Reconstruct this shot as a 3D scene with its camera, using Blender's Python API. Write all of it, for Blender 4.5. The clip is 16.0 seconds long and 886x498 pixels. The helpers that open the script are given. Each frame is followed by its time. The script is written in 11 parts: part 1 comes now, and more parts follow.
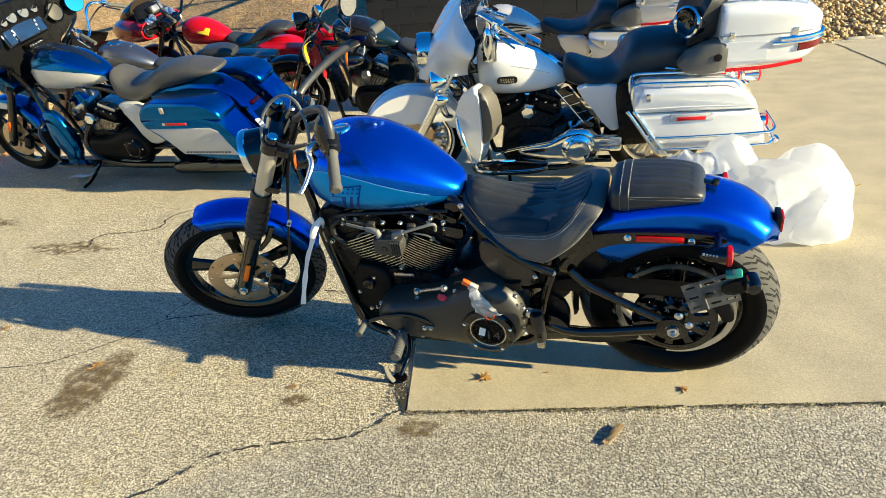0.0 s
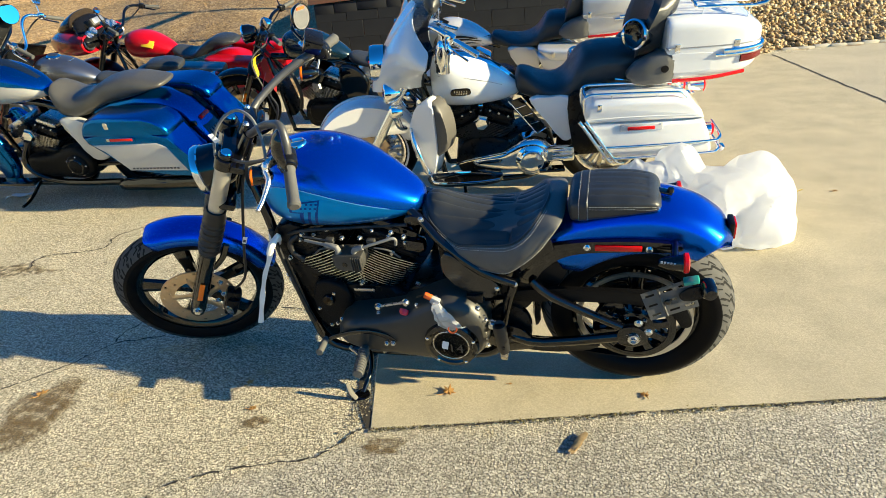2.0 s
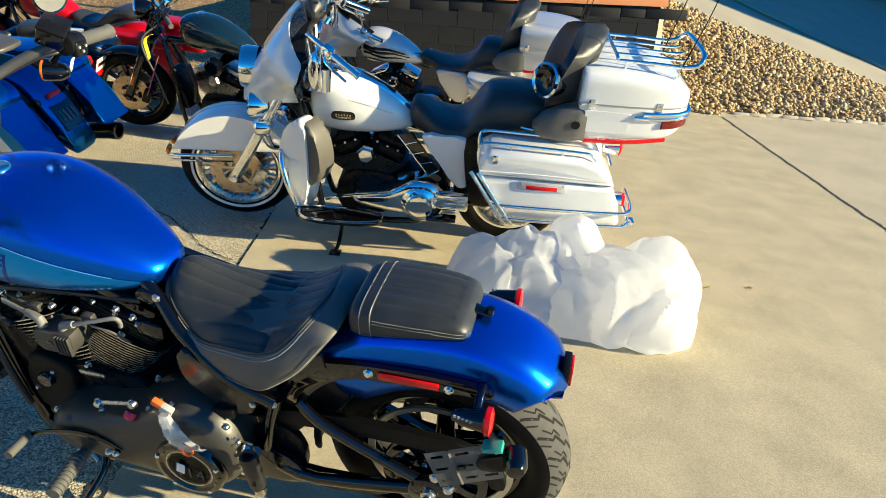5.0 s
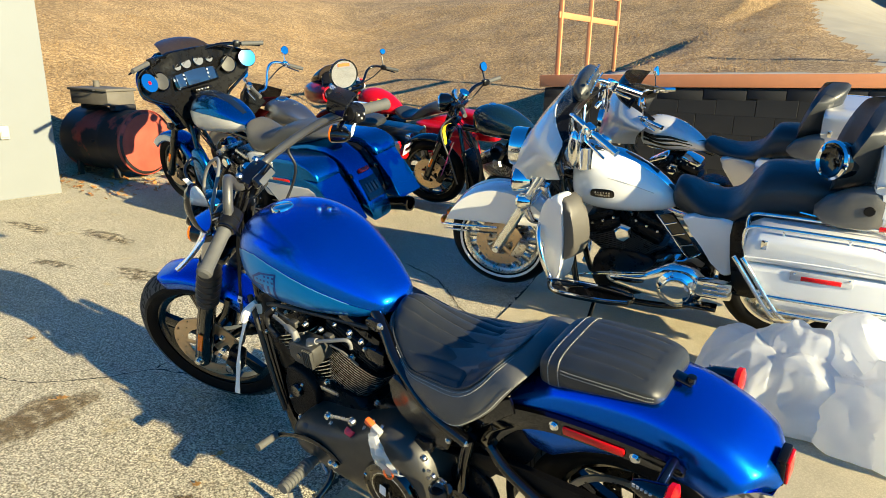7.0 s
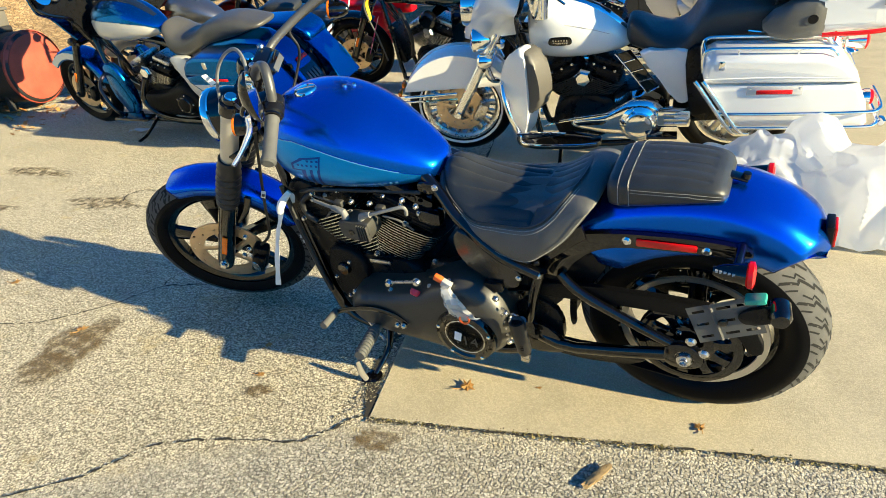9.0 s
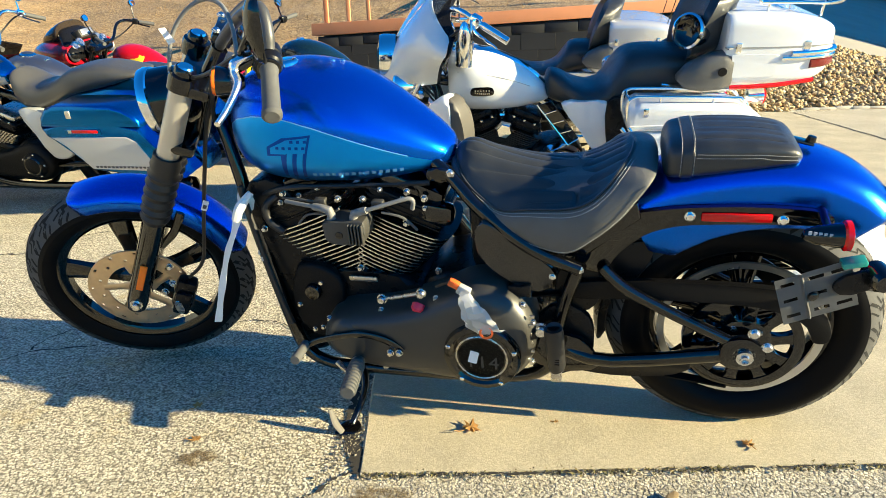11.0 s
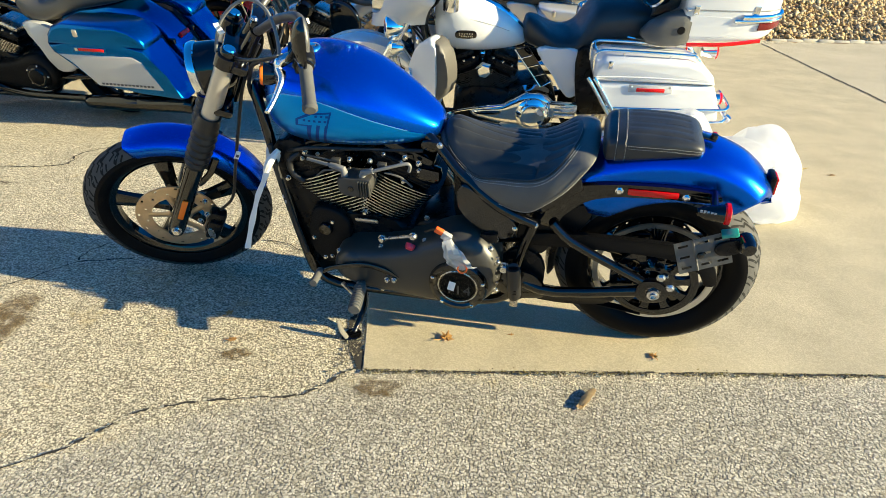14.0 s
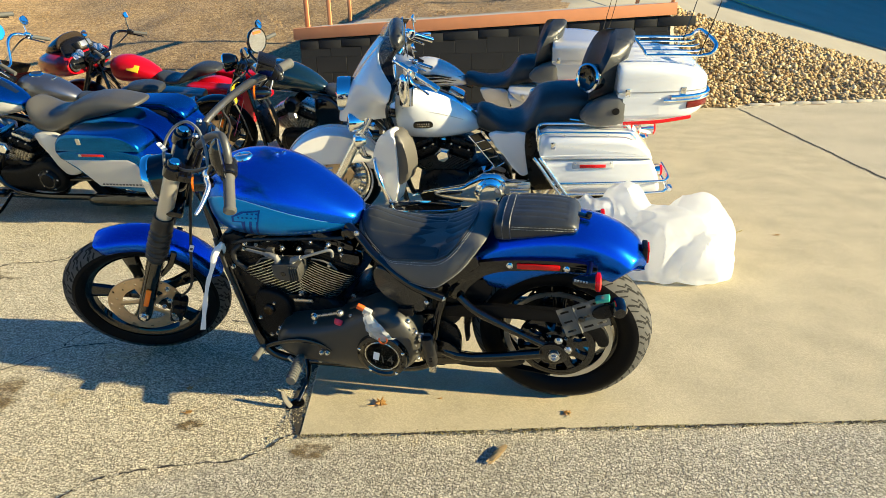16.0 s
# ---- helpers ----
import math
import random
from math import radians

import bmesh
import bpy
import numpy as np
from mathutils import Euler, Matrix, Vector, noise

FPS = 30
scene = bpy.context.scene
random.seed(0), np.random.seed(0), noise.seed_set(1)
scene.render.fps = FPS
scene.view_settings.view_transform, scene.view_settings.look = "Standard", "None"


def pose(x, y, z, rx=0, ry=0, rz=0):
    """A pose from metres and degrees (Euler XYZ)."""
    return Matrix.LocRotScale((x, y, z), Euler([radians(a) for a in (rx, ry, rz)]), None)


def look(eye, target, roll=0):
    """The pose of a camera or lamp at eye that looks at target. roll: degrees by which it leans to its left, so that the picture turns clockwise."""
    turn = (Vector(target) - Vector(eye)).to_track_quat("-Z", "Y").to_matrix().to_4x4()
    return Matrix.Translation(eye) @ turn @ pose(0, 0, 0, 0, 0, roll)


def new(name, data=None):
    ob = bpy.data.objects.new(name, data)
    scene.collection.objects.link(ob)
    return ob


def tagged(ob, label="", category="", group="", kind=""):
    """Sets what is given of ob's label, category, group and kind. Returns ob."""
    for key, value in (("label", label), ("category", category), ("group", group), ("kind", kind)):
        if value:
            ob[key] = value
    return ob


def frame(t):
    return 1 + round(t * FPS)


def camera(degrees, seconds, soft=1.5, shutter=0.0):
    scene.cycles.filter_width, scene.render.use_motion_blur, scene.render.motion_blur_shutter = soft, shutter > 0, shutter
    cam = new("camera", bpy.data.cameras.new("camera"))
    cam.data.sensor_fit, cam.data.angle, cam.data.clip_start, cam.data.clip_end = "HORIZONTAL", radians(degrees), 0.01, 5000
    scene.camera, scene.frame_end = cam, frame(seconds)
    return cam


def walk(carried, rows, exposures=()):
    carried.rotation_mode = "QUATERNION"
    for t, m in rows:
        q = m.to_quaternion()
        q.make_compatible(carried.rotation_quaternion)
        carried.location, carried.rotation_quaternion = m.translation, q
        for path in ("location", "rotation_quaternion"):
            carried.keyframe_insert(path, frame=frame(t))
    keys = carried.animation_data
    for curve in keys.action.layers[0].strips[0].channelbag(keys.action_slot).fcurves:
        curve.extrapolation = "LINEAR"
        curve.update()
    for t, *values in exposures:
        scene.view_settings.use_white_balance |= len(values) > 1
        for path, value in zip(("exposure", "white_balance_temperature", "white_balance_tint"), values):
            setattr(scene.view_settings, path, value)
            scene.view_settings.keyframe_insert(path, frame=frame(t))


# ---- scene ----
cam = camera(67.5, 16.0, soft=0.5)
PATH = [
    (0, (0.016, -2.165, 1.494), (-0.663, -0.477, 0.663), -5.3),
    (0.5, (0.009, -2.148, 1.493), (-0.652, -0.452, 0.664), -5.2),
    (1, (0.015, -2.145, 1.499), (-0.626, -0.438, 0.676), -5.4),
    (1.5, (0.023, -2.158, 1.497), (-0.587, -0.437, 0.68), -5.6),
    (2, (-0.012, -2.156, 1.499), (-0.56, -0.413, 0.686), -4.9),
    (2.5, (-0.082, -2.135, 1.493), (-0.537, -0.362, 0.689), -3.7),
    (3, (-0.04, -2.098, 1.495), (-0.422, -0.291, 0.726), -2.3),
    (3.2, (0.031, -2.045, 1.492), (-0.333, -0.229, 0.737), -1.8),
    (5.3, (0.294, -1.367, 1.475), (-0.198, 0.393, 0.663), 6.9),
    (5.5, (0.311, -1.352, 1.466), (-0.324, 0.361, 0.652), 6.5),
    (6, (0.407, -1.314, 1.43), (-0.472, 0.317, 0.675), 5.1),
    (6.5, (0.443, -1.321, 1.414), (-0.578, 0.25, 0.713), 3.8),
    (7, (0.476, -1.382, 1.403), (-0.744, 0.098, 0.837), 1.3),
    (7.5, (0.464, -1.381, 1.397), (-0.831, -0.013, 0.726), -2.8),
    (8, (0.434, -1.398, 1.377), (-0.825, -0.047, 0.609), -4.3),
    (8.5, (0.361, -1.517, 1.379), (-0.77, -0.093, 0.547), -5.5),
    (9, (0.228, -1.696, 1.38), (-0.711, -0.175, 0.482), -5.8),
    (9.5, (0.084, -1.659, 1.327), (-0.701, -0.05, 0.434), -5.0),
    (9.7, (0.001, -1.628, 1.296), (-0.738, 0.017, 0.43), -4.6),
    (11.8, (-0.322, -1.778, 0.907), (-0.801, 0.093, 0.386), -0.3),
    (12, (-0.33, -1.785, 0.901), (-0.808, 0.087, 0.384), -0.2),
    (12.5, (-0.333, -1.804, 0.891), (-0.821, 0.057, 0.345), -0.1),
    (13, (-0.333, -1.839, 0.93), (-0.814, -0.016, 0.263), -0.1),
    (13.5, (-0.294, -1.925, 1.122), (-0.724, -0.17, 0.264), 0.2),
    (14, (-0.221, -2.098, 1.32), (-0.636, -0.358, 0.425), 1.8),
    (14.5, (-0.108, -2.164, 1.408), (-0.545, -0.399, 0.575), 2.3),
    (15, (0.079, -2.203, 1.427), (-0.39, -0.411, 0.672), 0.7),
    (15.5, (0.161, -2.227, 1.452), (-0.335, -0.425, 0.739), -1.0),
    (16, (0.2, -2.244, 1.452), (-0.314, -0.443, 0.751), -1.8),
]
walk(cam, [(t, look(eye, target, roll)) for t, eye, target, roll in PATH],
     exposures=[(0, 1.5, 6500, 10), (3.2, 1.46, 6500, 10), (5.5, 1.36, 6500, 10), (6.2, 1.38, 6500, 10), (7.0, 1.5, 6500, 10), (8.5, 1.58, 6500, 10), (9.5, 1.7, 6500, 10), (11.8, 1.8, 6500, 10), (12.3, 1.78, 6500, 10), (13.0, 1.67, 6450, 10), (14.0, 1.58, 6420, 10), (15.0, 1.52, 6680, 10), (16.0, 1.49, 6760, 10)])

# ---- light ----
SUN_DIR = Vector((1.0, 0.0, 0.302)).normalized()   # towards the sun
world = bpy.data.worlds.new("world")
scene.world = world
world.use_nodes = True
wn = world.node_tree.nodes
sky = wn.new("ShaderNodeTexSky")
sky.sky_type = 'NISHITA'
sky.sun_disc = False
sky.sun_elevation = math.asin(SUN_DIR.z)
sky.sun_rotation = math.atan2(SUN_DIR.x, SUN_DIR.y)
sky.air_density = 1.0
sky.dust_density = 0.2
sky.ozone_density = 4.0
tone = wn.new("ShaderNodeMix")
tone.data_type, tone.blend_type = 'RGBA', 'MULTIPLY'
tone.inputs["Factor"].default_value = 1.0
tone.inputs["B"].default_value = (0.06, 0.755, 1.24, 1)   # a clear, deep blue winter sky
world.node_tree.links.new(sky.outputs[0], tone.inputs["A"])
world.node_tree.links.new(tone.outputs["Result"], wn["Background"].inputs[0])
wn["Background"].inputs[1].default_value = 0.066
sun = bpy.data.lights.new("sun", 'SUN')
sun.energy = 5.0
sun.angle = radians(0.55)
sun.color = (1.0, 0.86, 0.51)
sun_ob = new("sun", sun)
sun_ob.rotation_mode = "QUATERNION"
sun_ob.rotation_quaternion = (-SUN_DIR).to_track_quat('-Z', 'Y')


# ---- materials ----
def mat(name, col, rough=0.5, metal=0.0, coat=0.0, vary=0.0, scale=30.0, bump=0.0, bscale=200.0, coat_rough=0.03,
        rvary=0.0, ior=1.5, trans=0.0, dirt=0.0, emit=0.0, alpha=1.0):
    m = bpy.data.materials.new(name)
    m.use_nodes = True
    nt = m.node_tree
    n, l = nt.nodes, nt.links
    b = n["Principled BSDF"]
    b.inputs["Base Color"].default_value = (*col, 1)
    b.inputs["Roughness"].default_value = rough
    b.inputs["Metallic"].default_value = metal
    b.inputs["IOR"].default_value = ior
    b.inputs["Coat Weight"].default_value = coat
    b.inputs["Coat Roughness"].default_value = coat_rough
    b.inputs["Transmission Weight"].default_value = trans
    b.inputs["Alpha"].default_value = alpha
    if emit:
        b.inputs["Emission Color"].default_value = (*col, 1)
        b.inputs["Emission Strength"].default_value = emit
    co = n.new("ShaderNodeTexCoord")
    if vary or rvary or dirt:
        t1 = n.new("ShaderNodeTexNoise")
        t1.inputs["Scale"].default_value = scale
        t1.inputs["Detail"].default_value = 6
        l.new(co.outputs["Object"], t1.inputs["Vector"])
        if vary:
            mx = n.new("ShaderNodeMix")
            mx.data_type = 'RGBA'
            mx.inputs["A"].default_value = (*[c * (1 - vary) for c in col], 1)
            mx.inputs["B"].default_value = (*[min(1, c * (1 + vary)) for c in col], 1)
            l.new(t1.outputs["Fac"], mx.inputs["Factor"])
            l.new(mx.outputs["Result"], b.inputs["Base Color"])
        if rvary:
            mr = n.new("ShaderNodeMapRange")
            mr.inputs["From Min"].default_value = 0.3
            mr.inputs["From Max"].default_value = 0.7
            mr.inputs["To Min"].default_value = max(0.02, rough - rvary)
            mr.inputs["To Max"].default_value = min(1, rough + rvary)
            l.new(t1.outputs["Fac"], mr.inputs["Value"])
            l.new(mr.outputs["Result"], b.inputs["Roughness"])
    if bump:
        t2 = n.new("ShaderNodeTexNoise")
        t2.inputs["Scale"].default_value = bscale
        t2.inputs["Detail"].default_value = 4
        l.new(co.outputs["Object"], t2.inputs["Vector"])
        bp = n.new("ShaderNodeBump")
        bp.inputs["Strength"].default_value = bump
        bp.inputs["Distance"].default_value = 0.002
        l.new(t2.outputs["Fac"], bp.inputs["Height"])
        l.new(bp.outputs["Normal"], b.inputs["Normal"])
    return m


def glass(name, col, mixf=0.85, rough=0.03):
    m = bpy.data.materials.new(name)
    m.use_nodes = True
    n, l = m.node_tree.nodes, m.node_tree.links
    b = n["Principled BSDF"]
    b.inputs["Base Color"].default_value = (*col, 1)
    b.inputs["Roughness"].default_value = rough
    tr = n.new("ShaderNodeBsdfTransparent")
    tr.inputs[0].default_value = (*[min(1, c + 0.35) for c in col], 1)
    mx = n.new("ShaderNodeMixShader")
    mx.inputs[0].default_value = mixf
    l.new(b.outputs[0], mx.inputs[1])
    l.new(tr.outputs[0], mx.inputs[2])
    l.new(mx.outputs[0], n["Material Output"].inputs[0])
    return m


def candy(name, col, rough=0.32):
    """Metallic flake paint under clear coat."""
    return mat(name, col, rough=rough, metal=0.94, coat=0.1, vary=0.12, scale=700, bump=0.015, bscale=900)


M_BLUE = candy("paint_blue", (0.0, 0.118, 0.70), 0.25)
M_BLUE2 = candy("paint_light_blue", (0.0, 0.27, 0.95), 0.28)
M_BAGBLUE = candy("paint_bagger_blue", (0.0, 0.12, 0.4), 0.2)
M_NUMBER = candy("decal_navy", (0.0, 0.06, 0.46), 0.3)
M_LINE = mat("decal_pale", (0.10, 0.38, 0.78), 0.35, 0.3, 0.5)
M_GLOSS = mat("gloss_black", (0.002, 0.002, 0.0025), 0.07, 0, 0.5, ior=1.46, rvary=0.03, scale=14)
M_SATIN = mat("satin_black", (0.006, 0.006, 0.0066), 0.3, 0.0, 0, ior=1.3, rvary=0.08, scale=25, bump=0.12, bscale=700)
M_WRINKLE = mat("wrinkle_black", (0.004, 0.004, 0.0045), 0.45, 0.0, 0, ior=1.25, bump=0.5, bscale=900)
M_PRIMARY = mat("satin_primary", (0.032, 0.031, 0.028), 0.38, 0.0, 0.0, ior=1.5, coat_rough=0.35, rvary=0.08, scale=14, bump=0.1, bscale=700)
M_COVER = mat("semi_gloss_black", (0.010, 0.0095, 0.009), 0.2, 0.0, 0, ior=1.65, rvary=0.06, scale=10, bump=0.06, bscale=500)
M_FIN = mat("machined_fin", (0.62, 0.6, 0.56), 0.3, 1.0, rvary=0.1, scale=60)
M_CHROME = mat("chrome", (0.86, 0.87, 0.88), 0.06, 1.0, rvary=0.04, scale=18)
M_STEEL = mat("brushed_steel", (0.55, 0.53, 0.5), 0.3, 1.0, vary=0.12, scale=50, rvary=0.1)
M_ALLOY = mat("polished_alloy", (0.8, 0.8, 0.79), 0.2, 0.85, rvary=0.06, scale=40)
M_COIL = mat("cast_grey", (0.05, 0.049, 0.046), 0.5, 0.2, 0, bump=0.3, bscale=500)
M_SILVER = mat("silver_satin", (0.6, 0.58, 0.53), 0.35, 0.9, rvary=0.08, scale=25)
M_TUBE = mat("pale_satin_tube", (0.56, 0.53, 0.47), 0.4, 0.75, rvary=0.05, scale=20)
M_DISC = mat("brake_disc", (0.64, 0.49, 0.33), 0.48, 1.0, vary=0.25, scale=45, rvary=0.1)
M_ZINC = mat("zinc_bolt", (0.66, 0.66, 0.66), 0.25, 1.0, rvary=0.1, scale=60)
M_RUBBER = mat("tyre_rubber", (0.0035, 0.0036, 0.0042), 0.42, 0, ior=1.18, vary=0.3, scale=12, bump=0.2, bscale=400, rvary=0.12)
# tread rubber greyed for dust and for the light falling on the crown
M_TREAD = mat("dusty_lit_tread", (0.062, 0.061, 0.059), 0.8, 0, vary=0.3, scale=25, bump=0.3, bscale=500)
M_GRIP = mat("grip_rubber", (0.08, 0.08, 0.077), 0.7, 0, vary=0.2, scale=60, bump=0.3, bscale=600)
M_LEAD = mat("grey_silicone", (0.17, 0.17, 0.165), 0.55, vary=0.1, scale=40)
M_BOOT = mat("rubber_boot", (0.010, 0.010, 0.011), 0.45, 0, bump=0.1, bscale=300)
M_LEATHER = mat("black_vinyl", (0.027, 0.0295, 0.031), 0.38, 0, ior=1.5, vary=0.2, scale=20, bump=0.35, bscale=420, rvary=0.08)
# lighter copy of the black vinyl, with sunlight on the bagger's seat in its colour
M_SUNSEAT = mat("sunlit_vinyl", (0.062, 0.06, 0.055), 0.42, 0, ior=1.55, vary=0.25, scale=9, bump=0.3, bscale=420, rvary=0.08)
# coarser vinyl, its colour raised to show low sun on the seat's side
M_LEATHER2 = mat("black_vinyl_side_lit", (0.085, 0.084, 0.08), 0.42, 0, ior=1.5, vary=0.2, scale=25, bump=0.55, bscale=650, rvary=0.06)
M_THREAD = mat("stitch_thread", (0.42, 0.42, 0.39), 0.8)
M_THREAD2 = mat("stitch_thread_dull", (0.07, 0.07, 0.07), 0.8)
M_RED = mat("red_lens", (0.62, 0.003, 0.004), 0.15, 0, 0.15)
M_REDPAINT = mat("paint_red", (0.42, 0.002, 0.010), 0.35, 0.0, 0.25, vary=0.08, scale=500, ior=1.35)
M_DARKRED = candy("paint_dark_red", (0.10, 0.006, 0.006))
M_AMBER = mat("amber_reflector", (0.85, 0.16, 0.003), 0.2, 0, 0.15, vary=0.1, scale=120)
M_ORANGE = mat("orange_plastic", (0.8, 0.12, 0.02), 0.4)
M_REDPLASTIC = mat("red_plastic", (0.65, 0.02, 0.06), 0.4)
M_GREEN = mat("green_tape", (0.02, 0.32, 0.24), 0.35)
M_WHITE = mat("paint_white", (0.72, 0.725, 0.72), 0.22, 0, 1.0, vary=0.02, scale=6)
M_PEARL = mat("paint_silver_grey", (0.36, 0.37, 0.38), 0.3, 0.6, 1.0, vary=0.06, scale=500)
M_SILVERPAINT = mat("paint_silver", (0.6, 0.6, 0.6), 0.25, 0.35, 1.0, vary=0.05, scale=400)
M_GREYPAINT = candy("paint_graphite", (0.26, 0.26, 0.265))
M_TEAL = mat("paint_dark_teal", (0.006, 0.022, 0.032), 0.25, 0.3, 1.0)
M_NAVY = mat("dark_navy_paint", (0.008, 0.014, 0.03), 0.25, 0.2, 0.6)
M_BRASS = mat("dull_brass", (0.55, 0.42, 0.16), 0.4, 0.8)
M_DIALPALE = mat("pale_dial", (0.13, 0.136, 0.142), 0.35, 0.0, 0.6, vary=0.35, scale=45)
M_BROWNSMOKE = mat("brown_smoked_acrylic", (0.028, 0.02, 0.014), 0.16, 0, 0.3, vary=0.15, scale=6)
M_MIRROR = mat("mirror_glass", (0.9, 0.92, 0.94), 0.02, 1.0)
M_GLASS = glass("clear_glass", (0.75, 0.8, 0.82))
M_SMOKE = glass("smoked_screen", (0.012, 0.013, 0.016), 0.45)
M_FILM = glass("protective_film", (0.02, 0.02, 0.02), 0.86, 0.06)
M_DIAL = mat("dial_face", (0.02, 0.02, 0.022), 0.3)
M_DIALDARK = mat("dial_dark", (0.08, 0.085, 0.09), 0.3)
M_DIALGREY = mat("dial_silver", (0.42, 0.43, 0.44), 0.35, 0.2)
M_SCREEN = mat("display_glass", (0.012, 0.028, 0.07), 0.08, 0, 0.6)
M_STRAP = mat("white_strap", (0.74, 0.73, 0.7), 0.7, vary=0.06, scale=40, bump=0.2, bscale=300)
M_PAPER = mat("paper_tag", (0.8, 0.79, 0.77), 0.7, vary=0.04, scale=30)
M_INK = mat("tag_ink", (0.05, 0.05, 0.055), 0.6)
M_YELLOW = mat("yellow_tag", (0.72, 0.48, 0.02), 0.5, vary=0.05, scale=30)
M_MAGENTA = mat("magenta_bag", (0.4, 0.02, 0.16), 0.3, 0, 0.5)
M_PLATEGREY = mat("plate_bracket", (0.19, 0.19, 0.185), 0.45, 0.1, 0, vary=0.15, scale=30)
M_SHEET = bpy.data.materials.new("white_plastic_sheet")
M_SHEET.use_nodes = True
_b = M_SHEET.node_tree.nodes["Principled BSDF"]
_b.inputs["Base Color"].default_value = (0.76, 0.77, 0.79, 1)
_b.inputs["Roughness"].default_value = 0.42
_t = M_SHEET.node_tree.nodes.new("ShaderNodeBsdfTranslucent")
_t.inputs[0].default_value = (0.9, 0.91, 0.93, 1)
_m = M_SHEET.node_tree.nodes.new("ShaderNodeMixShader")
_m.inputs[0].default_value = 0.62
M_SHEET.node_tree.links.new(_b.outputs[0], _m.inputs[1])
M_SHEET.node_tree.links.new(_t.outputs[0], _m.inputs[2])
M_SHEET.node_tree.links.new(_m.outputs[0], M_SHEET.node_tree.nodes["Material Output"].inputs[0])


def aggregate(name, stones, binder, scale, bump, blotch=(0.8, 1.15), low=0.9, depth=0.006, cut=0.07, rounded=False):
    """Ground made of small stones in a binder, with two sizes of stain."""
    m = bpy.data.materials.new(name)
    m.use_nodes = True
    n, l = m.node_tree.nodes, m.node_tree.links
    b = n["Principled BSDF"]
    co = n.new("ShaderNodeTexCoord")
    vo = n.new("ShaderNodeTexVoronoi")
    vo.inputs["Scale"].default_value = scale
    vo.inputs["Randomness"].default_value = 1
    l.new(co.outputs["Object"], vo.inputs["Vector"])
    ve = n.new("ShaderNodeTexVoronoi")
    ve.feature = 'DISTANCE_TO_EDGE'
    ve.inputs["Scale"].default_value = scale
    l.new(co.outputs["Object"], ve.inputs["Vector"])
    if rounded:
        # uneven rounded grains: the lookup is bent by fine noise
        wob = n.new("ShaderNodeTexNoise")
        wob.inputs["Scale"].default_value = scale * 1.1
        wob.inputs["Detail"].default_value = 3
        l.new(co.outputs["Object"], wob.inputs["Vector"])
        off = n.new("ShaderNodeVectorMath")
        off.operation = 'MULTIPLY_ADD'
        off.inputs[1].default_value = (0.9 / scale,) * 3
        l.new(wob.outputs["Color"], off.inputs[0])
        l.new(co.outputs["Object"], off.inputs[2])
        l.new(off.outputs[0], vo.inputs["Vector"])
    sep = n.new("ShaderNodeSeparateColor")
    l.new(vo.outputs["Color"], sep.inputs[0])
    ramp = n.new("ShaderNodeValToRGB")
    ramp.color_ramp.interpolation = 'LINEAR'
    els = ramp.color_ramp.elements
    els[0].color, els[1].color = (*stones[0], 1), (*stones[-1], 1)
    for i, c in enumerate(stones[1:-1]):
        e = els.new((i + 1) / (len(stones) - 1))
        e.color = (*c, 1)
    l.new(sep.outputs[0], ramp.inputs[0])
    edge = n.new("ShaderNodeMapRange")
    edge.inputs["From Min"].default_value = 0.0
    edge.inputs["From Max"].default_value = cut
    if rounded:
        edge.inputs["From Min"].default_value, edge.inputs["From Max"].default_value = 0.78, 0.3
        edge.interpolation_type = 'SMOOTHSTEP'
        l.new(vo.outputs["Distance"], edge.inputs["Value"])
    else:
        l.new(ve.outputs["Distance"], edge.inputs["Value"])
    mx = n.new("ShaderNodeMix")
    mx.data_type = 'RGBA'
    mx.inputs["A"].default_value = (*binder, 1)
    l.new(edge.outputs["Result"], mx.inputs["Factor"])
    l.new(ramp.outputs["Color"], mx.inputs["B"])
    # large stains and small blotches
    big = n.new("ShaderNodeTexNoise")
    big.inputs["Scale"].default_value = low
    big.inputs["Detail"].default_value = 7
    l.new(co.outputs["Object"], big.inputs["Vector"])
    br = n.new("ShaderNodeMapRange")
    br.inputs["From Min"].default_value = 0.3
    br.inputs["From Max"].default_value = 0.7
    br.inputs["To Min"].default_value, br.inputs["To Max"].default_value = blotch
    l.new(big.outputs["Fac"], br.inputs["Value"])
    mul = n.new("ShaderNodeMix")
    mul.data_type = 'RGBA'
    mul.blend_type = 'MULTIPLY'
    mul.inputs["Factor"].default_value = 1
    l.new(mx.outputs["Result"], mul.inputs["A"])
    l.new(br.outputs["Result"], mul.inputs["B"])
    l.new(mul.outputs["Result"], b.inputs["Base Color"])
    b.inputs["Roughness"].default_value = 0.9
    hm = n.new("ShaderNodeMath")
    hm.operation = 'MULTIPLY'
    l.new(edge.outputs["Result"], hm.inputs[0])
    if rounded:
        ha = n.new("ShaderNodeMath")
        ha.operation = 'MULTIPLY_ADD'
        ha.inputs[1].default_value, ha.inputs[2].default_value = 0.6, 0.4
        l.new(sep.outputs[1], ha.inputs[0])
        l.new(ha.outputs[0], hm.inputs[1])
    else:
        l.new(sep.outputs[1], hm.inputs[1])
    bp = n.new("ShaderNodeBump")
    bp.inputs["Strength"].default_value = bump
    bp.inputs["Distance"].default_value = depth
    l.new(hm.outputs[0], bp.inputs["Height"])
    l.new(bp.outputs["Normal"], b.inputs["Normal"])
    return m


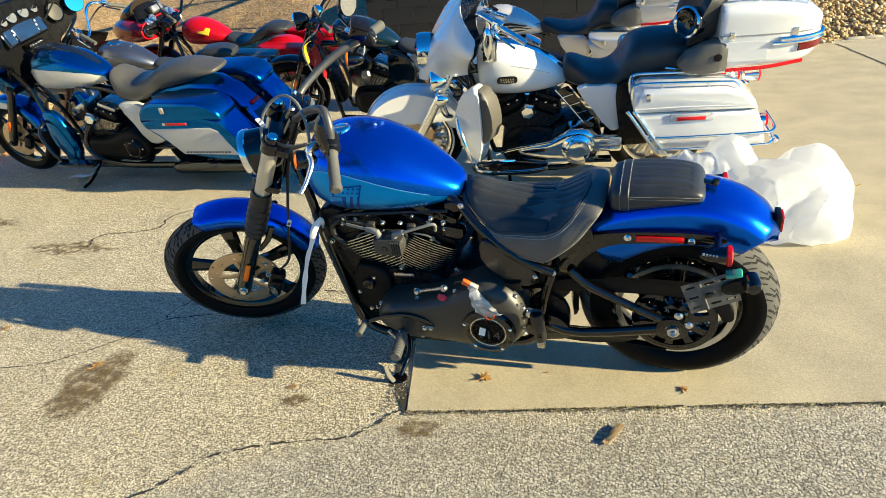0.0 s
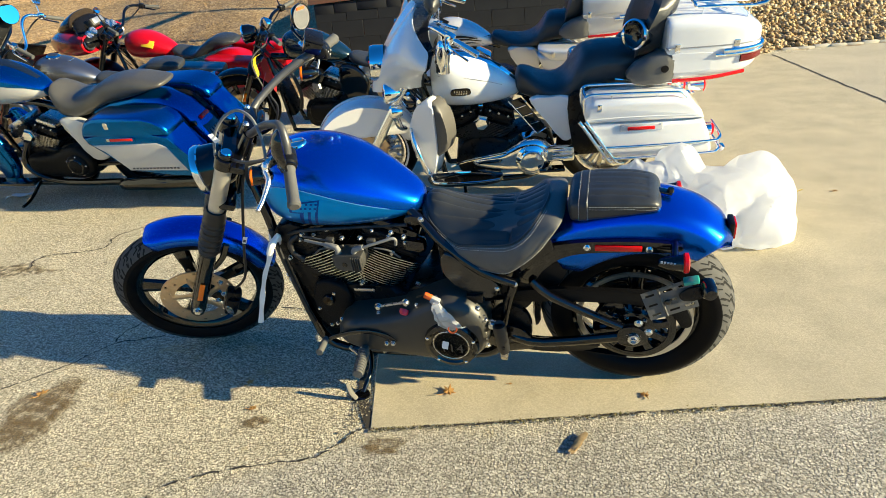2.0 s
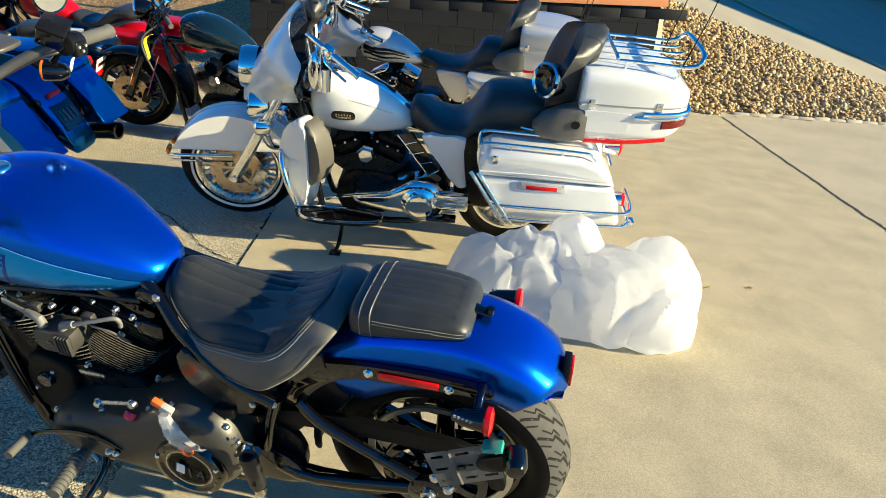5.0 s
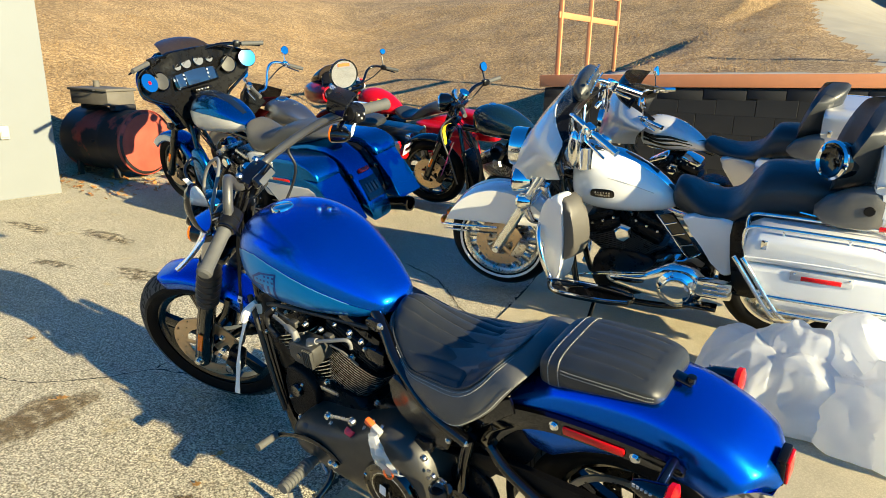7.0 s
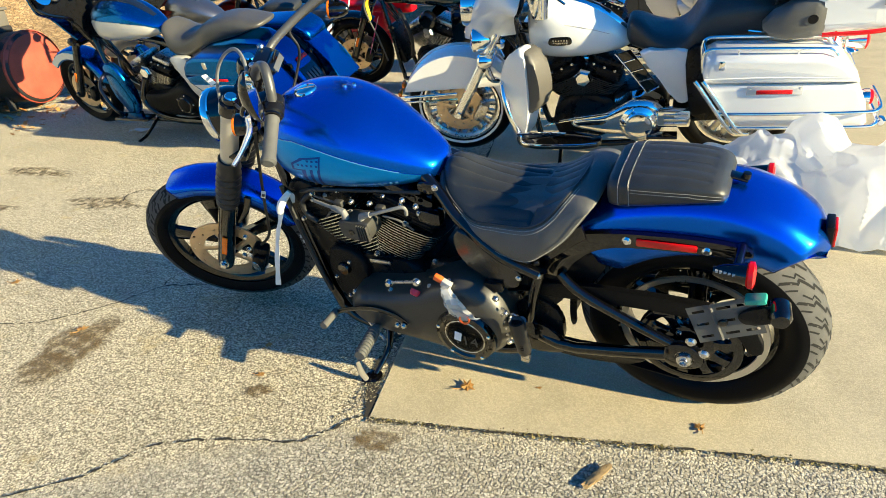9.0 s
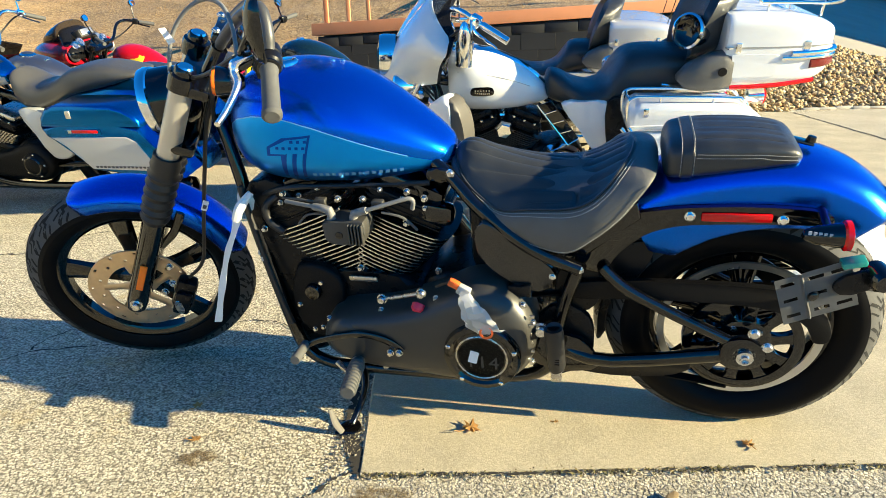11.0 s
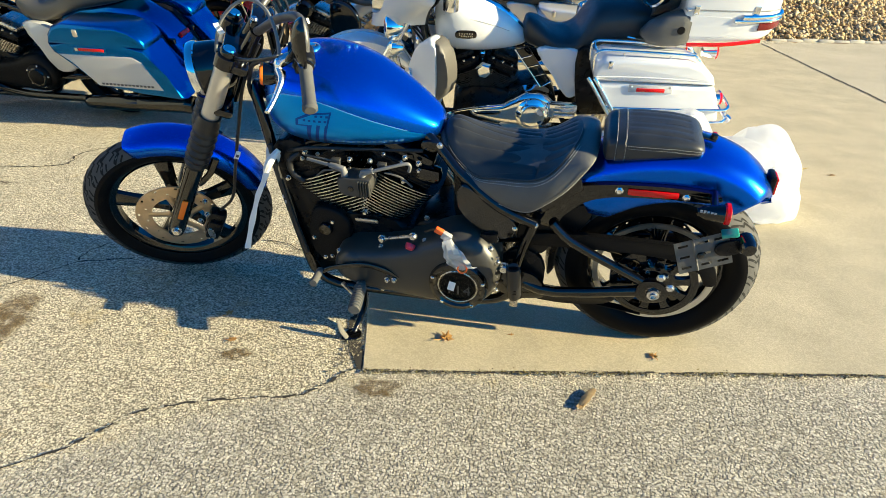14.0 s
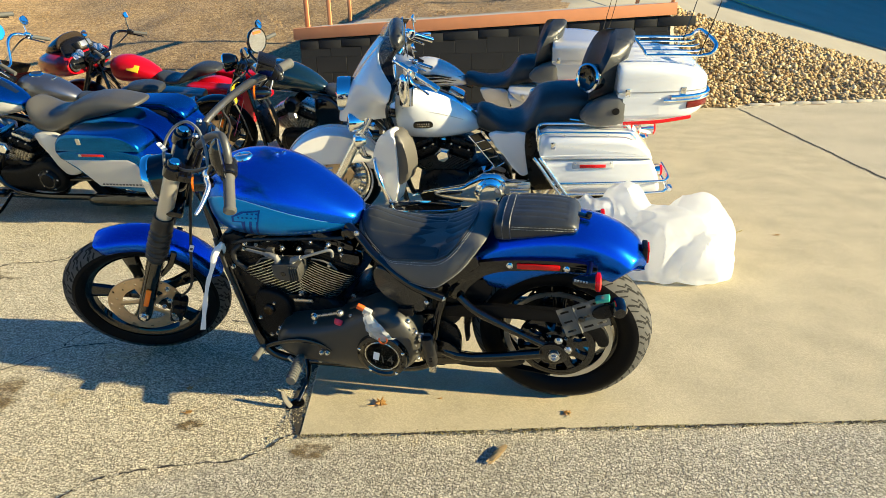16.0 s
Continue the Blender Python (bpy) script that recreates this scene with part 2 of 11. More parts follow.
def asphalt(name):
    """Two pours of worn asphalt that meet along the slab's edge and the long crack: fine tan grit, and coarser grey grit."""
    m = bpy.data.materials.new(name)
    m.use_nodes = True
    n, l = m.node_tree.nodes, m.node_tree.links
    b = n["Principled BSDF"]
    b.inputs["Roughness"].default_value = 0.9
    co = n.new("ShaderNodeTexCoord").outputs["Object"]

    def tex(scale, detail=4.0, rough=0.6, vec=None):
        t = n.new("ShaderNodeTexNoise")
        t.inputs["Scale"].default_value, t.inputs["Detail"].default_value, t.inputs["Roughness"].default_value = scale, detail, rough
        l.new(vec or co, t.inputs["Vector"])
        return t

    def span(v, a0, a1, b0, b1, smooth=False):
        r = n.new("ShaderNodeMapRange")
        if smooth:
            r.interpolation_type = 'SMOOTHSTEP'
        for k, q in zip(("From Min", "From Max", "To Min", "To Max"), (a0, a1, b0, b1)):
            r.inputs[k].default_value = q
        l.new(v, r.inputs["Value"])
        return r.outputs["Result"]

    def op(kind, x, y):
        q = n.new("ShaderNodeMath")
        q.operation = kind
        for i, v in enumerate((x, y)):
            if isinstance(v, (int, float)):
                q.inputs[i].default_value = v
            else:
                l.new(v, q.inputs[i])
        return q.outputs[0]

    def mix(f, x, y, kind='MIX'):
        q = n.new("ShaderNodeMix")
        q.data_type, q.blend_type = 'RGBA', kind
        for key, v in (("Factor", f), ("A", x), ("B", y)):
            if isinstance(v, (int, float)):
                q.inputs[key].default_value = v
            elif isinstance(v, tuple):
                q.inputs[key].default_value = (*v, 1)
            else:
                l.new(v, q.inputs[key])
        return q.outputs["Result"]

    def ramp(v, cols):
        r = n.new("ShaderNodeValToRGB")
        e = r.color_ramp.elements
        e[0].color, e[1].color = (*cols[0], 1), (*cols[-1], 1)
        for i, c in enumerate(cols[1:-1]):
            e.new((i + 1) / (len(cols) - 1)).color = (*c, 1)
        l.new(v, r.inputs[0])
        return r.outputs["Color"]

    # grains: cells whose lookup is bent by fine noise
    def grains(scale, bend):
        w = tex(scale * 0.9, 2.0)
        off = n.new("ShaderNodeVectorMath")
        off.operation = 'MULTIPLY_ADD'
        off.inputs[1].default_value = (bend / scale,) * 3
        l.new(w.outputs["Color"], off.inputs[0])
        l.new(co, off.inputs[2])
        v = n.new("ShaderNodeTexVoronoi")
        v.inputs["Scale"].default_value = scale
        l.new(off.outputs[0], v.inputs["Vector"])
        sp = n.new("ShaderNodeSeparateColor")
        l.new(v.outputs["Color"], sp.inputs[0])
        return v.outputs["Distance"], sp.outputs[0], sp.outputs[1]
    d1, r1, h1 = grains(135, 1.3)
    d2, r2, h2 = grains(125, 1.2)
    tan = ramp(r1, [(0.38, 0.33, 0.23), (0.62, 0.55, 0.40), (0.75, 0.68, 0.51), (0.49, 0.43, 0.305), (0.80, 0.74, 0.58)])
    grey = ramp(r2, [(0.255, 0.232, 0.178), (0.45, 0.413, 0.33), (0.57, 0.524, 0.423), (0.33, 0.298, 0.23), (0.625, 0.58, 0.478)])
    pit1 = span(d1, 0.76, 0.40, 0.0, 1.0, True)
    pit2 = span(d2, 0.80, 0.42, 0.0, 1.0, True)
    tan = mix(pit1, (0.21, 0.18, 0.122), tan)
    grey = mix(pit2, (0.24, 0.215, 0.165), grey)
    # the line where the pours meet
    xyz = n.new("ShaderNodeSeparateXYZ")
    l.new(co, xyz.inputs[0])
    x1 = op('ADD', xyz.outputs["X"], 0.87)
    line = op('SUBTRACT', op('MINIMUM', op('MULTIPLY', x1, 0.277), op('MULTIPLY', x1, 0.85)), 0.47)
    side = op('ADD', op('SUBTRACT', line, xyz.outputs["Y"]), span(tex(14).outputs["Fac"], 0.3, 0.7, -0.05, 0.05))
    south = span(side, -0.05, 0.12, 0.0, 1.0, True)
    col = mix(south, tan, grey)
    # dark pock marks, pale worn patches, rusty and yellow stains
    pock = span(tex(95, 3.0, 0.7).outputs["Fac"], 0.58, 0.68, 1.0, 0.5, True)
    wear = span(tex(2.1, 8.0, 0.65).outputs["Fac"], 0.3, 0.7, 0.86, 1.1)
    blot = span(tex(17, 4.0).outputs["Fac"], 0.3, 0.7, 0.9, 1.08)
    clump = span(tex(48, 3.0, 0.75).outputs["Fac"], 0.36, 0.64, 0.82, 1.3)
    col = mix(1.0, col, op('MULTIPLY', clump, op('MULTIPLY', pock, op('MULTIPLY', wear, blot))), 'MULTIPLY')
    rust = span(tex(6.0, 6.0, 0.7).outputs["Fac"], 0.56, 0.72, 0.0, 0.55, True)
    col = mix(op('MULTIPLY', rust, op('SUBTRACT', 1.0, op('MULTIPLY', south, 0.7))), col, (0.52, 0.40, 0.19))
    l.new(col, b.inputs["Base Color"])
    n1 = op('MULTIPLY', pit1, op('ADD', op('MULTIPLY', h1, 0.7), 0.3))
    n2 = op('MULTIPLY', pit2, op('ADD', op('MULTIPLY', h2, 0.7), 0.3))
    hgt = op('ADD', op('MULTIPLY', n1, op('SUBTRACT', 1.0, south)), op('MULTIPLY', op('MULTIPLY', n2, 1.35), south))
    bp = n.new("ShaderNodeBump")
    bp.inputs["Strength"].default_value, bp.inputs["Distance"].default_value = 1.0, 0.0065
    l.new(op('MULTIPLY', hgt, pock), bp.inputs["Height"])
    l.new(bp.outputs["Normal"], b.inputs["Normal"])
    return m


M_ASPHALT = asphalt("worn_asphalt")
M_CONCRETE = aggregate("concrete_slab", [(0.43, 0.37, 0.248), (0.515, 0.445, 0.30), (0.585, 0.505, 0.342)], (0.37, 0.316, 0.207), 210, 0.4, blotch=(0.85, 1.1), low=3.6, cut=0.1)
M_CONCRETE2 = mat("concrete_ramp", (0.46, 0.42, 0.34), 0.85, vary=0.16, scale=2.5, bump=0.35, bscale=120)
M_EXPOSED = aggregate("brushed_concrete", [(0.45, 0.395, 0.28), (0.52, 0.455, 0.325), (0.56, 0.5, 0.37)], (0.36, 0.31, 0.215), 160, 0.4, blotch=(0.86, 1.1), low=1.6, cut=0.1)
M_GRASS = aggregate("dry_grass_soil", [(0.19, 0.115, 0.052), (0.38, 0.25, 0.112), (0.46, 0.325, 0.17), (0.27, 0.178, 0.082), (0.39, 0.265, 0.13)], (0.11, 0.068, 0.036), 22, 0.6, blotch=(0.75, 1.2), low=1.1, cut=0.12)
M_CRACK = mat("crack_dark", (0.03, 0.026, 0.021), 0.95)
M_BLOCK = mat("black_painted_block", (0.016, 0.0165, 0.018), 0.7, ior=1.36, vary=0.6, scale=3, bump=0.6, bscale=60, rvary=0.12)
M_SALMON = mat("salmon_paint", (0.60, 0.235, 0.10), 0.6, vary=0.12, scale=5, bump=0.2, bscale=60)
M_STUCCO = mat("cream_wall", (0.19, 0.205, 0.212), 0.75, vary=0.05, scale=3, bump=0.3, bscale=90)
M_RUSTRED = mat("worn_red_paint", (0.34, 0.06, 0.035), 0.6, vary=0.5, scale=7, bump=0.3, bscale=60)
M_RUSTBLACK = mat("sooty_black", (0.02, 0.02, 0.022), 0.6, vary=0.5, scale=9, bump=0.3, bscale=60)
M_OLDGREY = mat("weathered_grey", (0.11, 0.10, 0.085), 0.7, vary=0.35, scale=7, bump=0.3, bscale=60)


def varied(name, cols, rough=0.85, bump=0.3, bscale=40):
    """A colour picked for each island of the mesh."""
    m = bpy.data.materials.new(name)
    m.use_nodes = True
    n, l = m.node_tree.nodes, m.node_tree.links
    b = n["Principled BSDF"]
    g = n.new("ShaderNodeNewGeometry")
    ramp = n.new("ShaderNodeValToRGB")
    els = ramp.color_ramp.elements
    els[0].color, els[1].color = (*cols[0], 1), (*cols[-1], 1)
    for i, c in enumerate(cols[1:-1]):
        els.new((i + 1) / (len(cols) - 1)).color = (*c, 1)
    l.new(g.outputs["Random Per Island"], ramp.inputs[0])
    co = n.new("ShaderNodeTexCoord")
    t = n.new("ShaderNodeTexNoise")
    t.inputs["Scale"].default_value = bscale
    t.inputs["Detail"].default_value = 5
    l.new(co.outputs["Object"], t.inputs["Vector"])
    mr = n.new("ShaderNodeMapRange")
    mr.inputs["To Min"].default_value, mr.inputs["To Max"].default_value = 0.65, 1.3
    l.new(t.outputs["Fac"], mr.inputs["Value"])
    mx = n.new("ShaderNodeMix")
    mx.data_type, mx.blend_type = 'RGBA', 'MULTIPLY'
    mx.inputs["Factor"].default_value = 1
    l.new(ramp.outputs["Color"], mx.inputs["A"])
    l.new(mr.outputs["Result"], mx.inputs["B"])
    l.new(mx.outputs["Result"], b.inputs["Base Color"])
    b.inputs["Roughness"].default_value = rough
    bp = n.new("ShaderNodeBump")
    bp.inputs["Strength"].default_value = bump
    bp.inputs["Distance"].default_value = 0.004
    l.new(t.outputs["Fac"], bp.inputs["Height"])
    l.new(bp.outputs["Normal"], b.inputs["Normal"])
    return m


M_ROCK = varied("river_rock", [(0.50, 0.36, 0.16), (0.32, 0.2, 0.085), (0.56, 0.44, 0.24), (0.2, 0.13, 0.06), (0.6, 0.5, 0.32), (0.44, 0.29, 0.12), (0.27, 0.19, 0.1), (0.52, 0.37, 0.16)])
M_STRAW = varied("dry_grass_blades", [(0.40, 0.255, 0.112), (0.33, 0.205, 0.092), (0.43, 0.285, 0.135), (0.36, 0.235, 0.115)], bump=0)
M_MOSS = varied("dry_moss", [(0.13, 0.11, 0.035), (0.24, 0.2, 0.07), (0.06, 0.048, 0.025), (0.3, 0.23, 0.09)], 0.95, bump=0)
M_LEAF = varied("dead_leaf", [(0.48, 0.22, 0.05), (0.36, 0.16, 0.05), (0.52, 0.30, 0.09)], 0.7, 0.2)
M_BARK = mat("tree_bark", (0.12, 0.09, 0.065), 0.9, vary=0.4, scale=12, bump=0.8, bscale=25)
M_DARKPAINT = mat("truck_charcoal", (0.03, 0.03, 0.032), 0.3, 0.2, 1.0)
M_BRONZE = mat("truck_brown", (0.05, 0.035, 0.028), 0.3, 0.3, 1.0)
M_TRUCKGLASS = mat("truck_glass", (0.015, 0.018, 0.02), 0.05, 0, 0.5)
M_PALE = mat("pale_siding", (0.5, 0.52, 0.53), 0.7, vary=0.05, scale=4)
M_ROADPAINT = mat("yellow_road_paint", (0.55, 0.36, 0.06), 0.8, vary=0.2, scale=10)
M_ROAD = mat("road_concrete", (0.30, 0.275, 0.22), 0.9, vary=0.15, scale=2.0, bump=0.4, bscale=80)


# ---- mesh tools ----
def finish(name, bm, material, parent=None, label="", m=None, smooth=True, sharp=38):
    if m is not None:
        bm.transform(m)
    bmesh.ops.recalc_face_normals(bm, faces=bm.faces)
    me = bpy.data.meshes.new(name)
    bm.to_mesh(me)
    bm.free()
    if smooth:
        me.shade_smooth()
        me.set_sharp_from_angle(angle=radians(sharp))
    me.materials.append(material)
    ob = new(name, me)
    if parent is not None:
        ob.parent = parent
    if label:
        tagged(ob, label)
    return ob


def part(name, bm, material, parent, label="", m=None, sharp=38):
    return finish(name, bm, material, parent, label, m, True, sharp)


def thing(name, m, label, category, group=""):
    ob = new(name)
    ob.empty_display_size = 0.05
    ob.matrix_world = m
    return tagged(ob, label, category, group)


def ring_faces(bm, rings, closed=True, cap0=True, cap1=True):
    vs = [[bm.verts.new(p) for p in r] for r in rings]
    k = len(vs[0])
    for a, b in zip(vs, vs[1:]):
        for i in range(k if closed else k - 1):
            j = (i + 1) % k
            bm.faces.new((a[i], a[j], b[j], b[i]))
    if closed and cap0:
        bm.faces.new(list(reversed(vs[0])))
    if closed and cap1:
        bm.faces.new(vs[-1])
    return vs


def catmull(pts, n=6):
    pts = [Vector(p) for p in pts]
    if n <= 1 or len(pts) < 3:
        return pts
    out = []
    for i in range(len(pts) - 1):
        p0, p1, p2, p3 = pts[max(0, i - 1)], pts[i], pts[i + 1], pts[min(len(pts) - 1, i + 2)]
        for k in range(n):
            t = k / n
            out.append(0.5 * ((2 * p1) + (p2 - p0) * t + (2 * p0 - 5 * p1 + 4 * p2 - p3) * t * t + (3 * p1 - p0 - 3 * p2 + p3) * t ** 3))
    out.append(pts[-1])
    return out


def sweep(bm, pts, r, seg=10, n=6, flat=1.0, up=None):
    """A tube along points; r is one radius or one for each given point. flat squeezes it along up."""
    raw = [Vector(p) for p in pts]
    path = catmull(raw, n)
    if isinstance(r, (int, float)):
        rs = [r] * len(path)
    else:
        rs = list(np.interp(np.linspace(0, len(raw) - 1, len(path)), range(len(raw)), r))
    t0 = (path[1] - path[0]).normalized()
    ref = Vector(up) if up else (Vector((0, 0, 1)) if abs(t0.z) < 0.9 else Vector((1, 0, 0)))
    nrm = (ref - t0 * ref.dot(t0)).normalized()
    rings = []
    for i, p in enumerate(path):
        t = (path[min(i + 1, len(path) - 1)] - path[max(i - 1, 0)]).normalized()
        nrm = (nrm - t * nrm.dot(t)).normalized()
        bi = t.cross(nrm)
        rings.append([p + (nrm * math.cos(a) * flat + bi * math.sin(a)) * rs[i] for a in (2 * math.pi * k / seg for k in range(seg))])
    ring_faces(bm, rings)


def tube(pts, r, seg=10, n=6, flat=1.0, up=None):
    bm = bmesh.new()
    sweep(bm, pts, r, seg, n, flat, up)
    return bm


def lathe(bm, prof, c=(0, 0, 0), axis=(0, 1, 0), seg=32, closed_prof=False, caps=False):
    """Turns (radius, along) pairs round an axis through c."""
    c, ax = Vector(c), Vector(axis).normalized()
    u = ax.orthogonal().normalized()
    v = ax.cross(u)
    rings = []
    for k in range(seg):
        a = 2 * math.pi * k / seg
        d = u * math.cos(a) + v * math.sin(a)
        rings.append([c + d * r + ax * s for r, s in prof])
    vs = [[bm.verts.new(p) for p in r] for r in rings]
    k = len(prof)
    for i in range(seg):
        a, b = vs[i], vs[(i + 1) % seg]
        for j in range(k if closed_prof else k - 1):
            q = (j + 1) % k
            bm.faces.new((a[j], a[q], b[q], b[j]))
    if caps:
        bm.faces.new([vs[i][0] for i in range(seg)])
        bm.faces.new([vs[i][-1] for i in range(seg)])
    bmesh.ops.remove_doubles(bm, verts=bm.verts, dist=1e-5)


def turned(prof, c=(0, 0, 0), axis=(0, 1, 0), seg=32, closed_prof=False, caps=False):
    bm = bmesh.new()
    lathe(bm, prof, c, axis, seg, closed_prof, caps)
    return bm


def box(bm, c, s, bev=0.0, rot=None, seg=2):
    """A box of full sizes s at c with rounded edges."""
    m = Matrix.Translation(c) @ (rot.to_4x4() if rot else Matrix.Identity(4)) @ Matrix.Diagonal((*s, 1))
    r = bmesh.ops.create_cube(bm, size=1.0, matrix=m)
    if bev:
        es = {e for v in r["verts"] for e in v.link_edges}
        bmesh.ops.bevel(bm, geom=list(es), offset=bev, segments=seg, affect='EDGES', profile=0.5)


def boxed(c, s, bev=0.0, rot=None, seg=2):
    bm = bmesh.new()
    box(bm, c, s, bev, rot, seg)
    return bm


def slab(outline, y0, y1, bev=0.0, plane="xz", seg=2):
    """A flat outline given thickness. plane xz: y is the thickness; xy: z; yz: x."""
    bm = bmesh.new()

    def at(a, b, h):
        return {"xz": (a, h, b), "xy": (a, b, h), "yz": (h, a, b)}[plane]
    lo = [bm.verts.new(at(a, b, y0)) for a, b in outline]
    hi = [bm.verts.new(at(a, b, y1)) for a, b in outline]
    f0, f1 = bm.faces.new(lo), bm.faces.new(hi)
    k = len(outline)
    for i in range(k):
        j = (i + 1) % k
        bm.faces.new((lo[i], lo[j], hi[j], hi[i]))
    if bev:
        es = list(f0.edges) + list(f1.edges)
        bmesh.ops.bevel(bm, geom=es, offset=bev, segments=seg, affect='EDGES', profile=0.5)
    return bm


def smooth_outline(pts, n=5):
    """A closed, rounded outline through 2D points."""
    p = [Vector((a, b)) for a, b in pts]
    k = len(p)
    out = []
    for i in range(k):
        p0, p1, p2, p3 = p[i - 1], p[i], p[(i + 1) % k], p[(i + 2) % k]
        for q in range(n):
            t = q / n
            v = 0.5 * ((2 * p1) + (p2 - p0) * t + (2 * p0 - 5 * p1 + 4 * p2 - p3) * t * t + (3 * p1 - p0 - 3 * p2 + p3) * t ** 3)
            out.append((v.x, v.y))
    return out


def oval(cx, w, z0, z1, k=24, sq=2.4, flat_low=1.0):
    """A ring across x: half width w, from z0 to z1, squarer as sq grows."""
    out = []
    zc, h = (z0 + z1) / 2, (z1 - z0) / 2
    for i in range(k):
        a = 2 * math.pi * i / k
        c, s = math.cos(a), math.sin(a)
        y = w * math.copysign(abs(c) ** (2 / sq), c)
        z = h * math.copysign(abs(s) ** (2 / sq), s)
        out.append(Vector((cx, y, zc + z)))
    return out


def loft_x(stations, n=5, k=24, sq=2.4):
    """A body through stations (x, half width, low, high), smoothed between."""
    st = np.array(stations, float)
    rows = catmull([Vector(r[:3]) for r in st], n)
    zs = catmull([Vector((r[3], 0, 0)) for r in st], n)
    bm = bmesh.new()
    ring_faces(bm, [oval(p.x, max(p.y, 0.002), p.z, max(q.x, p.z + 0.004), k, sq) for p, q in zip(rows, zs)])
    return bm


def bolt(bm, c, r=0.008, h=0.006, axis=(0, -1, 0)):
    lathe(bm, [(0, h), (r * 0.75, h), (r, h * 0.6), (r, 0), (r * 1.25, 0), (r * 1.25, -0.002), (0, -0.002)], c, axis, 10)


def bolts(points, r=0.008, h=0.006, axis=(0, -1, 0)):
    bm = bmesh.new()
    for p in points:
        bolt(bm, p, r, h, axis)
    return bm


def steer(a, b, degrees):
    """Turns what hangs on the steering axis from a up to b."""
    ax = (Vector(b) - Vector(a)).normalized()
    return Matrix.Translation(a) @ Matrix.Rotation(radians(degrees), 4, ax) @ Matrix.Translation(-Vector(a))


# ---- ground and setting ----
def sstep(a, b, v):
    t = min(1.0, max(0.0, (v - a) / (b - a)))
    return t * t * (3 - 2 * t)


def soft(v, w=0.5):
    """max(0, v) with a rounded corner."""
    return w * math.log1p(math.exp(max(-40, min(40, v / w)))) if v / w < 30 else v


WALL_L, WALL_R = Vector((-4.0, 5.97, 1.17)), Vector((0.63, 6.8, 1.35))


def wall_y(x):
    return WALL_L.y + (WALL_R.y - WALL_L.y) * (x - WALL_L.x) / (WALL_R.x - WALL_L.x)


def kerb_y(x):
    return 7.42 + 0.28 * (x - 1.15)


def upland(x, y):
    """The drive and the lot above the bank."""
    u = 1.2 + 0.1 * (y - 8) - 0.06 * x
    p = 0.18 - 0.286 * (x - 4.1) + 0.2 * (y - 10)
    return max(-0.05, -soft(-min(u, p), 0.05) if min(u, p) < 0 else min(u, p))


def hill(x, y):
    a, b = y - 5.55, -x - 7.3
    d = max(a, b) + 0.35 * math.exp(-abs(a - b) / 0.8)
    s = soft(d, 0.25)
    h = 0.30 * s if s < 9 else 2.7 + 0.21 * (s - 9)
    return min(h, 7.5)


def ground_z(x, y):
    if y < 4.2 and x > -7.6:
        return 0.0
    n = 0.05 * noise.noise((x * 0.8, y * 0.8, 0)) + 0.025 * noise.noise((x * 2.7, y * 2.7, 3))
    hl = hill(x, y)
    if x < -4.1:
        z = hl
    else:
        k = sstep(wall_y(max(-4.0, min(x, 0.63))) + 0.14, wall_y(max(-4.0, min(x, 0.63))) + 0.2, y)
        deck = WALL_L.z + (WALL_R.z - WALL_L.z) * (max(-4.0, min(x, 0.63)) + 4) / 4.63 - 0.10
        bank = deck + 0.20 * soft(y - 8.0, 0.3) - 0.02 * x
        up = upland(x, y)
        left = bank * (1 - sstep(-2.6, 0.2, x - (y - 8) * -0.16)) + min(bank, max(up, deck)) * sstep(-2.6, 0.2, x - (y - 8) * -0.16)
        if x < 0.75:
            z = left * k
        else:
            foot, top = kerb_y(x), 10.0
            t = sstep(0, 1, (y - foot) / (top - foot)) if y > foot else 0
            tl = min(1, max(0, (y - foot) / (top - foot)))
            z = max(0, upland(x, max(y, top))) * (0.5 * t + 0.5 * tl) if y < top else max(0, upland(x, y))
    w = sstep(0.0, 0.4, z)
    return z + n * w * (1 if x < -0.5 else 0.35)


def axis_steps(lo, hi, fine_lo, fine_hi, fine, grow=1.28):
    v = list(np.arange(fine_lo, fine_hi + 1e-6, fine))
    s, q = fine, fine_hi
    while q < hi:
        s *= grow
        q = min(hi, q + s)
        v.append(q)
    s, q = fine, fine_lo
    while q > lo:
        s *= grow
        q = max(lo, q - s)
        v.insert(0, q)
    return v


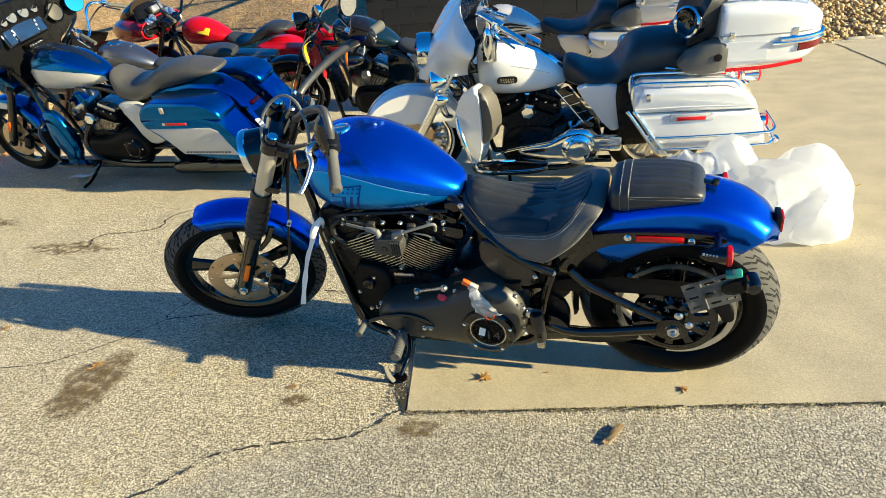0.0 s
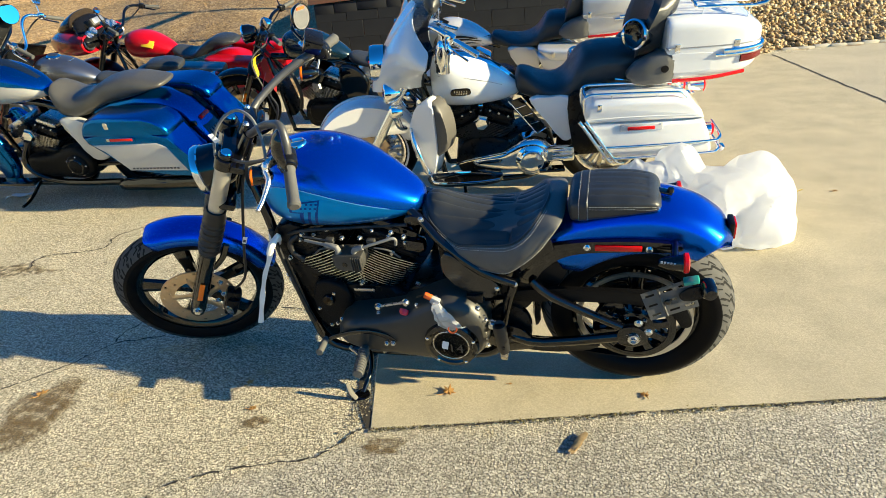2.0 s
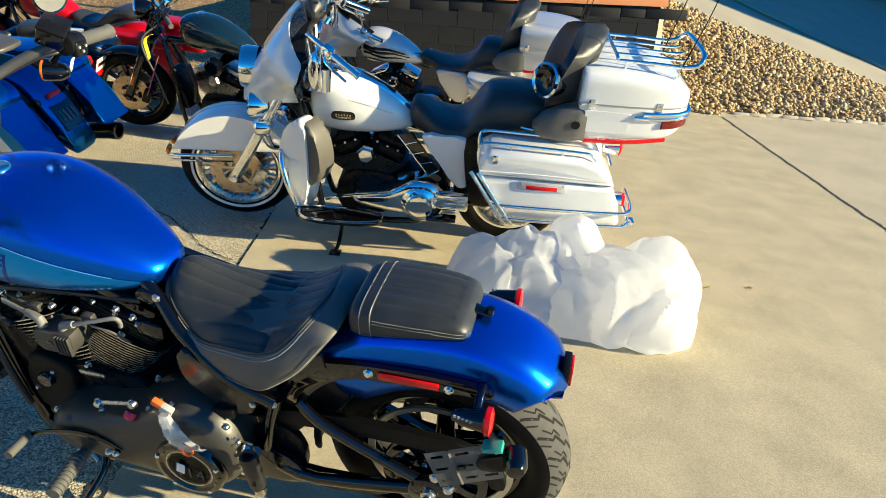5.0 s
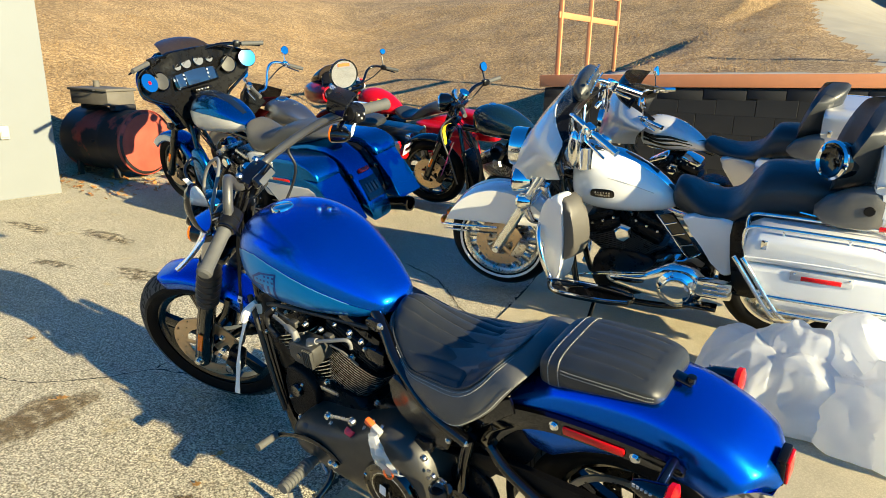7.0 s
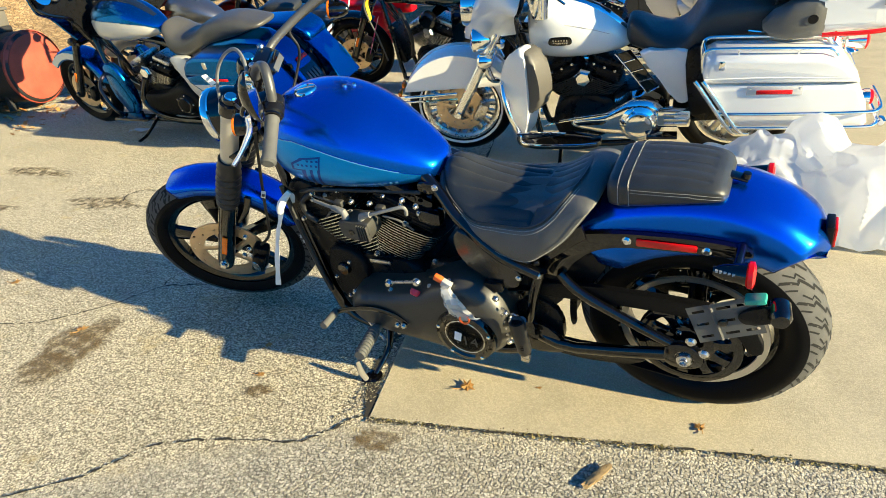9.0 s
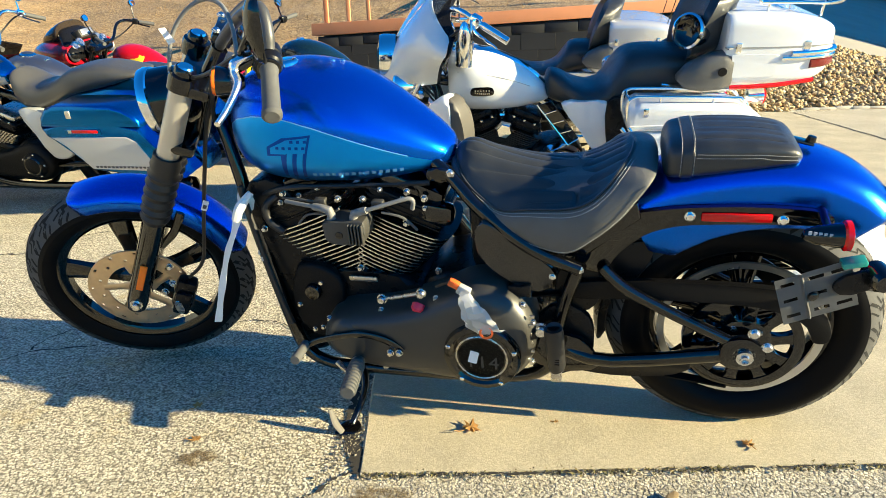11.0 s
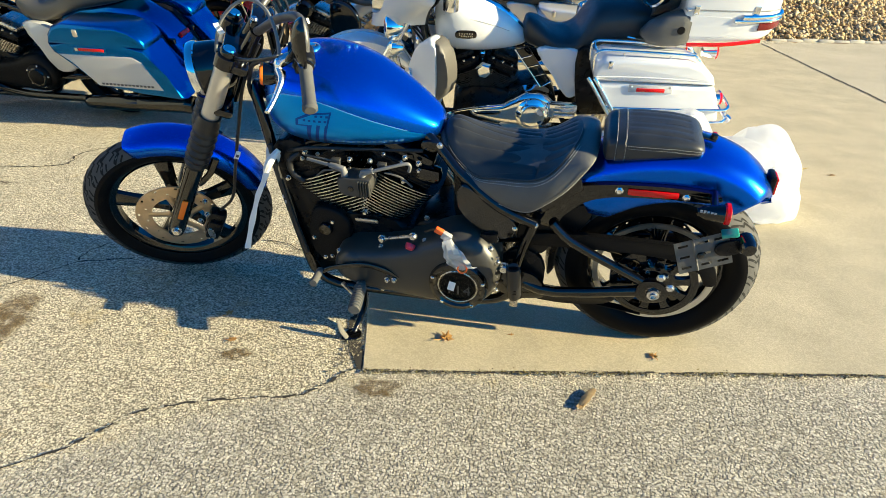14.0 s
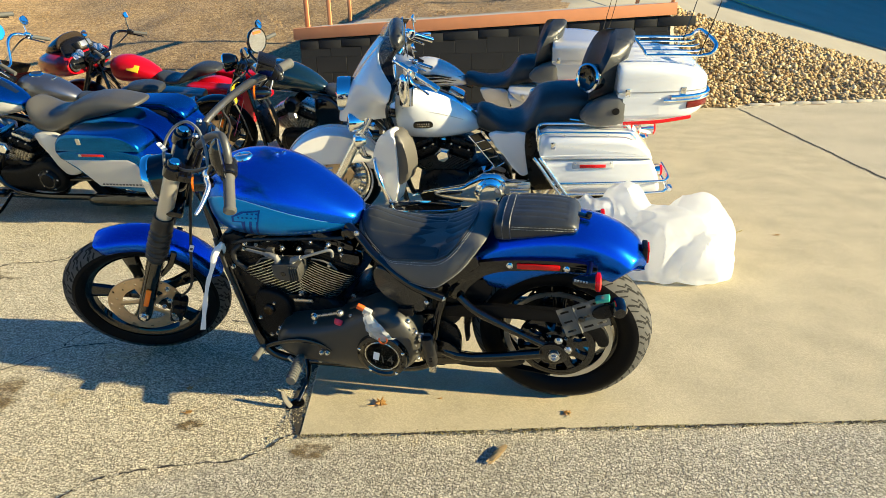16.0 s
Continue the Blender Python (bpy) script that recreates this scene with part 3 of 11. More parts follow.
def build_ground():
    xs = axis_steps(-420, 420, -12, 8, 0.16)
    ys = axis_steps(-420, 420, 3.6, 14, 0.16)
    verts = [(x, y, ground_z(x, y)) for y in ys for x in xs]
    k = len(xs)
    faces, idx = [], []
    for j in range(len(ys) - 1):
        for i in range(k - 1):
            faces.append((j * k + i, j * k + i + 1, (j + 1) * k + i + 1, (j + 1) * k + i))
            x, y = (xs[i] + xs[i + 1]) / 2, (ys[j] + ys[j + 1]) / 2
            z = ground_z(x, y)
            wob = 0.25 * noise.noise((x, y, 5))
            if x < -6.9 + wob and y > 1.75 and x > -60:
                m = 1
            elif y > 5.35 + wob * 0.6 and x < -4.0:
                m = 1
            elif x < 0.75 and x >= -4.2 and y > wall_y(x) + 0.1:
                edge = -2.2 - 0.16 * (y - 10)
                m = 1 if (y > 8.1 + 0.05 * wob and x < edge + 1.2 * sstep(14, 9, y) + wob) else 2
            elif x >= 0.75 and y > kerb_y(x):
                m = 3 if y < 10.0 else 2
            else:
                m = 0
            if y > 40 or (x < -30):
                m = 1 if y > 60 or x < -30 else m
            idx.append(m)
    me = bpy.data.meshes.new("ground")
    me.from_pydata(verts, [], faces)
    for q in (M_ASPHALT, M_GRASS, M_ROAD, M_GRASS):
        me.materials.append(q)
    me.polygons.foreach_set("material_index", idx)
    me.shade_smooth()
    ob = new("ground", me)
    return tagged(ob, "worn asphalt lot rising into a dry grass hillside", "ground", kind="structure")


build_ground()


def quad_slab(name, pts, z0, z1, material, label, bev=0.006):
    ob = finish(name, slab(pts, z0, z1, bev, "xy", 1), material)
    return tagged(ob, label, "pavement", kind="structure")


quad_slab("pavement_slab", [(-0.87, -0.462), (-0.5, -0.362), (0.05, -0.205), (0.68, -0.035), (1.16, 0.095), (2.83, 0.555), (2.22, 3.67), (1.58, 7.27), (1.15, 7.4), (0.6, 6.72), (-2.98, 6.1), (-1.57, 1.88), (-1.42, 1.33)],
          -0.08, 0.006, M_CONCRETE, "smooth tan concrete slab beneath the parked motorcycles")
quad_slab("pavement_aggregate", [(2.845, 0.56), (2.235, 3.67), (1.595, 7.27), (3.55, 8.08), (30, 15.2), (30, 0.56)], -0.08, 0.005, M_EXPOSED, "brushed pale concrete pavement beside the slab", 0.004)

# kerb of the gravel bed
bm = bmesh.new()
rk = random.Random(4)
for i in range(28):
    x0, x1 = 1.75 + i * 0.2, 1.75 + i * 0.2 + 0.203
    a, b = Vector((x0, kerb_y(x0) + 0.02, 0.01)), Vector((x1, kerb_y(x1) + 0.02, 0.01))
    d = b - a
    box(bm, (a + b) / 2 + Vector((0, rk.uniform(-0.012, 0.012), rk.uniform(-0.014, 0.0))), (d.length, 0.07, 0.06), 0.014, Matrix.Rotation(math.atan2(d.y, d.x) + rk.uniform(-0.06, 0.06), 3, 'Z'))
tagged(finish("kerb", bm, M_CONCRETE2), "low worn tan concrete kerb holding back the gravel", "kerb", kind="structure")


def rocks(rng, count, where, size, name, label, material, category="gravel"):
    """Many loose stones, each a squashed and dented ball, in one mesh."""
    base = bmesh.new()
    bmesh.ops.create_icosphere(base, subdivisions=1, radius=1)
    bv = np.array([v.co[:] for v in base.verts])
    bf = [tuple(v.index for v in f.verts) for f in base.faces]
    base.free()
    verts, faces = [], []
    for i in range(count):
        p = where(rng)
        s = size(rng)
        jit = 1 + np.array([rng.uniform(-0.22, 0.22) for _ in bv])[:, None]
        q = bv * jit * np.array([s, s * rng.uniform(0.6, 0.95), s * rng.uniform(0.45, 0.75)])
        r = Euler((rng.uniform(-0.5, 0.5), rng.uniform(-0.5, 0.5), rng.uniform(0, 6.28))).to_matrix()
        q = q @ np.array(r).T + np.array(p)
        o = len(verts)
        verts.extend(map(tuple, q))
        faces.extend(tuple(o + k for k in f) for f in bf)
    me = bpy.data.meshes.new(name)
    me.from_pydata(verts, [], faces)
    me.materials.append(material)
    me.shade_smooth()
    return tagged(new(name, me), label, category, kind="stuff")


def on_bank(rng):
    while True:
        x = rng.uniform(0.68, 5.2)
        y = rng.uniform(kerb_y(x) + 0.06 if x > 1.6 else kerb_y(x) - 0.12, 10.4)
        if rng.random() < 1.25 - 0.17 * (y - 7.4):
            return (x, y, ground_z(x, y) + rng.uniform(0.0, 0.035))


rocks(random.Random(11), 9000, on_bank, lambda r: 0.016 + 0.034 * r.random() ** 1.8, "river_rock_bed", "loose tan and brown river rocks heaped on a bank", M_ROCK)


def blades(rng, count, where, h, name, label, material, lean=0.9, w=0.006):
    verts, faces = [], []
    for i in range(count):
        p = Vector(where(rng))
        a = rng.uniform(0, 6.28)
        hh = h(rng)
        d = Vector((math.cos(a), math.sin(a), 0))
        s = Vector((-d.y, d.x, 0)) * w * rng.uniform(0.6, 1.4)
        q = p + d * hh * lean * rng.uniform(0.2, 1) * 0.5 + Vector((0, 0, hh * 0.7))
        t = p + d * hh * lean * rng.uniform(0.6, 1.2) + Vector((0, 0, hh * rng.uniform(0.6, 1.0)))
        o = len(verts)
        verts += [p - s, p + s, q + s * 0.7, q - s * 0.7, t]
        faces += [(o, o + 1, o + 2, o + 3), (o + 3, o + 2, o + 4)]
    me = bpy.data.meshes.new(name)
    me.from_pydata([tuple(v) for v in verts], [], faces)
    me.materials.append(material)
    return tagged(new(name, me), label, "grass", kind="stuff")


def on_hill(rng):
    while True:
        x, y = rng.uniform(-14, -1.0), rng.uniform(1.9, 15)
        if x > -4.05 and y < 8.1:
            continue
        if x > -4.05 and x > -2.0 - 0.16 * (y - 10):
            continue
        z = ground_z(x, y)
        if z > 0.06 and noise.noise((x * 0.9, y * 0.9, 9)) + rng.uniform(-0.4, 0.6) > 0:
            return (x, y, z - 0.005)


blades(random.Random(5), 36000, on_hill, lambda r: r.uniform(0.012, 0.045), "dry_grass", "short dry straw-coloured winter grass on the hillside", M_STRAW, 1.5, 0.004)


def scatter_leaves(rng, count, where, size, name, label, material=None):
    verts, faces = [], []
    for i in range(count):
        p = Vector(where(rng))
        s = size(rng)
        m = Matrix.Translation(p) @ Euler((rng.uniform(-0.5, 0.5), rng.uniform(-0.5, 0.5), rng.uniform(0, 6.28))).to_matrix().to_4x4()
        o = len(verts)
        for a, b, c in ((-1, 0, 0.1), (-0.3, 0.42, 0.15), (0.35, 0.36, 0.0), (1, 0, 0.2), (0.35, -0.36, 0.05), (-0.3, -0.42, 0.18)):
            verts.append(tuple(m @ Vector((a * s, b * s, c * s))))
        faces += [(o, o + 1, o + 5), (o + 1, o + 2, o + 4, o + 5), (o + 2, o + 3, o + 4)]
    me = bpy.data.meshes.new(name)
    me.from_pydata(verts, [], faces)
    me.materials.append(material or M_LEAF)
    return tagged(new(name, me), label, "leaves", kind="stuff")


def near_drum(rng):
    x, y = rng.uniform(-7.6, -5.9), rng.uniform(1.25, 2.9)
    return (x, y, ground_z(x, y) + 0.012)


scatter_leaves(random.Random(8), 260, near_drum, lambda r: r.uniform(0.02, 0.045), "leaf_litter", "dead brown leaves drifted round the old barrel grill")


def foot_of_hill(rng):
    x = rng.uniform(-10, -4.2)
    y = rng.uniform(4.6, 7.5)
    return (x, y, ground_z(x, y) + 0.015)


scatter_leaves(random.Random(9), 500, foot_of_hill, lambda r: r.uniform(0.015, 0.035), "hill_leaf_litter", "dead brown leaves scattered over the foot of the hillside")


M_MORTAR = mat("grey_mortar", (0.035, 0.034, 0.033), 0.9, vary=0.6, scale=9, bump=0.4, bscale=80)


# retaining wall of painted blocks, with a salmon coping
def build_wall():
    d = WALL_R - WALL_L
    ang = math.atan2(d.y, d.x)
    length = math.hypot(d.x, d.y)
    rot = Matrix.Rotation(ang, 3, 'Z')
    bm = bmesh.new()
    base = Matrix.Translation((WALL_L.x, WALL_L.y, 0)) @ rot.to_4x4()
    rise = (WALL_R.z - WALL_L.z) / length
    # core, sloped on top
    vs = [(0, 0.03, -0.1), (length, 0.03, -0.1), (length, 0.2, -0.1), (0, 0.2, -0.1),
          (0, 0.03, WALL_L.z - 0.15), (length, 0.03, WALL_R.z - 0.15), (length, 0.2, WALL_R.z - 0.15), (0, 0.2, WALL_L.z - 0.15)]
    v = [bm.verts.new(p) for p in vs]
    for f in ((0, 1, 2, 3), (4, 5, 6, 7), (0, 1, 5, 4), (1, 2, 6, 5), (2, 3, 7, 6), (3, 0, 4, 7)):
        bm.faces.new([v[i] for i in f])
    wall = finish("wall_retaining", bm, M_MORTAR, m=base, smooth=False)
    tagged(wall, "black painted concrete block retaining wall", "wall", kind="structure")
    # coping
    bm = slab([(-0.06, WALL_L.z - 0.14), (length + 0.05, WALL_R.z - 0.14), (length + 0.05, WALL_R.z), (-0.06, WALL_L.z)], -0.03, 0.24, 0.008, "xz", 2)
    cop = finish("trim_coping", bm, M_SALMON, m=base)
    tagged(cop, "salmon painted concrete coping on the retaining wall", "coping", kind="structure")
    # walkway slab behind the coping
    bm = slab([(-0.06, WALL_L.z - 0.12), (length + 0.05, WALL_R.z - 0.12), (length + 0.05, WALL_R.z - 0.01), (-0.06, WALL_L.z - 0.01)], 0.245, 1.5, 0.006, "xz", 1)
    tagged(finish("pavement_walkway", bm, M_CONCRETE2, m=base), "tan concrete walkway along the top of the wall", "walkway", kind="structure")
    # ragged dark band under the coping
    rng = random.Random(3)
    bm = bmesh.new()
    x = 0.0
    while x < length:
        w = rng.uniform(0.18, 0.5)
        zt = WALL_L.z - 0.15 + rise * x
        box(bm, (x + w / 2, 0.012, zt - 0.06), (w - 0.004, 0.03, 0.115 + rng.uniform(-0.018, 0.018)), 0.008)
        x += w
    tagged(finish("trim_course", bm, M_BLOCK, m=base), "ragged black mortar course below the coping", "trim", kind="structure")
    # blocks
    meshes = {}
    row_h, block = 0.203, 0.406
    for r in range(6):
        off = (r % 2) * block / 2
        c = -off
        while c < length:
            a, b = max(0, c), min(length, c + block)
            z0 = r * row_h
            zlim = WALL_L.z - 0.27 + rise * (a + b) / 2
            z1 = min(z0 + row_h, zlim)
            if b - a > 0.05 and z1 - z0 > 0.04:
                key = (round(b - a, 3), round(z1 - z0, 2))
                if key not in meshes:
                    q = boxed((0, 0, 0), (b - a - 0.006, 0.036, z1 - z0 - 0.001), 0.002, seg=1)
                    me = bpy.data.meshes.new("block")
                    q.to_mesh(me)
                    q.free()
                    me.materials.append(M_BLOCK)
                    meshes[key] = me
                ob = new("block", meshes[key])
                ob.parent = wall
                ob.matrix_basis = base @ Matrix.Translation(((a + b) / 2, 0.016 + rng.uniform(-0.0012, 0.0012), (z0 + z1) / 2))
            c += block
    return base, length


WALL_BASE, WALL_LEN = build_wall()


# salmon timber rails
def railing(name, x0, y0, posts, height, label):
    m = pose(x0, y0, 0)
    t = thing(name, m, label, "railing")
    top = ground_z(x0 + posts[0][0], y0 + posts[0][1] + 0.3) + height
    for i, (px, py, lean) in enumerate(posts):
        z0 = ground_z(x0 + px, y0 + py) - 0.1
        bm = boxed((0, 0, (top - z0) / 2), (0.055, 0.045, top - z0), 0.006)
        part("post", bm, M_SALMON, t, m=pose(px, py, z0, 0, lean, 8))
    for h in (0.97, 0.66):
        for a, b in zip(posts, posts[1:]):
            va, vb = [Vector((q[0], q[1], ground_z(x0 + posts[0][0], y0 + posts[0][1] + 0.3) + height * h)) for q in (a, b)]
            d = vb - va
            bm = boxed((0, 0, 0), (d.length + 0.05, 0.03, 0.075), 0.005)
            part("rail", bm, M_SALMON, t, m=Matrix.Translation((va + vb) / 2 + Vector((0, -0.035, 0))) @ d.to_track_quat('X', 'Z').to_matrix().to_4x4())
    return t


railing("timber_railing", -3.9, 6.05, [(-0.08, 0.17, 0), (-0.25, 1.25, 0), (-0.43, 2.45, 0)], 1.15, "salmon painted timber railing at the end of the walkway")
railing("timber_railing", 0.6, 9.0, [(-0.42, 0.3, 9), (0.12, 0.3, 9)], 1.3, "leaning salmon painted timber posts beside the drive")

# cream building corner
bm = slab([(-6.53, 1.17), (-6.53, -3.2), (-9.5, -3.2), (-9.5, 1.17)], -0.1, 4.2, 0.01, "xy", 2)
tagged(finish("wall_building", bm, M_STUCCO), "smooth cream painted building wall", "wall", kind="structure")


# ---- parts that several motorcycles share ----
def tyre_mesh(R, w, bead, seg=56):
    h = w / 2
    prof = [(bead, -h * 0.62), (bead + 0.012, -h * 0.8), (R - (R - bead) * 0.62, -h * 1.0), (R - 0.05, -h * 0.95), (R - 0.026, -h * 0.72), (R - 0.008, -h * 0.38),
            (R, 0), (R - 0.008, h * 0.38), (R - 0.026, h * 0.72), (R - 0.05, h * 0.95), (R - (R - bead) * 0.62, h), (bead + 0.012, h * 0.8), (bead, h * 0.62)]
    return turned(prof, seg=seg)


def crown(R, h, y, a, off):
    f = abs(y) / h
    r = R + off - float(np.interp(f, [0, 0.38, 0.72, 0.95], [0, 0.008, 0.026, 0.05]))
    return Vector((r * math.cos(a), y, r * math.sin(a)))


def tread_band(R, w, seg=112):
    """The dusty running surface, from shoulder to shoulder, in a grey that also holds the light on it."""
    h = w / 2
    bm = bmesh.new()
    ys = [q * h for q in (-0.9, -0.72, -0.55, -0.38, -0.2, 0, 0.2, 0.38, 0.55, 0.72, 0.9)]
    rings = [[crown(R, h, y, 2 * math.pi * k / seg, 0.0012) for y in ys] for k in range(seg)]
    vs = [[bm.verts.new(p) for p in r] for r in rings]
    for k in range(seg):
        a, b = vs[k], vs[(k + 1) % seg]
        for i in range(len(ys) - 1):
            bm.faces.new((a[i], a[i + 1], b[i + 1], b[i]))
    return bm


def tread_mesh(R, w, count=26, width=0.006):
    """Lightning-shaped grooves, each side set off from the other by half a step."""
    bm = bmesh.new()
    h = w / 2
    step = 2 * math.pi / count
    for i in range(count):
        for s in (-1, 1):
            a0 = i * step + (0.0 if s < 0 else step / 2)
            lines = ([(0.04, 0.0), (0.2, 0.55), (0.3, 0.42), (0.5, 1.1), (0.58, 0.98), (0.88, 1.5)], [(0.36, -0.1), (0.44, 0.3), (0.54, 0.22), (0.7, 0.62)], [(0.72, -0.15), (0.9, 0.15)])
            for li, line in enumerate(lines):
                wd = width if li == 0 else width * 0.6
                fine = []
                for (q0, t0), (q1, t1) in zip(line, line[1:]):
                    for k in range(4):
                        fine.append((q0 + (q1 - q0) * k / 4, t0 + (t1 - t0) * k / 4))
                fine.append(line[-1])
                pts = [(s * q * h, (a0 + t * step) * R) for q, t in fine]
                prev = None
                for k, (y, u) in enumerate(pts):
                    (y0, u0), (y1, u1) = pts[max(0, k - 1)], pts[min(len(pts) - 1, k + 1)]
                    n = math.hypot(y1 - y0, u1 - u0) or 1
                    ny, nu = -(u1 - u0) / n * wd / 2, (y1 - y0) / n * wd / 2
                    row = [bm.verts.new(crown(R, h, y + e * ny, (u + e * nu) / R, 0.0022)) for e in (-1, 1)]
                    if prev:
                        bm.faces.new((prev[0], prev[1], row[1], row[0]))
                    prev = row
    return bm


M_GROOVE = mat("tread_groove", (0.003, 0.003, 0.003), 0.9)


def wheel(parent, name, m, R, w, bead, rim_mat, spokes=5, spoke_w=0.05, spoke_t=0.026, disc=(), whitewall=False, tread=True, hub_w=0.1, lip=None, disc_mat=None):
    """A cast wheel on the y axis at the matrix m: tyre, rim, hub, spokes and brake discs."""
    tyre = part("tyre", tyre_mesh(R, w, bead), M_RUBBER, parent, m=m)
    tyre.name = name + "_tyre"
    if tread:
        band = part("tread_band", tread_band(R, w), M_TREAD, tyre, "dusty grey tread surface, lightened as if lit", m=m)
        tagged(part("tread_groove_pattern", tread_mesh(R, w), M_GROOVE, band, m=m), "lightning-shaped black grooves in the tread", kind="stuff")
    if whitewall:
        for s in (-1, 1):
            h = w / 2
            part("white_stripe", turned([(bead + 0.016, s * (h * 0.83 + 0.001)), (bead + 0.028, s * (h * 0.95 + 0.002))], seg=48), M_WHITE, tyre, m=m)
    h = w * 0.34
    rim = part(name + "_rim", turned([(bead + 0.004, -h), (bead + 0.004, -h + 0.006), (bead - 0.012, -h + 0.012), (bead - 0.022, -h * 0.4), (bead - 0.024, h * 0.4), (bead - 0.012, h - 0.012), (bead + 0.004, h - 0.006), (bead + 0.004, h)], seg=56), rim_mat, parent, m=m)
    if lip:
        part("rim_lip", turned([(bead - 0.006, -h - 0.001), (bead + 0.006, -h - 0.003), (bead + 0.007, -h + 0.004)], seg=56), lip, rim, m=m)
    bm = bmesh.new()
    lathe(bm, [(0.0, -hub_w / 2), (0.028, -hub_w / 2), (0.034, -hub_w / 2 + 0.006), (0.038, -0.02), (0.038, 0.02), (0.034, hub_w / 2 - 0.006), (0.028, hub_w / 2), (0, hub_w / 2)], seg=24)
    part("hub", bm, rim_mat, rim, m=m)
    for k in range(spokes):
        a = 2 * math.pi * k / spokes + 0.3
        bm = bmesh.new()
        rings = []
        for q in np.linspace(0, 1, 5):
            r = 0.03 + (bead - 0.045) * q
            hw = spoke_w * (0.42 + 0.25 * abs(q - 0.4) * 2)
            ht = spoke_t * (0.75 - 0.25 * q)
            d, e = Vector((math.cos(a), 0, math.sin(a))), Vector((-math.sin(a), 0, math.cos(a)))
            c = d * r
            rings.append([c + e * hw * x + Vector((0, ht * y, 0)) for x, y in ((-1, -0.6), (-0.55, -1), (0.55, -1), (1, -0.6), (1, 0.6), (0.55, 1), (-0.55, 1), (-1, 0.6))])
        ring_faces(bm, rings)
        part("spoke", bm, rim_mat, rim, m=m)
    for y, r_out, r_in in disc:
        brake_disc(parent, m, y, r_out, r_in, disc_mat or M_DISC)
    return rim


def brake_disc(parent, m, y, r_out, r_in, material):
    """A drilled rotor: rings of plates between the holes, on a carrier with arms."""
    bm = bmesh.new()
    seg, t = 72, 0.0025
    rs = [r_in, r_in + (r_out - r_in) * 0.3, r_in + (r_out - r_in) * 0.45, r_in + (r_out - r_in) * 0.72, r_in + (r_out - r_in) * 0.87, r_out]
    grid = [[[bm.verts.new((r * math.cos(a), y + s * t, r * math.sin(a))) for a in (2 * math.pi * k / seg for k in range(seg))] for r in rs] for s in (-1, 1)]
    for g in range(len(rs) - 1):
        for k in range(seg):
            if (g == 1 and k % 6 == 0) or (g == 3 and k % 6 == 3):
                continue
            q = (k + 1) % seg
            for s in (0, 1):
                bm.faces.new((grid[s][g][k], grid[s][g][q], grid[s][g + 1][q], grid[s][g + 1][k]))
    for g in (0, len(rs) - 1):
        for k in range(seg):
            q = (k + 1) % seg
            bm.faces.new((grid[0][g][k], grid[0][g][q], grid[1][g][q], grid[1][g][k]))
    d = part("brake_disc", bm, material, parent, "drilled brake disc", m=m)
    bm = bmesh.new()
    for k in range(5):
        a = 2 * math.pi * k / 5
        pts = [(0.03 * math.cos(a), y, 0.03 * math.sin(a)), (r_in * 0.62 * math.cos(a + 0.28), y, r_in * 0.62 * math.sin(a + 0.28)), ((r_in + 0.01) * math.cos(a + 0.36), y, (r_in + 0.01) * math.sin(a + 0.36))]
        sweep(bm, pts, [0.016, 0.012, 0.015], 8, 4, 0.25, (0, 1, 0))
    part("carrier", bm, material, d, m=m)
    return d


def fender(R, c, a0, a1, w, depth, n=28, t=0.004, flare=0.0, edge=0.012):
    """A curved mudguard of radius R round c from angle a0 to a1 (degrees, 0 = back, 90 = up), with side skirts."""
    bm = bmesh.new()
    sect = [(-w, -depth), (-w - edge * 0.15, -depth * 0.5), (-w, -0.03), (-w * 0.9, -0.012), (-w * 0.6, -0.003), (-w * 0.3, 0.0), (0, 0.001), (w * 0.3, 0.0), (w * 0.6, -0.003), (w * 0.9, -0.012), (w, -0.03), (w + edge * 0.15, -depth * 0.5), (w, -depth)]
    inner = [(y * (1 - t / w), z - t) for y, z in reversed(sect)]
    rings = []
    for i in range(n + 1):
        f = i / n
        a = radians(a0 + (a1 - a0) * f)
        k = min(1, min(f, 1 - f) / 0.07)
        k = math.sqrt(max(0.05, 1 - (1 - k) ** 2))
        d = Vector((math.cos(a), 0, math.sin(a)))
        ring = []
        for y, z in sect + inner:
            ring.append(Vector(c) + d * (R + z * (0.35 + 0.65 * k) + flare * (1 - k)) + Vector((0, y * (0.72 + 0.28 * k), 0)))
        rings.append(ring)
    ring_faces(bm, rings)
    return bm


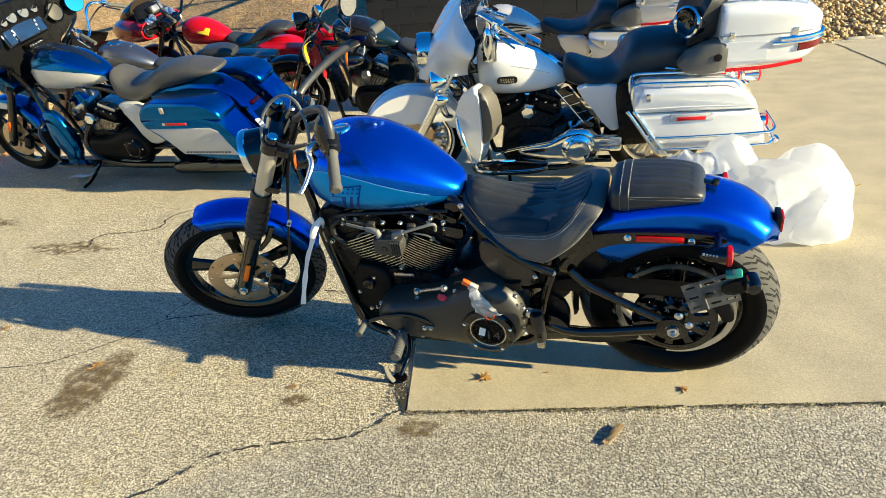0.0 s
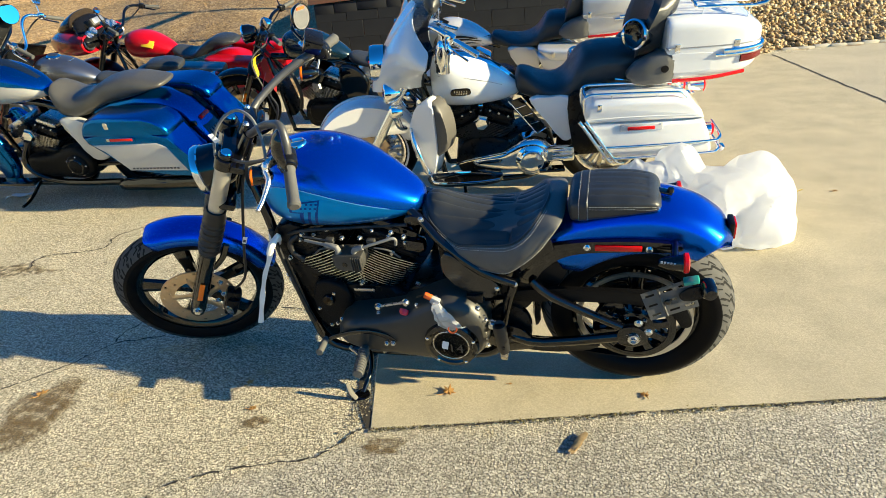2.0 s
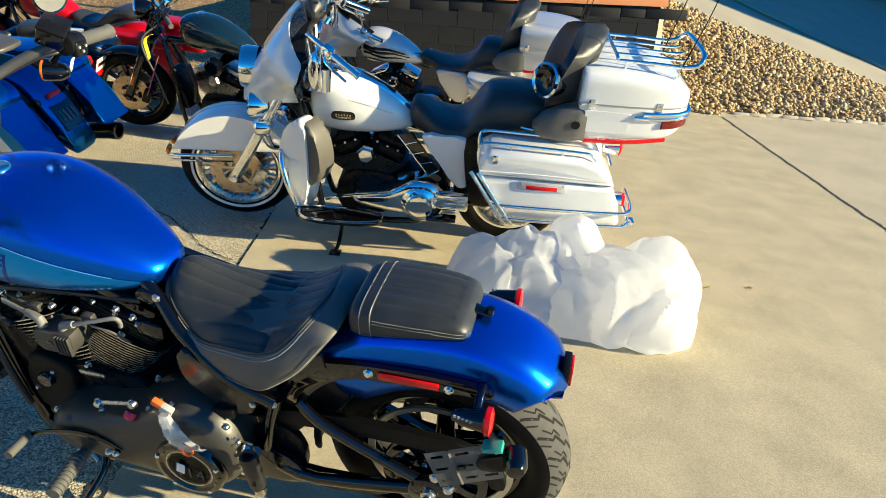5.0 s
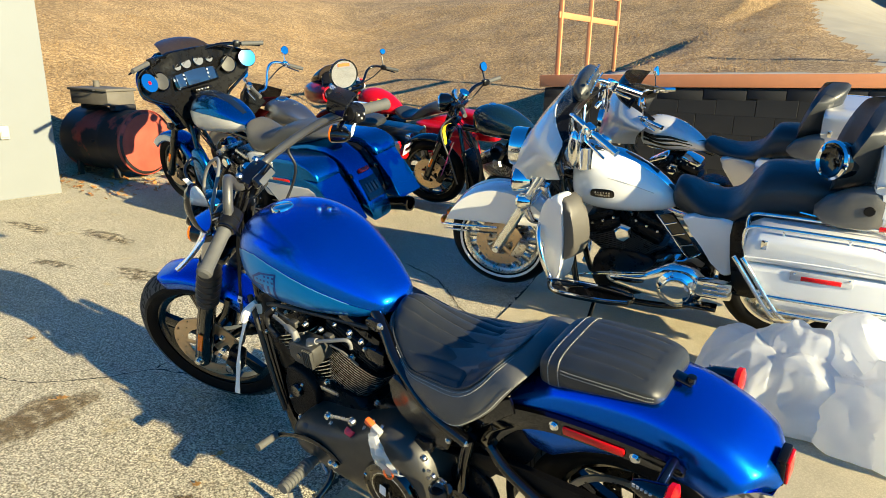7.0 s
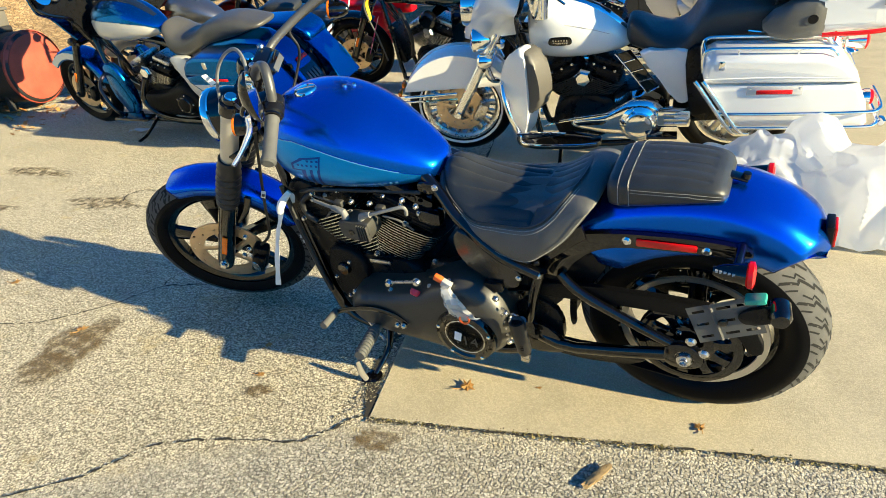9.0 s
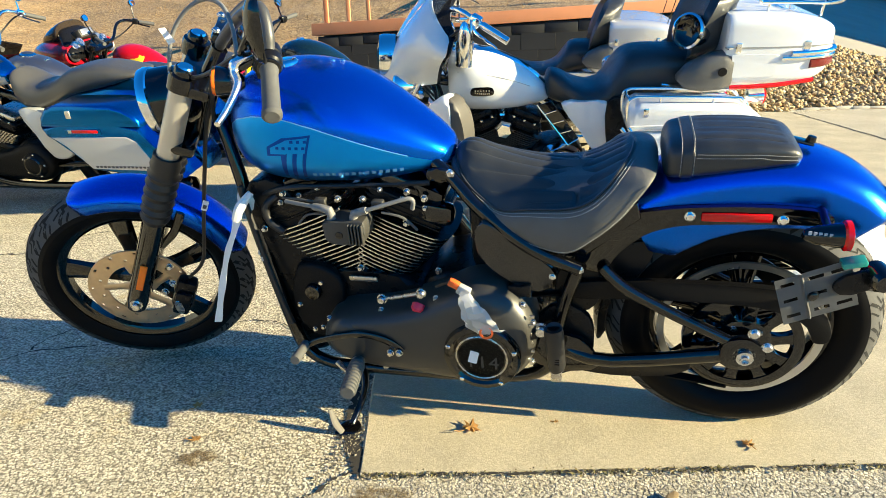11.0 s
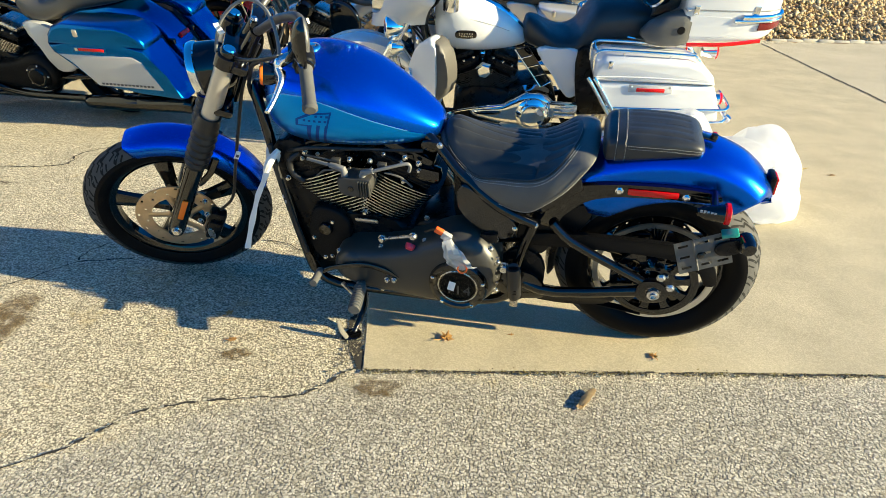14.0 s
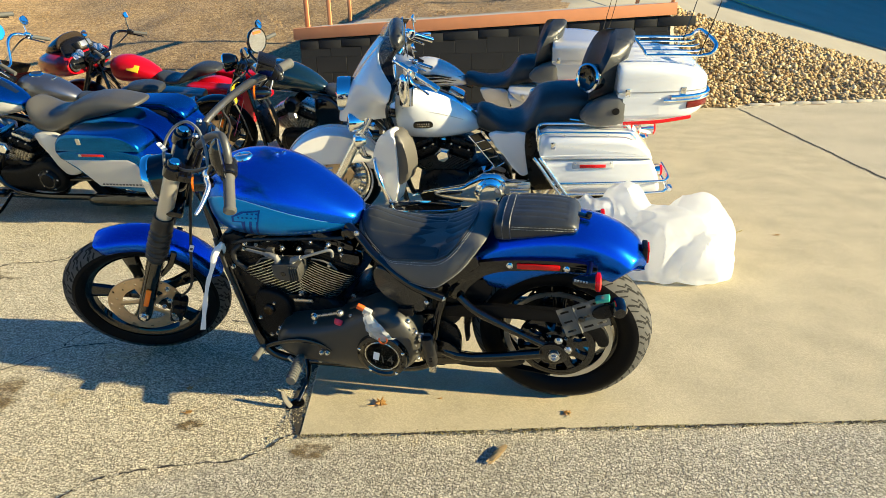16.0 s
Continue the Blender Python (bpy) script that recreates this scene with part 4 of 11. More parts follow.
def v_twin(parent, m, base, fin_mat, block_mat, cover_mat, fins=14, scale=1.0, half=0.115):
    """Two finned cylinders in a 45 degree V with heads, rocker boxes and pushrod side closed."""
    bx, bz = base
    for sgn, nm in ((-1, "front"), (1, "rear")):
        up = Vector((0.383 * sgn, 0, 0.924))
        sd = Vector((0.924, 0, -0.383 * sgn))
        o = Vector((bx, 0, bz))
        bm = bmesh.new()
        sweep(bm, [o + up * 0.02, o + up * 0.22 * scale], 0.062 * scale, 20, 1)
        cyl = part("cylinder", bm, block_mat, parent, m=m)
        for i in range(fins):
            s = (0.055 + 0.0125 * i) * scale
            f = i / (fins - 1)
            out, inn = (0.085 + 0.10 * f - 0.02 * f * f) * scale, (0.055 + 0.01 * f) * scale
            bm = bmesh.new()
            hy = half * (0.80 + 0.2 * f)
            ring = []
            for x, y in smooth_outline([(-out * sgn * -1, -hy * 0.55), (-out * sgn * -0.75, -hy), (inn * sgn * -0.6, -hy), (-inn * sgn, -hy * 0.6), (-inn * sgn, hy * 0.6), (inn * sgn * -0.6, hy), (-out * sgn * -0.75, hy), (-out * sgn * -1, hy * 0.55)], 3):
                ring.append(o + sd * x + up * s + Vector((0, y, 0)))
            th = 0.0034
            ring_faces(bm, [[p - up * th / 2 for p in ring], [p + up * th / 2 for p in ring]])
            fin = part("fin", bm, fin_mat, cyl, m=m)
            fin.data.materials.append(block_mat)
            for f in fin.data.polygons:
                f.material_index = 1 if len(f.vertices) > 4 else 0
        hs = (0.055 + 0.0125 * fins + 0.03) * scale
        rot = Matrix((sd, (0, 1, 0), up)).transposed()
        bm = boxed(o + up * hs + sd * 0.03 * sgn, (0.2 * scale, half * 1.86, 0.06 * scale), 0.016, rot)
        head = part("cylinder_head", bm, block_mat, parent, m=m)
        for q in range(4):
            part("head_fin", boxed(o + up * (hs - 0.02 + 0.013 * q) + sd * 0.03 * sgn, (0.206 * scale, half * 1.9, 0.004), 0.0015, rot), block_mat, head, m=m)
        bm = boxed(o + up * (hs + 0.052) + sd * 0.03 * sgn, (0.17 * scale, half * 1.66, 0.045 * scale), 0.018, rot)
        part("rocker_box", bm, cover_mat, parent, m=m)
        for q in (-0.06, 0.0, 0.06):
            part("head_bolt", bolts([o + up * (hs + 0.028) + sd * (q + 0.02 * sgn) + Vector((0, -half * 0.94, 0))], 0.006, 0.007), M_ZINC, head, m=m)


def pleated(bm, mask, pitch, depth, low):
    """Sews lengthwise pleats into the upper side of a body: valleys of that depth every pitch across y."""
    for v in bm.verts:
        if v.co.z > low:
            k = mask(v.co.x, v.co.y)
            if k > 0:
                v.co.z -= depth * k * (1 - abs(math.sin(math.pi * v.co.y / pitch)) ** 0.55)
    return bm


def domed(outline, y0, y1, edge=0.45):
    """A cover over an outline (x, z): straight sides from y0 that round over into a swelling face at y1."""
    cx, cz = sum(p[0] for p in outline) / len(outline), sum(p[1] for p in outline) / len(outline)
    bm = bmesh.new()
    rings = []
    for k, f in ((1.0, 0.0), (1.0, 0.42), (0.99, 0.56), (0.965, 0.69), (0.92, 0.80), (0.85, 0.885), (0.74, 0.945), (0.58, 0.98), (0.36, 0.997), (0.12, 1.0)):
        kx = 1 - (1 - k) * edge
        rings.append([Vector((cx + (x - cx) * kx, y0 + (y1 - y0) * f, cz + (z - cz) * k)) for x, z in outline])
    ring_faces(bm, rings)
    return bm


def lettering(P, text, size, at, material, parent, label="", m=None, rot=None):
    """Raised characters of the built-in font, as a mesh facing -y."""
    cu = bpy.data.curves.new("lettering", 'FONT')
    cu.body, cu.size, cu.align_x, cu.align_y, cu.extrude = text, size, 'CENTER', 'CENTER', 0.0006
    tmp = bpy.data.objects.new("lettering", cu)
    bm = bmesh.new()
    bm.from_mesh(tmp.to_mesh())
    tmp.to_mesh_clear()
    bpy.data.objects.remove(tmp)
    bpy.data.curves.remove(cu)
    bm.transform(Matrix.Translation(at) @ (rot.to_4x4() if rot else Matrix.Identity(4)) @ Matrix.Rotation(radians(90), 4, 'X'))
    return P("figure", bm, material, parent, label, m)


def many(P, name, spec, material, parent=None, m=None):
    """Bolts of one kind, each a part of its own."""
    places, *dims = spec
    for q in places:
        if parent is None:
            P(name, bolts([q], *dims), material, m=m)
        else:
            P(name, bolts([q], *dims), material, parent, m=m)


M_BARGREY = mat("satin_bar", (0.075, 0.075, 0.075), 0.38, 0.3, 0, bump=0.2, bscale=700)


# ---- the blue cruiser ----
def build_blue_cruiser():
    bike = thing("motorcycle", pose(0, 0.045, 0, 12, 0, 1.5), "deep blue cruiser motorcycle with black engine, leaning on its side stand", "motorcycle")
    A, B = Vector((-1.685, 0, 0.31)), Vector((-1.327, 0, 0.974))
    S = steer(A, B, 23)
    up = (B - A).normalized()
    fw = Vector((-up.z, 0, up.x))

    def F(h, fo, y):
        return A + up * h + fw * fo + Vector((0, y, 0))

    def P(name, bm, material, parent=bike, label="", m=None, sharp=38):
        return part(name, bm, material, parent, label, m, sharp)

    # wheels
    fc = F(0, 0.05, 0)
    wheel(bike, "front_wheel", S @ Matrix.Translation(fc), 0.333, 0.1, 0.243, M_GLOSS, 5, 0.044, 0.03, [(-0.062, 0.15, 0.095)], hub_w=0.13)
    wheel(bike, "rear_wheel", pose(0, 0, 0.325), 0.327, 0.152, 0.212, M_GLOSS, 5, 0.05, 0.03, [(0.075, 0.14, 0.09)], hub_w=0.17, disc_mat=M_SATIN)

    # fork
    for s in (-1, 1):
        leg = P("fork_slider", tube([F(-0.035, 0.05, s * 0.105), F(0.0, 0.05, s * 0.105), F(0.32, 0.05, s * 0.105)], [0.027, 0.032, 0.0315], 20, 1), M_GLOSS, m=S)
        bm = bmesh.new()
        lathe(bm, [(0.031, 0), (0.034, 0.008), (0.040, 0.02), (0.035, 0.032), (0.042, 0.046), (0.036, 0.058), (0.043, 0.074), (0.037, 0.088), (0.043, 0.104), (0.037, 0.118),
                   (0.043, 0.134), (0.037, 0.148), (0.042, 0.163), (0.036, 0.177), (0.040, 0.192), (0.036, 0.205), (0.036, 0.225), (0.030, 0.226)], F(0.305, 0.05, s * 0.105), up, 24)
        P("fork_gaiter", bm, M_BOOT, label="ribbed black rubber fork gaiter", m=S)
        P("fork_tube", tube([F(0.53, 0.05, s * 0.105), F(0.735, 0.05, s * 0.105)], 0.0285, 22, 1), M_TUBE, label="satin silver fork tube", m=S)
        bm = bmesh.new()
        lathe(bm, [(0.0, 0.03), (0.022, 0.03), (0.026, 0.024), (0.026, 0.012), (0.034, 0.010), (0.036, 0.0), (0.036, -0.028), (0.029, -0.032)], F(0.755, 0.05, s * 0.105), up, 22)
        cap = P("fork_cap", bm, M_GLOSS, m=S)
        P("cap_top", turned([(0, 0.006), (0.016, 0.006), (0.021, 0.0)], F(0.783, 0.05, s * 0.105), up, 18), M_CHROME, cap, "chrome fork cap", m=S)
        # amber reflector on the slider
        bm = boxed(F(0.115, 0.05, s * 0.1395), (0.02, 0.006, 0.095), 0.0028, Matrix((fw, (0, 1, 0), up)).transposed())
        P("fork_reflector", bm, M_AMBER, leg, "amber fork reflector", m=S)
        P("axle_bolt", turned([(0, 0.012), (0.011, 0.012), (0.013, 0.008), (0.013, 0.0), (0.018, 0), (0.018, -0.01)], F(0, 0.05, s * 0.137), (0, s, 0), 14), M_ZINC, leg, m=S)
    for h, w, d in ((0.735, 0.27, 0.085), (0.565, 0.265, 0.075)):
        bm = bmesh.new()
        box(bm, F(h, 0.025, 0), (d, w, 0.032), 0.012, Matrix((fw, (0, 1, 0), up)).transposed())
        P("triple_clamp", bm, M_GLOSS, m=S)
    P("steering_head", tube([F(0.55, 0, 0), F(0.74, 0, 0)], 0.034, 18, 1), M_GLOSS)
    # brake caliper behind the left slider
    bm = bmesh.new()
    cr = Matrix((fw, (0, 1, 0), up)).transposed()
    box(bm, F(0.045, -0.075, -0.088), (0.062, 0.05, 0.115), 0.016, cr)
    box(bm, F(0.03, -0.075, -0.12), (0.05, 0.022, 0.085), 0.01, cr)
    cal = P("brake_caliper", bm, M_SATIN, label="black front brake caliper", m=S)
    P("caliper_badge", turned([(0, 0.002), (0.013, 0.002), (0.014, 0)], (0, 0, 0), (0, -1, 0), 20), M_STEEL, cal, m=S @ Matrix.Translation(F(0.02, -0.07, -0.132)) @ Matrix.Diagonal((0.85, 1, 2.0, 1)))
    many(P, "caliper_bolt", ([F(0.1, -0.035, -0.118), F(0.06, -0.02, -0.118), F(0.15, -0.015, -0.105)], 0.009, 0.008), M_ZINC, cal, m=S)
    # brake hose and cable along the fork
    P("brake_hose", tube([F(0.12, -0.075, -0.1), F(0.2, -0.1, -0.105), F(0.34, -0.075, -0.1), F(0.5, -0.045, -0.085), F(0.66, -0.02, -0.07), F(0.8, -0.03, -0.05)], 0.0055, 8), M_BOOT, m=S)
    tag = P("cable_label", boxed(F(0.4, -0.068, -0.108), (0.016, 0.002, 0.034), 0.0008, cr), M_PAPER, label="small white cable label", m=S)
    P("label_bars", boxed(F(0.397, -0.068, -0.1095), (0.010, 0.001, 0.012), 0, cr), M_INK, tag, m=S)
    # fender
    P("front_fender", fender(0.352, fc, 14, 104, 0.068, 0.055, 30), M_BLUE, label="glossy blue front fender", m=S, sharp=50)
    for s in (-1, 1):
        P("fender_bracket", tube([F(0.2, 0.02, s * 0.082), F(0.26, -0.005, s * 0.08), F(0.33, -0.01, s * 0.075)], 0.012, 8, 3, 0.5, (0, 1, 0)), M_GLOSS, m=S)

    # headlight
    hc = F(0.635, 0.075, 0)
    bm = bmesh.new()
    hd = Vector((-0.995, 0, -0.09)).normalized()
    lathe(bm, [(0.0, -0.085), (0.04, -0.08), (0.065, -0.06), (0.08, -0.025), (0.084, 0.02), (0.084, 0.035)], hc, hd, 36)
    lamp = P("headlight", bm, M_GLOSS, label="round black headlight with a chrome ring", m=S)
    P("headlight_ring", turned([(0.083, 0.028), (0.088, 0.032), (0.09, 0.042), (0.087, 0.055), (0.08, 0.058), (0.077, 0.05)], hc, hd, 36), M_CHROME, lamp, m=S)
    P("headlight_lens", turned([(0.0, 0.062), (0.035, 0.06), (0.065, 0.053), (0.079, 0.046)], hc, hd, 36), M_GLASS, lamp, m=S)
    P("headlight_bowl", turned([(0.0, 0.0), (0.045, 0.01), (0.077, 0.044)], hc, hd, 30), M_CHROME, lamp, m=S)

    # handlebar
    bars = {-1: [F(0.84, -0.012, 0), F(0.842, -0.012, -0.05), F(0.875, -0.015, -0.10), F(0.965, -0.035, -0.18), F(1.03, -0.06, -0.25), F(1.048, -0.078, -0.285), F(1.02, -0.1, -0.318), F(0.972, -0.118, -0.35), F(0.94, -0.14, -0.48)],
            1: [F(0.84, -0.012, 0), F(0.842, -0.012, 0.05), F(0.875, -0.03, 0.10), F(0.95, -0.09, 0.165), F(1.015, -0.15, 0.20), F(1.04, -0.19, 0.225), F(1.042, -0.21, 0.25), F(1.038, -0.222, 0.275), F(1.022, -0.265, 0.375)]}
    for s in (-1, 1):
        P("handlebar", tube(bars[s], 0.0128, 14), M_BARGREY, label="black mini-ape handlebar", m=S)
        g0, g1 = (F(0.965, -0.12, -0.365), F(0.935, -0.143, -0.505)) if s < 0 else (F(1.037, -0.224, 0.28), F(1.019, -0.272, 0.40))
        d = (g1 - g0).normalized()
        P("grip", turned([(0.0, 0), (0.019, 0.0), (0.0195, 0.004), (0.0175, 0.01), (0.0178, 0.118), (0.02, 0.124), (0.02, 0.134), (0.014, 0.139), (0, 0.139)], g0, d, 20), M_GRIP, label="grey-black rubber grip", m=S)
        # switch housing
        c = g0 - d * 0.035
        rot = (g1 - g0).to_track_quat('Y', 'Z').to_matrix()
        sw = P("switch_housing", turned([(0, -0.032), (0.02, -0.032), (0.027, -0.028), (0.0285, -0.004), (0.0265, -0.002), (0.0265, 0.002), (0.0285, 0.004), (0.028, 0.022), (0.023, 0.028), (0, 0.028)], c, d, 28), M_SATIN, m=S)
        P("switch_box", boxed(c + rot @ Vector((0.018, 0.002, -0.012)), (0.026, 0.046, 0.04), 0.007, rot, 3), M_SATIN, sw, m=S)
        for i in range(3):
            P("switch_button", boxed(c + rot @ Vector((0.0315, -0.012 + 0.013 * i, -0.006 - 0.012 * (i % 2))), (0.005, 0.010, 0.009), 0.002, rot), M_GRIP, sw, m=S)
            P("button_mark", boxed(c + rot @ Vector((0.0342, -0.012 + 0.013 * i, -0.006 - 0.012 * (i % 2))), (0.001, 0.004, 0.0045), 0, rot), M_PAPER, sw, m=S)
        P("housing_ring", turned([(0.018, 0), (0.024, 0.002), (0.024, 0.008), (0.018, 0.01)], g0 - d * 0.012, d, 18), M_GLOSS, sw, m=S)
        # lever
        k = c - d * 0.02
        if s < 0:
            lv = [k + fw * 0.012, F(0.949, -0.056, -0.339), F(0.926, -0.057, -0.352), F(0.918, -0.068, -0.384), F(0.889, -0.062, -0.428), F(0.868, -0.05, -0.464)]
        else:
            lv = [k + fw * 0.03, F(1.03, -0.15, 0.28), F(1.01, -0.15, 0.33), F(0.995, -0.185, 0.38), F(0.985, -0.205, 0.41)]
        P("lever", tube(lv, [0.013, 0.014, 0.015, 0.015, 0.012, 0.010] if s < 0 else [0.011, 0.012, 0.009, 0.0085, 0.0085], 10, 6, 0.6), M_ALLOY, label="polished hand lever", m=S)
        P("lever_mount", boxed(k + fw * 0.018, (0.045, 0.04, 0.035), 0.008, rot), M_GLOSS, m=S)
        # front turn signals under the bar
        tc = F(0.895, -0.03, -0.34) if s < 0 else F(0.945, -0.17, 0.235)
        sg = P("turn_signal", turned([(0, 0.058), (0.012, 0.055), (0.022, 0.042), (0.028, 0.02), (0.03, 0.0), (0.029, -0.006)], tc, (0.95, 0, -0.2), 22), M_GLOSS, label="black bullet turn signal", m=S)
        P("signal_lens", turned([(0.029, 0.0), (0.03, 0.003), (0.028, 0.009), (0.018, 0.012), (0, 0.013)], tc, (-0.95, 0, 0.2), 22), M_AMBER, sg, "amber signal lens", m=S)
        P("signal_stem", tube([tc, k], 0.008, 8, 1), M_GLOSS, sg, m=S)
    # clamp and risers
    for s in (-1, 1):
        P("riser", tube([F(0.75, 0.0, s * 0.045), F(0.83, -0.012, s * 0.045)], [0.022, 0.02], 16, 1), M_GLOSS, m=S)
    P("bar_clamp", boxed(F(0.855, -0.012, 0), (0.05, 0.13, 0.03), 0.01, cr), M_GLOSS, m=S)
    gz = P("gauge", boxed(F(0.862, -0.045, 0), (0.03, 0.1, 0.034), 0.008, Matrix.Rotation(radians(-25), 3, 'Y')), M_GLOSS, label="narrow bar-clamp digital gauge", m=S)
    P("gauge_face", boxed(F(0.868, -0.062, 0), (0.004, 0.078, 0.02), 0.0015, Matrix.Rotation(radians(-25), 3, 'Y')), M_DIALDARK, gz, m=S)
    many(P, "clamp_bolt", ([F(0.874, 0.004, y) for y in (-0.05, 0.05)], 0.009, 0.006, up), M_ZINC, m=S)
    # brake fluid box on the other side
    P("reservoir", boxed(F(1.075, -0.175, 0.215), (0.062, 0.08, 0.042), 0.006, cr), M_GLOSS, label="black brake fluid box", m=S)
    P("reservoir_lid", boxed(F(1.1, -0.175, 0.215), (0.066, 0.084, 0.009), 0.004, cr), M_SATIN, m=S)
    # mirrors, hung low on the left and high on the other side
    for s, mc in ((-1, F(1.063, -0.078, -0.421)), (1, F(1.10, -0.128, 0.338))):
        nr = Vector((0.988, 0.126, -0.108)).normalized() if s < 0 else (S.to_3x3().inverted() @ bike.matrix_world.to_3x3().inverted() @ Vector((0.985, -0.17, -0.07))).normalized()
        q1 = (up - nr * up.dot(nr)).normalized()
        basis = Matrix((q1.cross(nr), q1, nr)).transposed().to_4x4()
        mm = S @ Matrix.Translation(mc) @ basis @ Matrix.Diagonal((0.62, 1.15, 1, 1) if s < 0 else (0.86, 0.78, 1, 1))
        mr = P("mirror", turned([(0, -0.026), (0.03, -0.023), (0.053, -0.010), (0.061, 0.002), (0.06, 0.007), (0.054, 0.006)], (0, 0, 0), (0, 0, 1), 32), M_GLOSS, label="oval black mirror", m=mm)
        P("mirror_glass", turned([(0, 0.0062), (0.055, 0.006)], (0, 0, 0), (0, 0, 1), 32), M_MIRROR, mr, m=mm)
        if s > 0:
            P("mirror_sticker", boxed((0, 0.038, 0.0068), (0.05, 0.012, 0.0012), 0), M_ORANGE, mr, "orange sticker on the mirror", m=mm)
        P("mirror_stem", tube([mc - nr * 0.012, mc - nr * 0.02 + up * (-0.05), F(0.98, -0.09, -0.32) if s < 0 else F(1.04, -0.19, 0.23)], 0.006, 8), M_GLOSS, mr, m=S)
    # white tag and key ring on the bars
    P("paper_tag", slab([(-0.009, -0.02), (0.007, -0.024), (0.009, 0.016), (-0.004, 0.022)], -0.0006, 0.0006), M_PAPER, label="small white paper tag on the bars", m=S @ Matrix.Translation(F(0.875, 0.098, -0.165)) @ pose(0, 0, 0, 10, -20, 20))
    P("tag_wire", tube([(-1.352, -0.13, 0.96), (-1.356, -0.125, 1.0), (-1.332, -0.119, 1.073), (-1.281, -0.12, 1.128), (-1.222, -0.125, 1.154), (-1.154, -0.169, 1.149), (-1.109, -0.219, 1.118), (-1.085, -0.26, 1.079), (-1.08, -0.285, 1.04)], 0.0048, 10), M_LEAD, label="looped grey cable over the bars")
    P("key_tag", boxed(F(0.965, -0.22, 0.262), (0.003, 0.035, 0.05), 0.001, cr), M_PAPER, label="white tag hanging from the switch housing", m=S)
    # cables
    for pts, r in (([F(0.96, -0.06, -0.33), F(0.86, -0.02, -0.24), F(0.76, -0.02, -0.14), F(0.62, -0.06, -0.07), Vector((-1.24, -0.09, 0.70)), Vector((-1.18, -0.11, 0.55))], 0.006),
                   ([F(1.022, -0.205, 0.24), F(1.018, -0.188, 0.217), F(0.995, -0.152, 0.195), F(0.932, -0.09, 0.158), F(0.895, -0.065, 0.13), F(0.85, -0.1, 0.122), F(0.78, -0.105, 0.11), F(0.71, -0.1, 0.06), F(0.68, -0.08, 0.02)], 0.0045),
                   ([F(0.955, -0.05, -0.335), F(0.83, 0.0, -0.2), F(0.72, 0.05, -0.06), F(0.62, 0.03, -0.02)], 0.005)):
        P("control_cable", tube(pts, r, 8), M_BOOT, m=S)

    # tank
    st = [(-1.25, 0.045, 0.80, 0.88), (-1.24, 0.1, 0.76, 0.932), (-1.21, 0.14, 0.725, 0.965), (-1.15, 0.168, 0.704, 0.985), (-1.07, 0.18, 0.697, 0.989), (-0.99, 0.176, 0.697, 0.974),
          (-0.91, 0.159, 0.70, 0.942), (-0.83, 0.13, 0.708, 0.892), (-0.76, 0.096, 0.72, 0.840), (-0.715, 0.064, 0.735, 0.80), (-0.70, 0.026, 0.75, 0.778)]
    tank = P("fuel_tank", loft_x(st, 6, 72, 2.35), M_BLUE, label="deep blue teardrop fuel tank", sharp=70)

    # lighter panel and marks laid on the tank's side
    ca, cb = catmull([Vector(q[:3]) for q in st], 6), catmull([Vector((q[3], 0, 0)) for q in st], 6)
    dense = [(a.x, a.y, a.z, b.x) for a, b in zip(ca, cb)]
    xs = [q[0] for q in dense]

    def skin(x, z, s=-1, off=0.0012):
        """A point on the tank's side at x and height z."""
        w, lo, hi = [float(np.interp(x, xs, [q[i] for q in dense])) for i in (1, 2, 3)]
        f = max(-0.995, min(0.995, (z - (lo + hi) / 2) / ((hi - lo) / 2)))
        y = w * (1 - abs(f) ** 2.35) ** (1 / 2.35)
        return Vector((x, s * (y + off), z - (off if f < -0.9 else 0)))

    def side_panel(top, bottom, x0, x1, s, off, n=70, k=14):
        bm = bmesh.new()
        cols = []
        for i in range(n + 1):
            x = x0 + (x1 - x0) * i / n
            lo, hi = bottom(x), top(x)
            cols.append([bm.verts.new(skin(x, lo + (hi - lo) * (j / k) ** 1.5, s, off)) for j in range(k + 1)])
        for a, b in zip(cols, cols[1:]):
            for j in range(k):
                bm.faces.new((a[j], a[j + 1], b[j + 1], b[j]))
        return bm

    def low_edge(x):
        return float(np.interp(x, xs, [q[2] for q in dense])) + float(np.interp(x, [-1.23, -1.2, -1.1, -0.8], [0.03, 0.014, 0.012, 0.02]))

    def panel_top(x):
        return float(np.interp(x, [-1.232, -1.22, -1.195, -1.145, -1.087, -1.044, -0.989, -0.925, -0.862, -0.797, -0.735], [0.845, 0.868, 0.885, 0.897, 0.898, 0.889, 0.872, 0.846, 0.818, 0.789, 0.765]))

    for s in (-1, 1):
        pan = P("tank_panel", side_panel(panel_top, lambda x: min(low_edge(x), panel_top(x) - 0.002), -1.232, -0.74, s, 0.0016), M_BLUE2, tank, "lighter blue tank panel", sharp=80)
        P("panel_line", side_panel(lambda x: panel_top(x) + 0.0025, panel_top, -1.225, -0.79, s, 0.0022, 60, 1), M_LINE, pan, sharp=80)

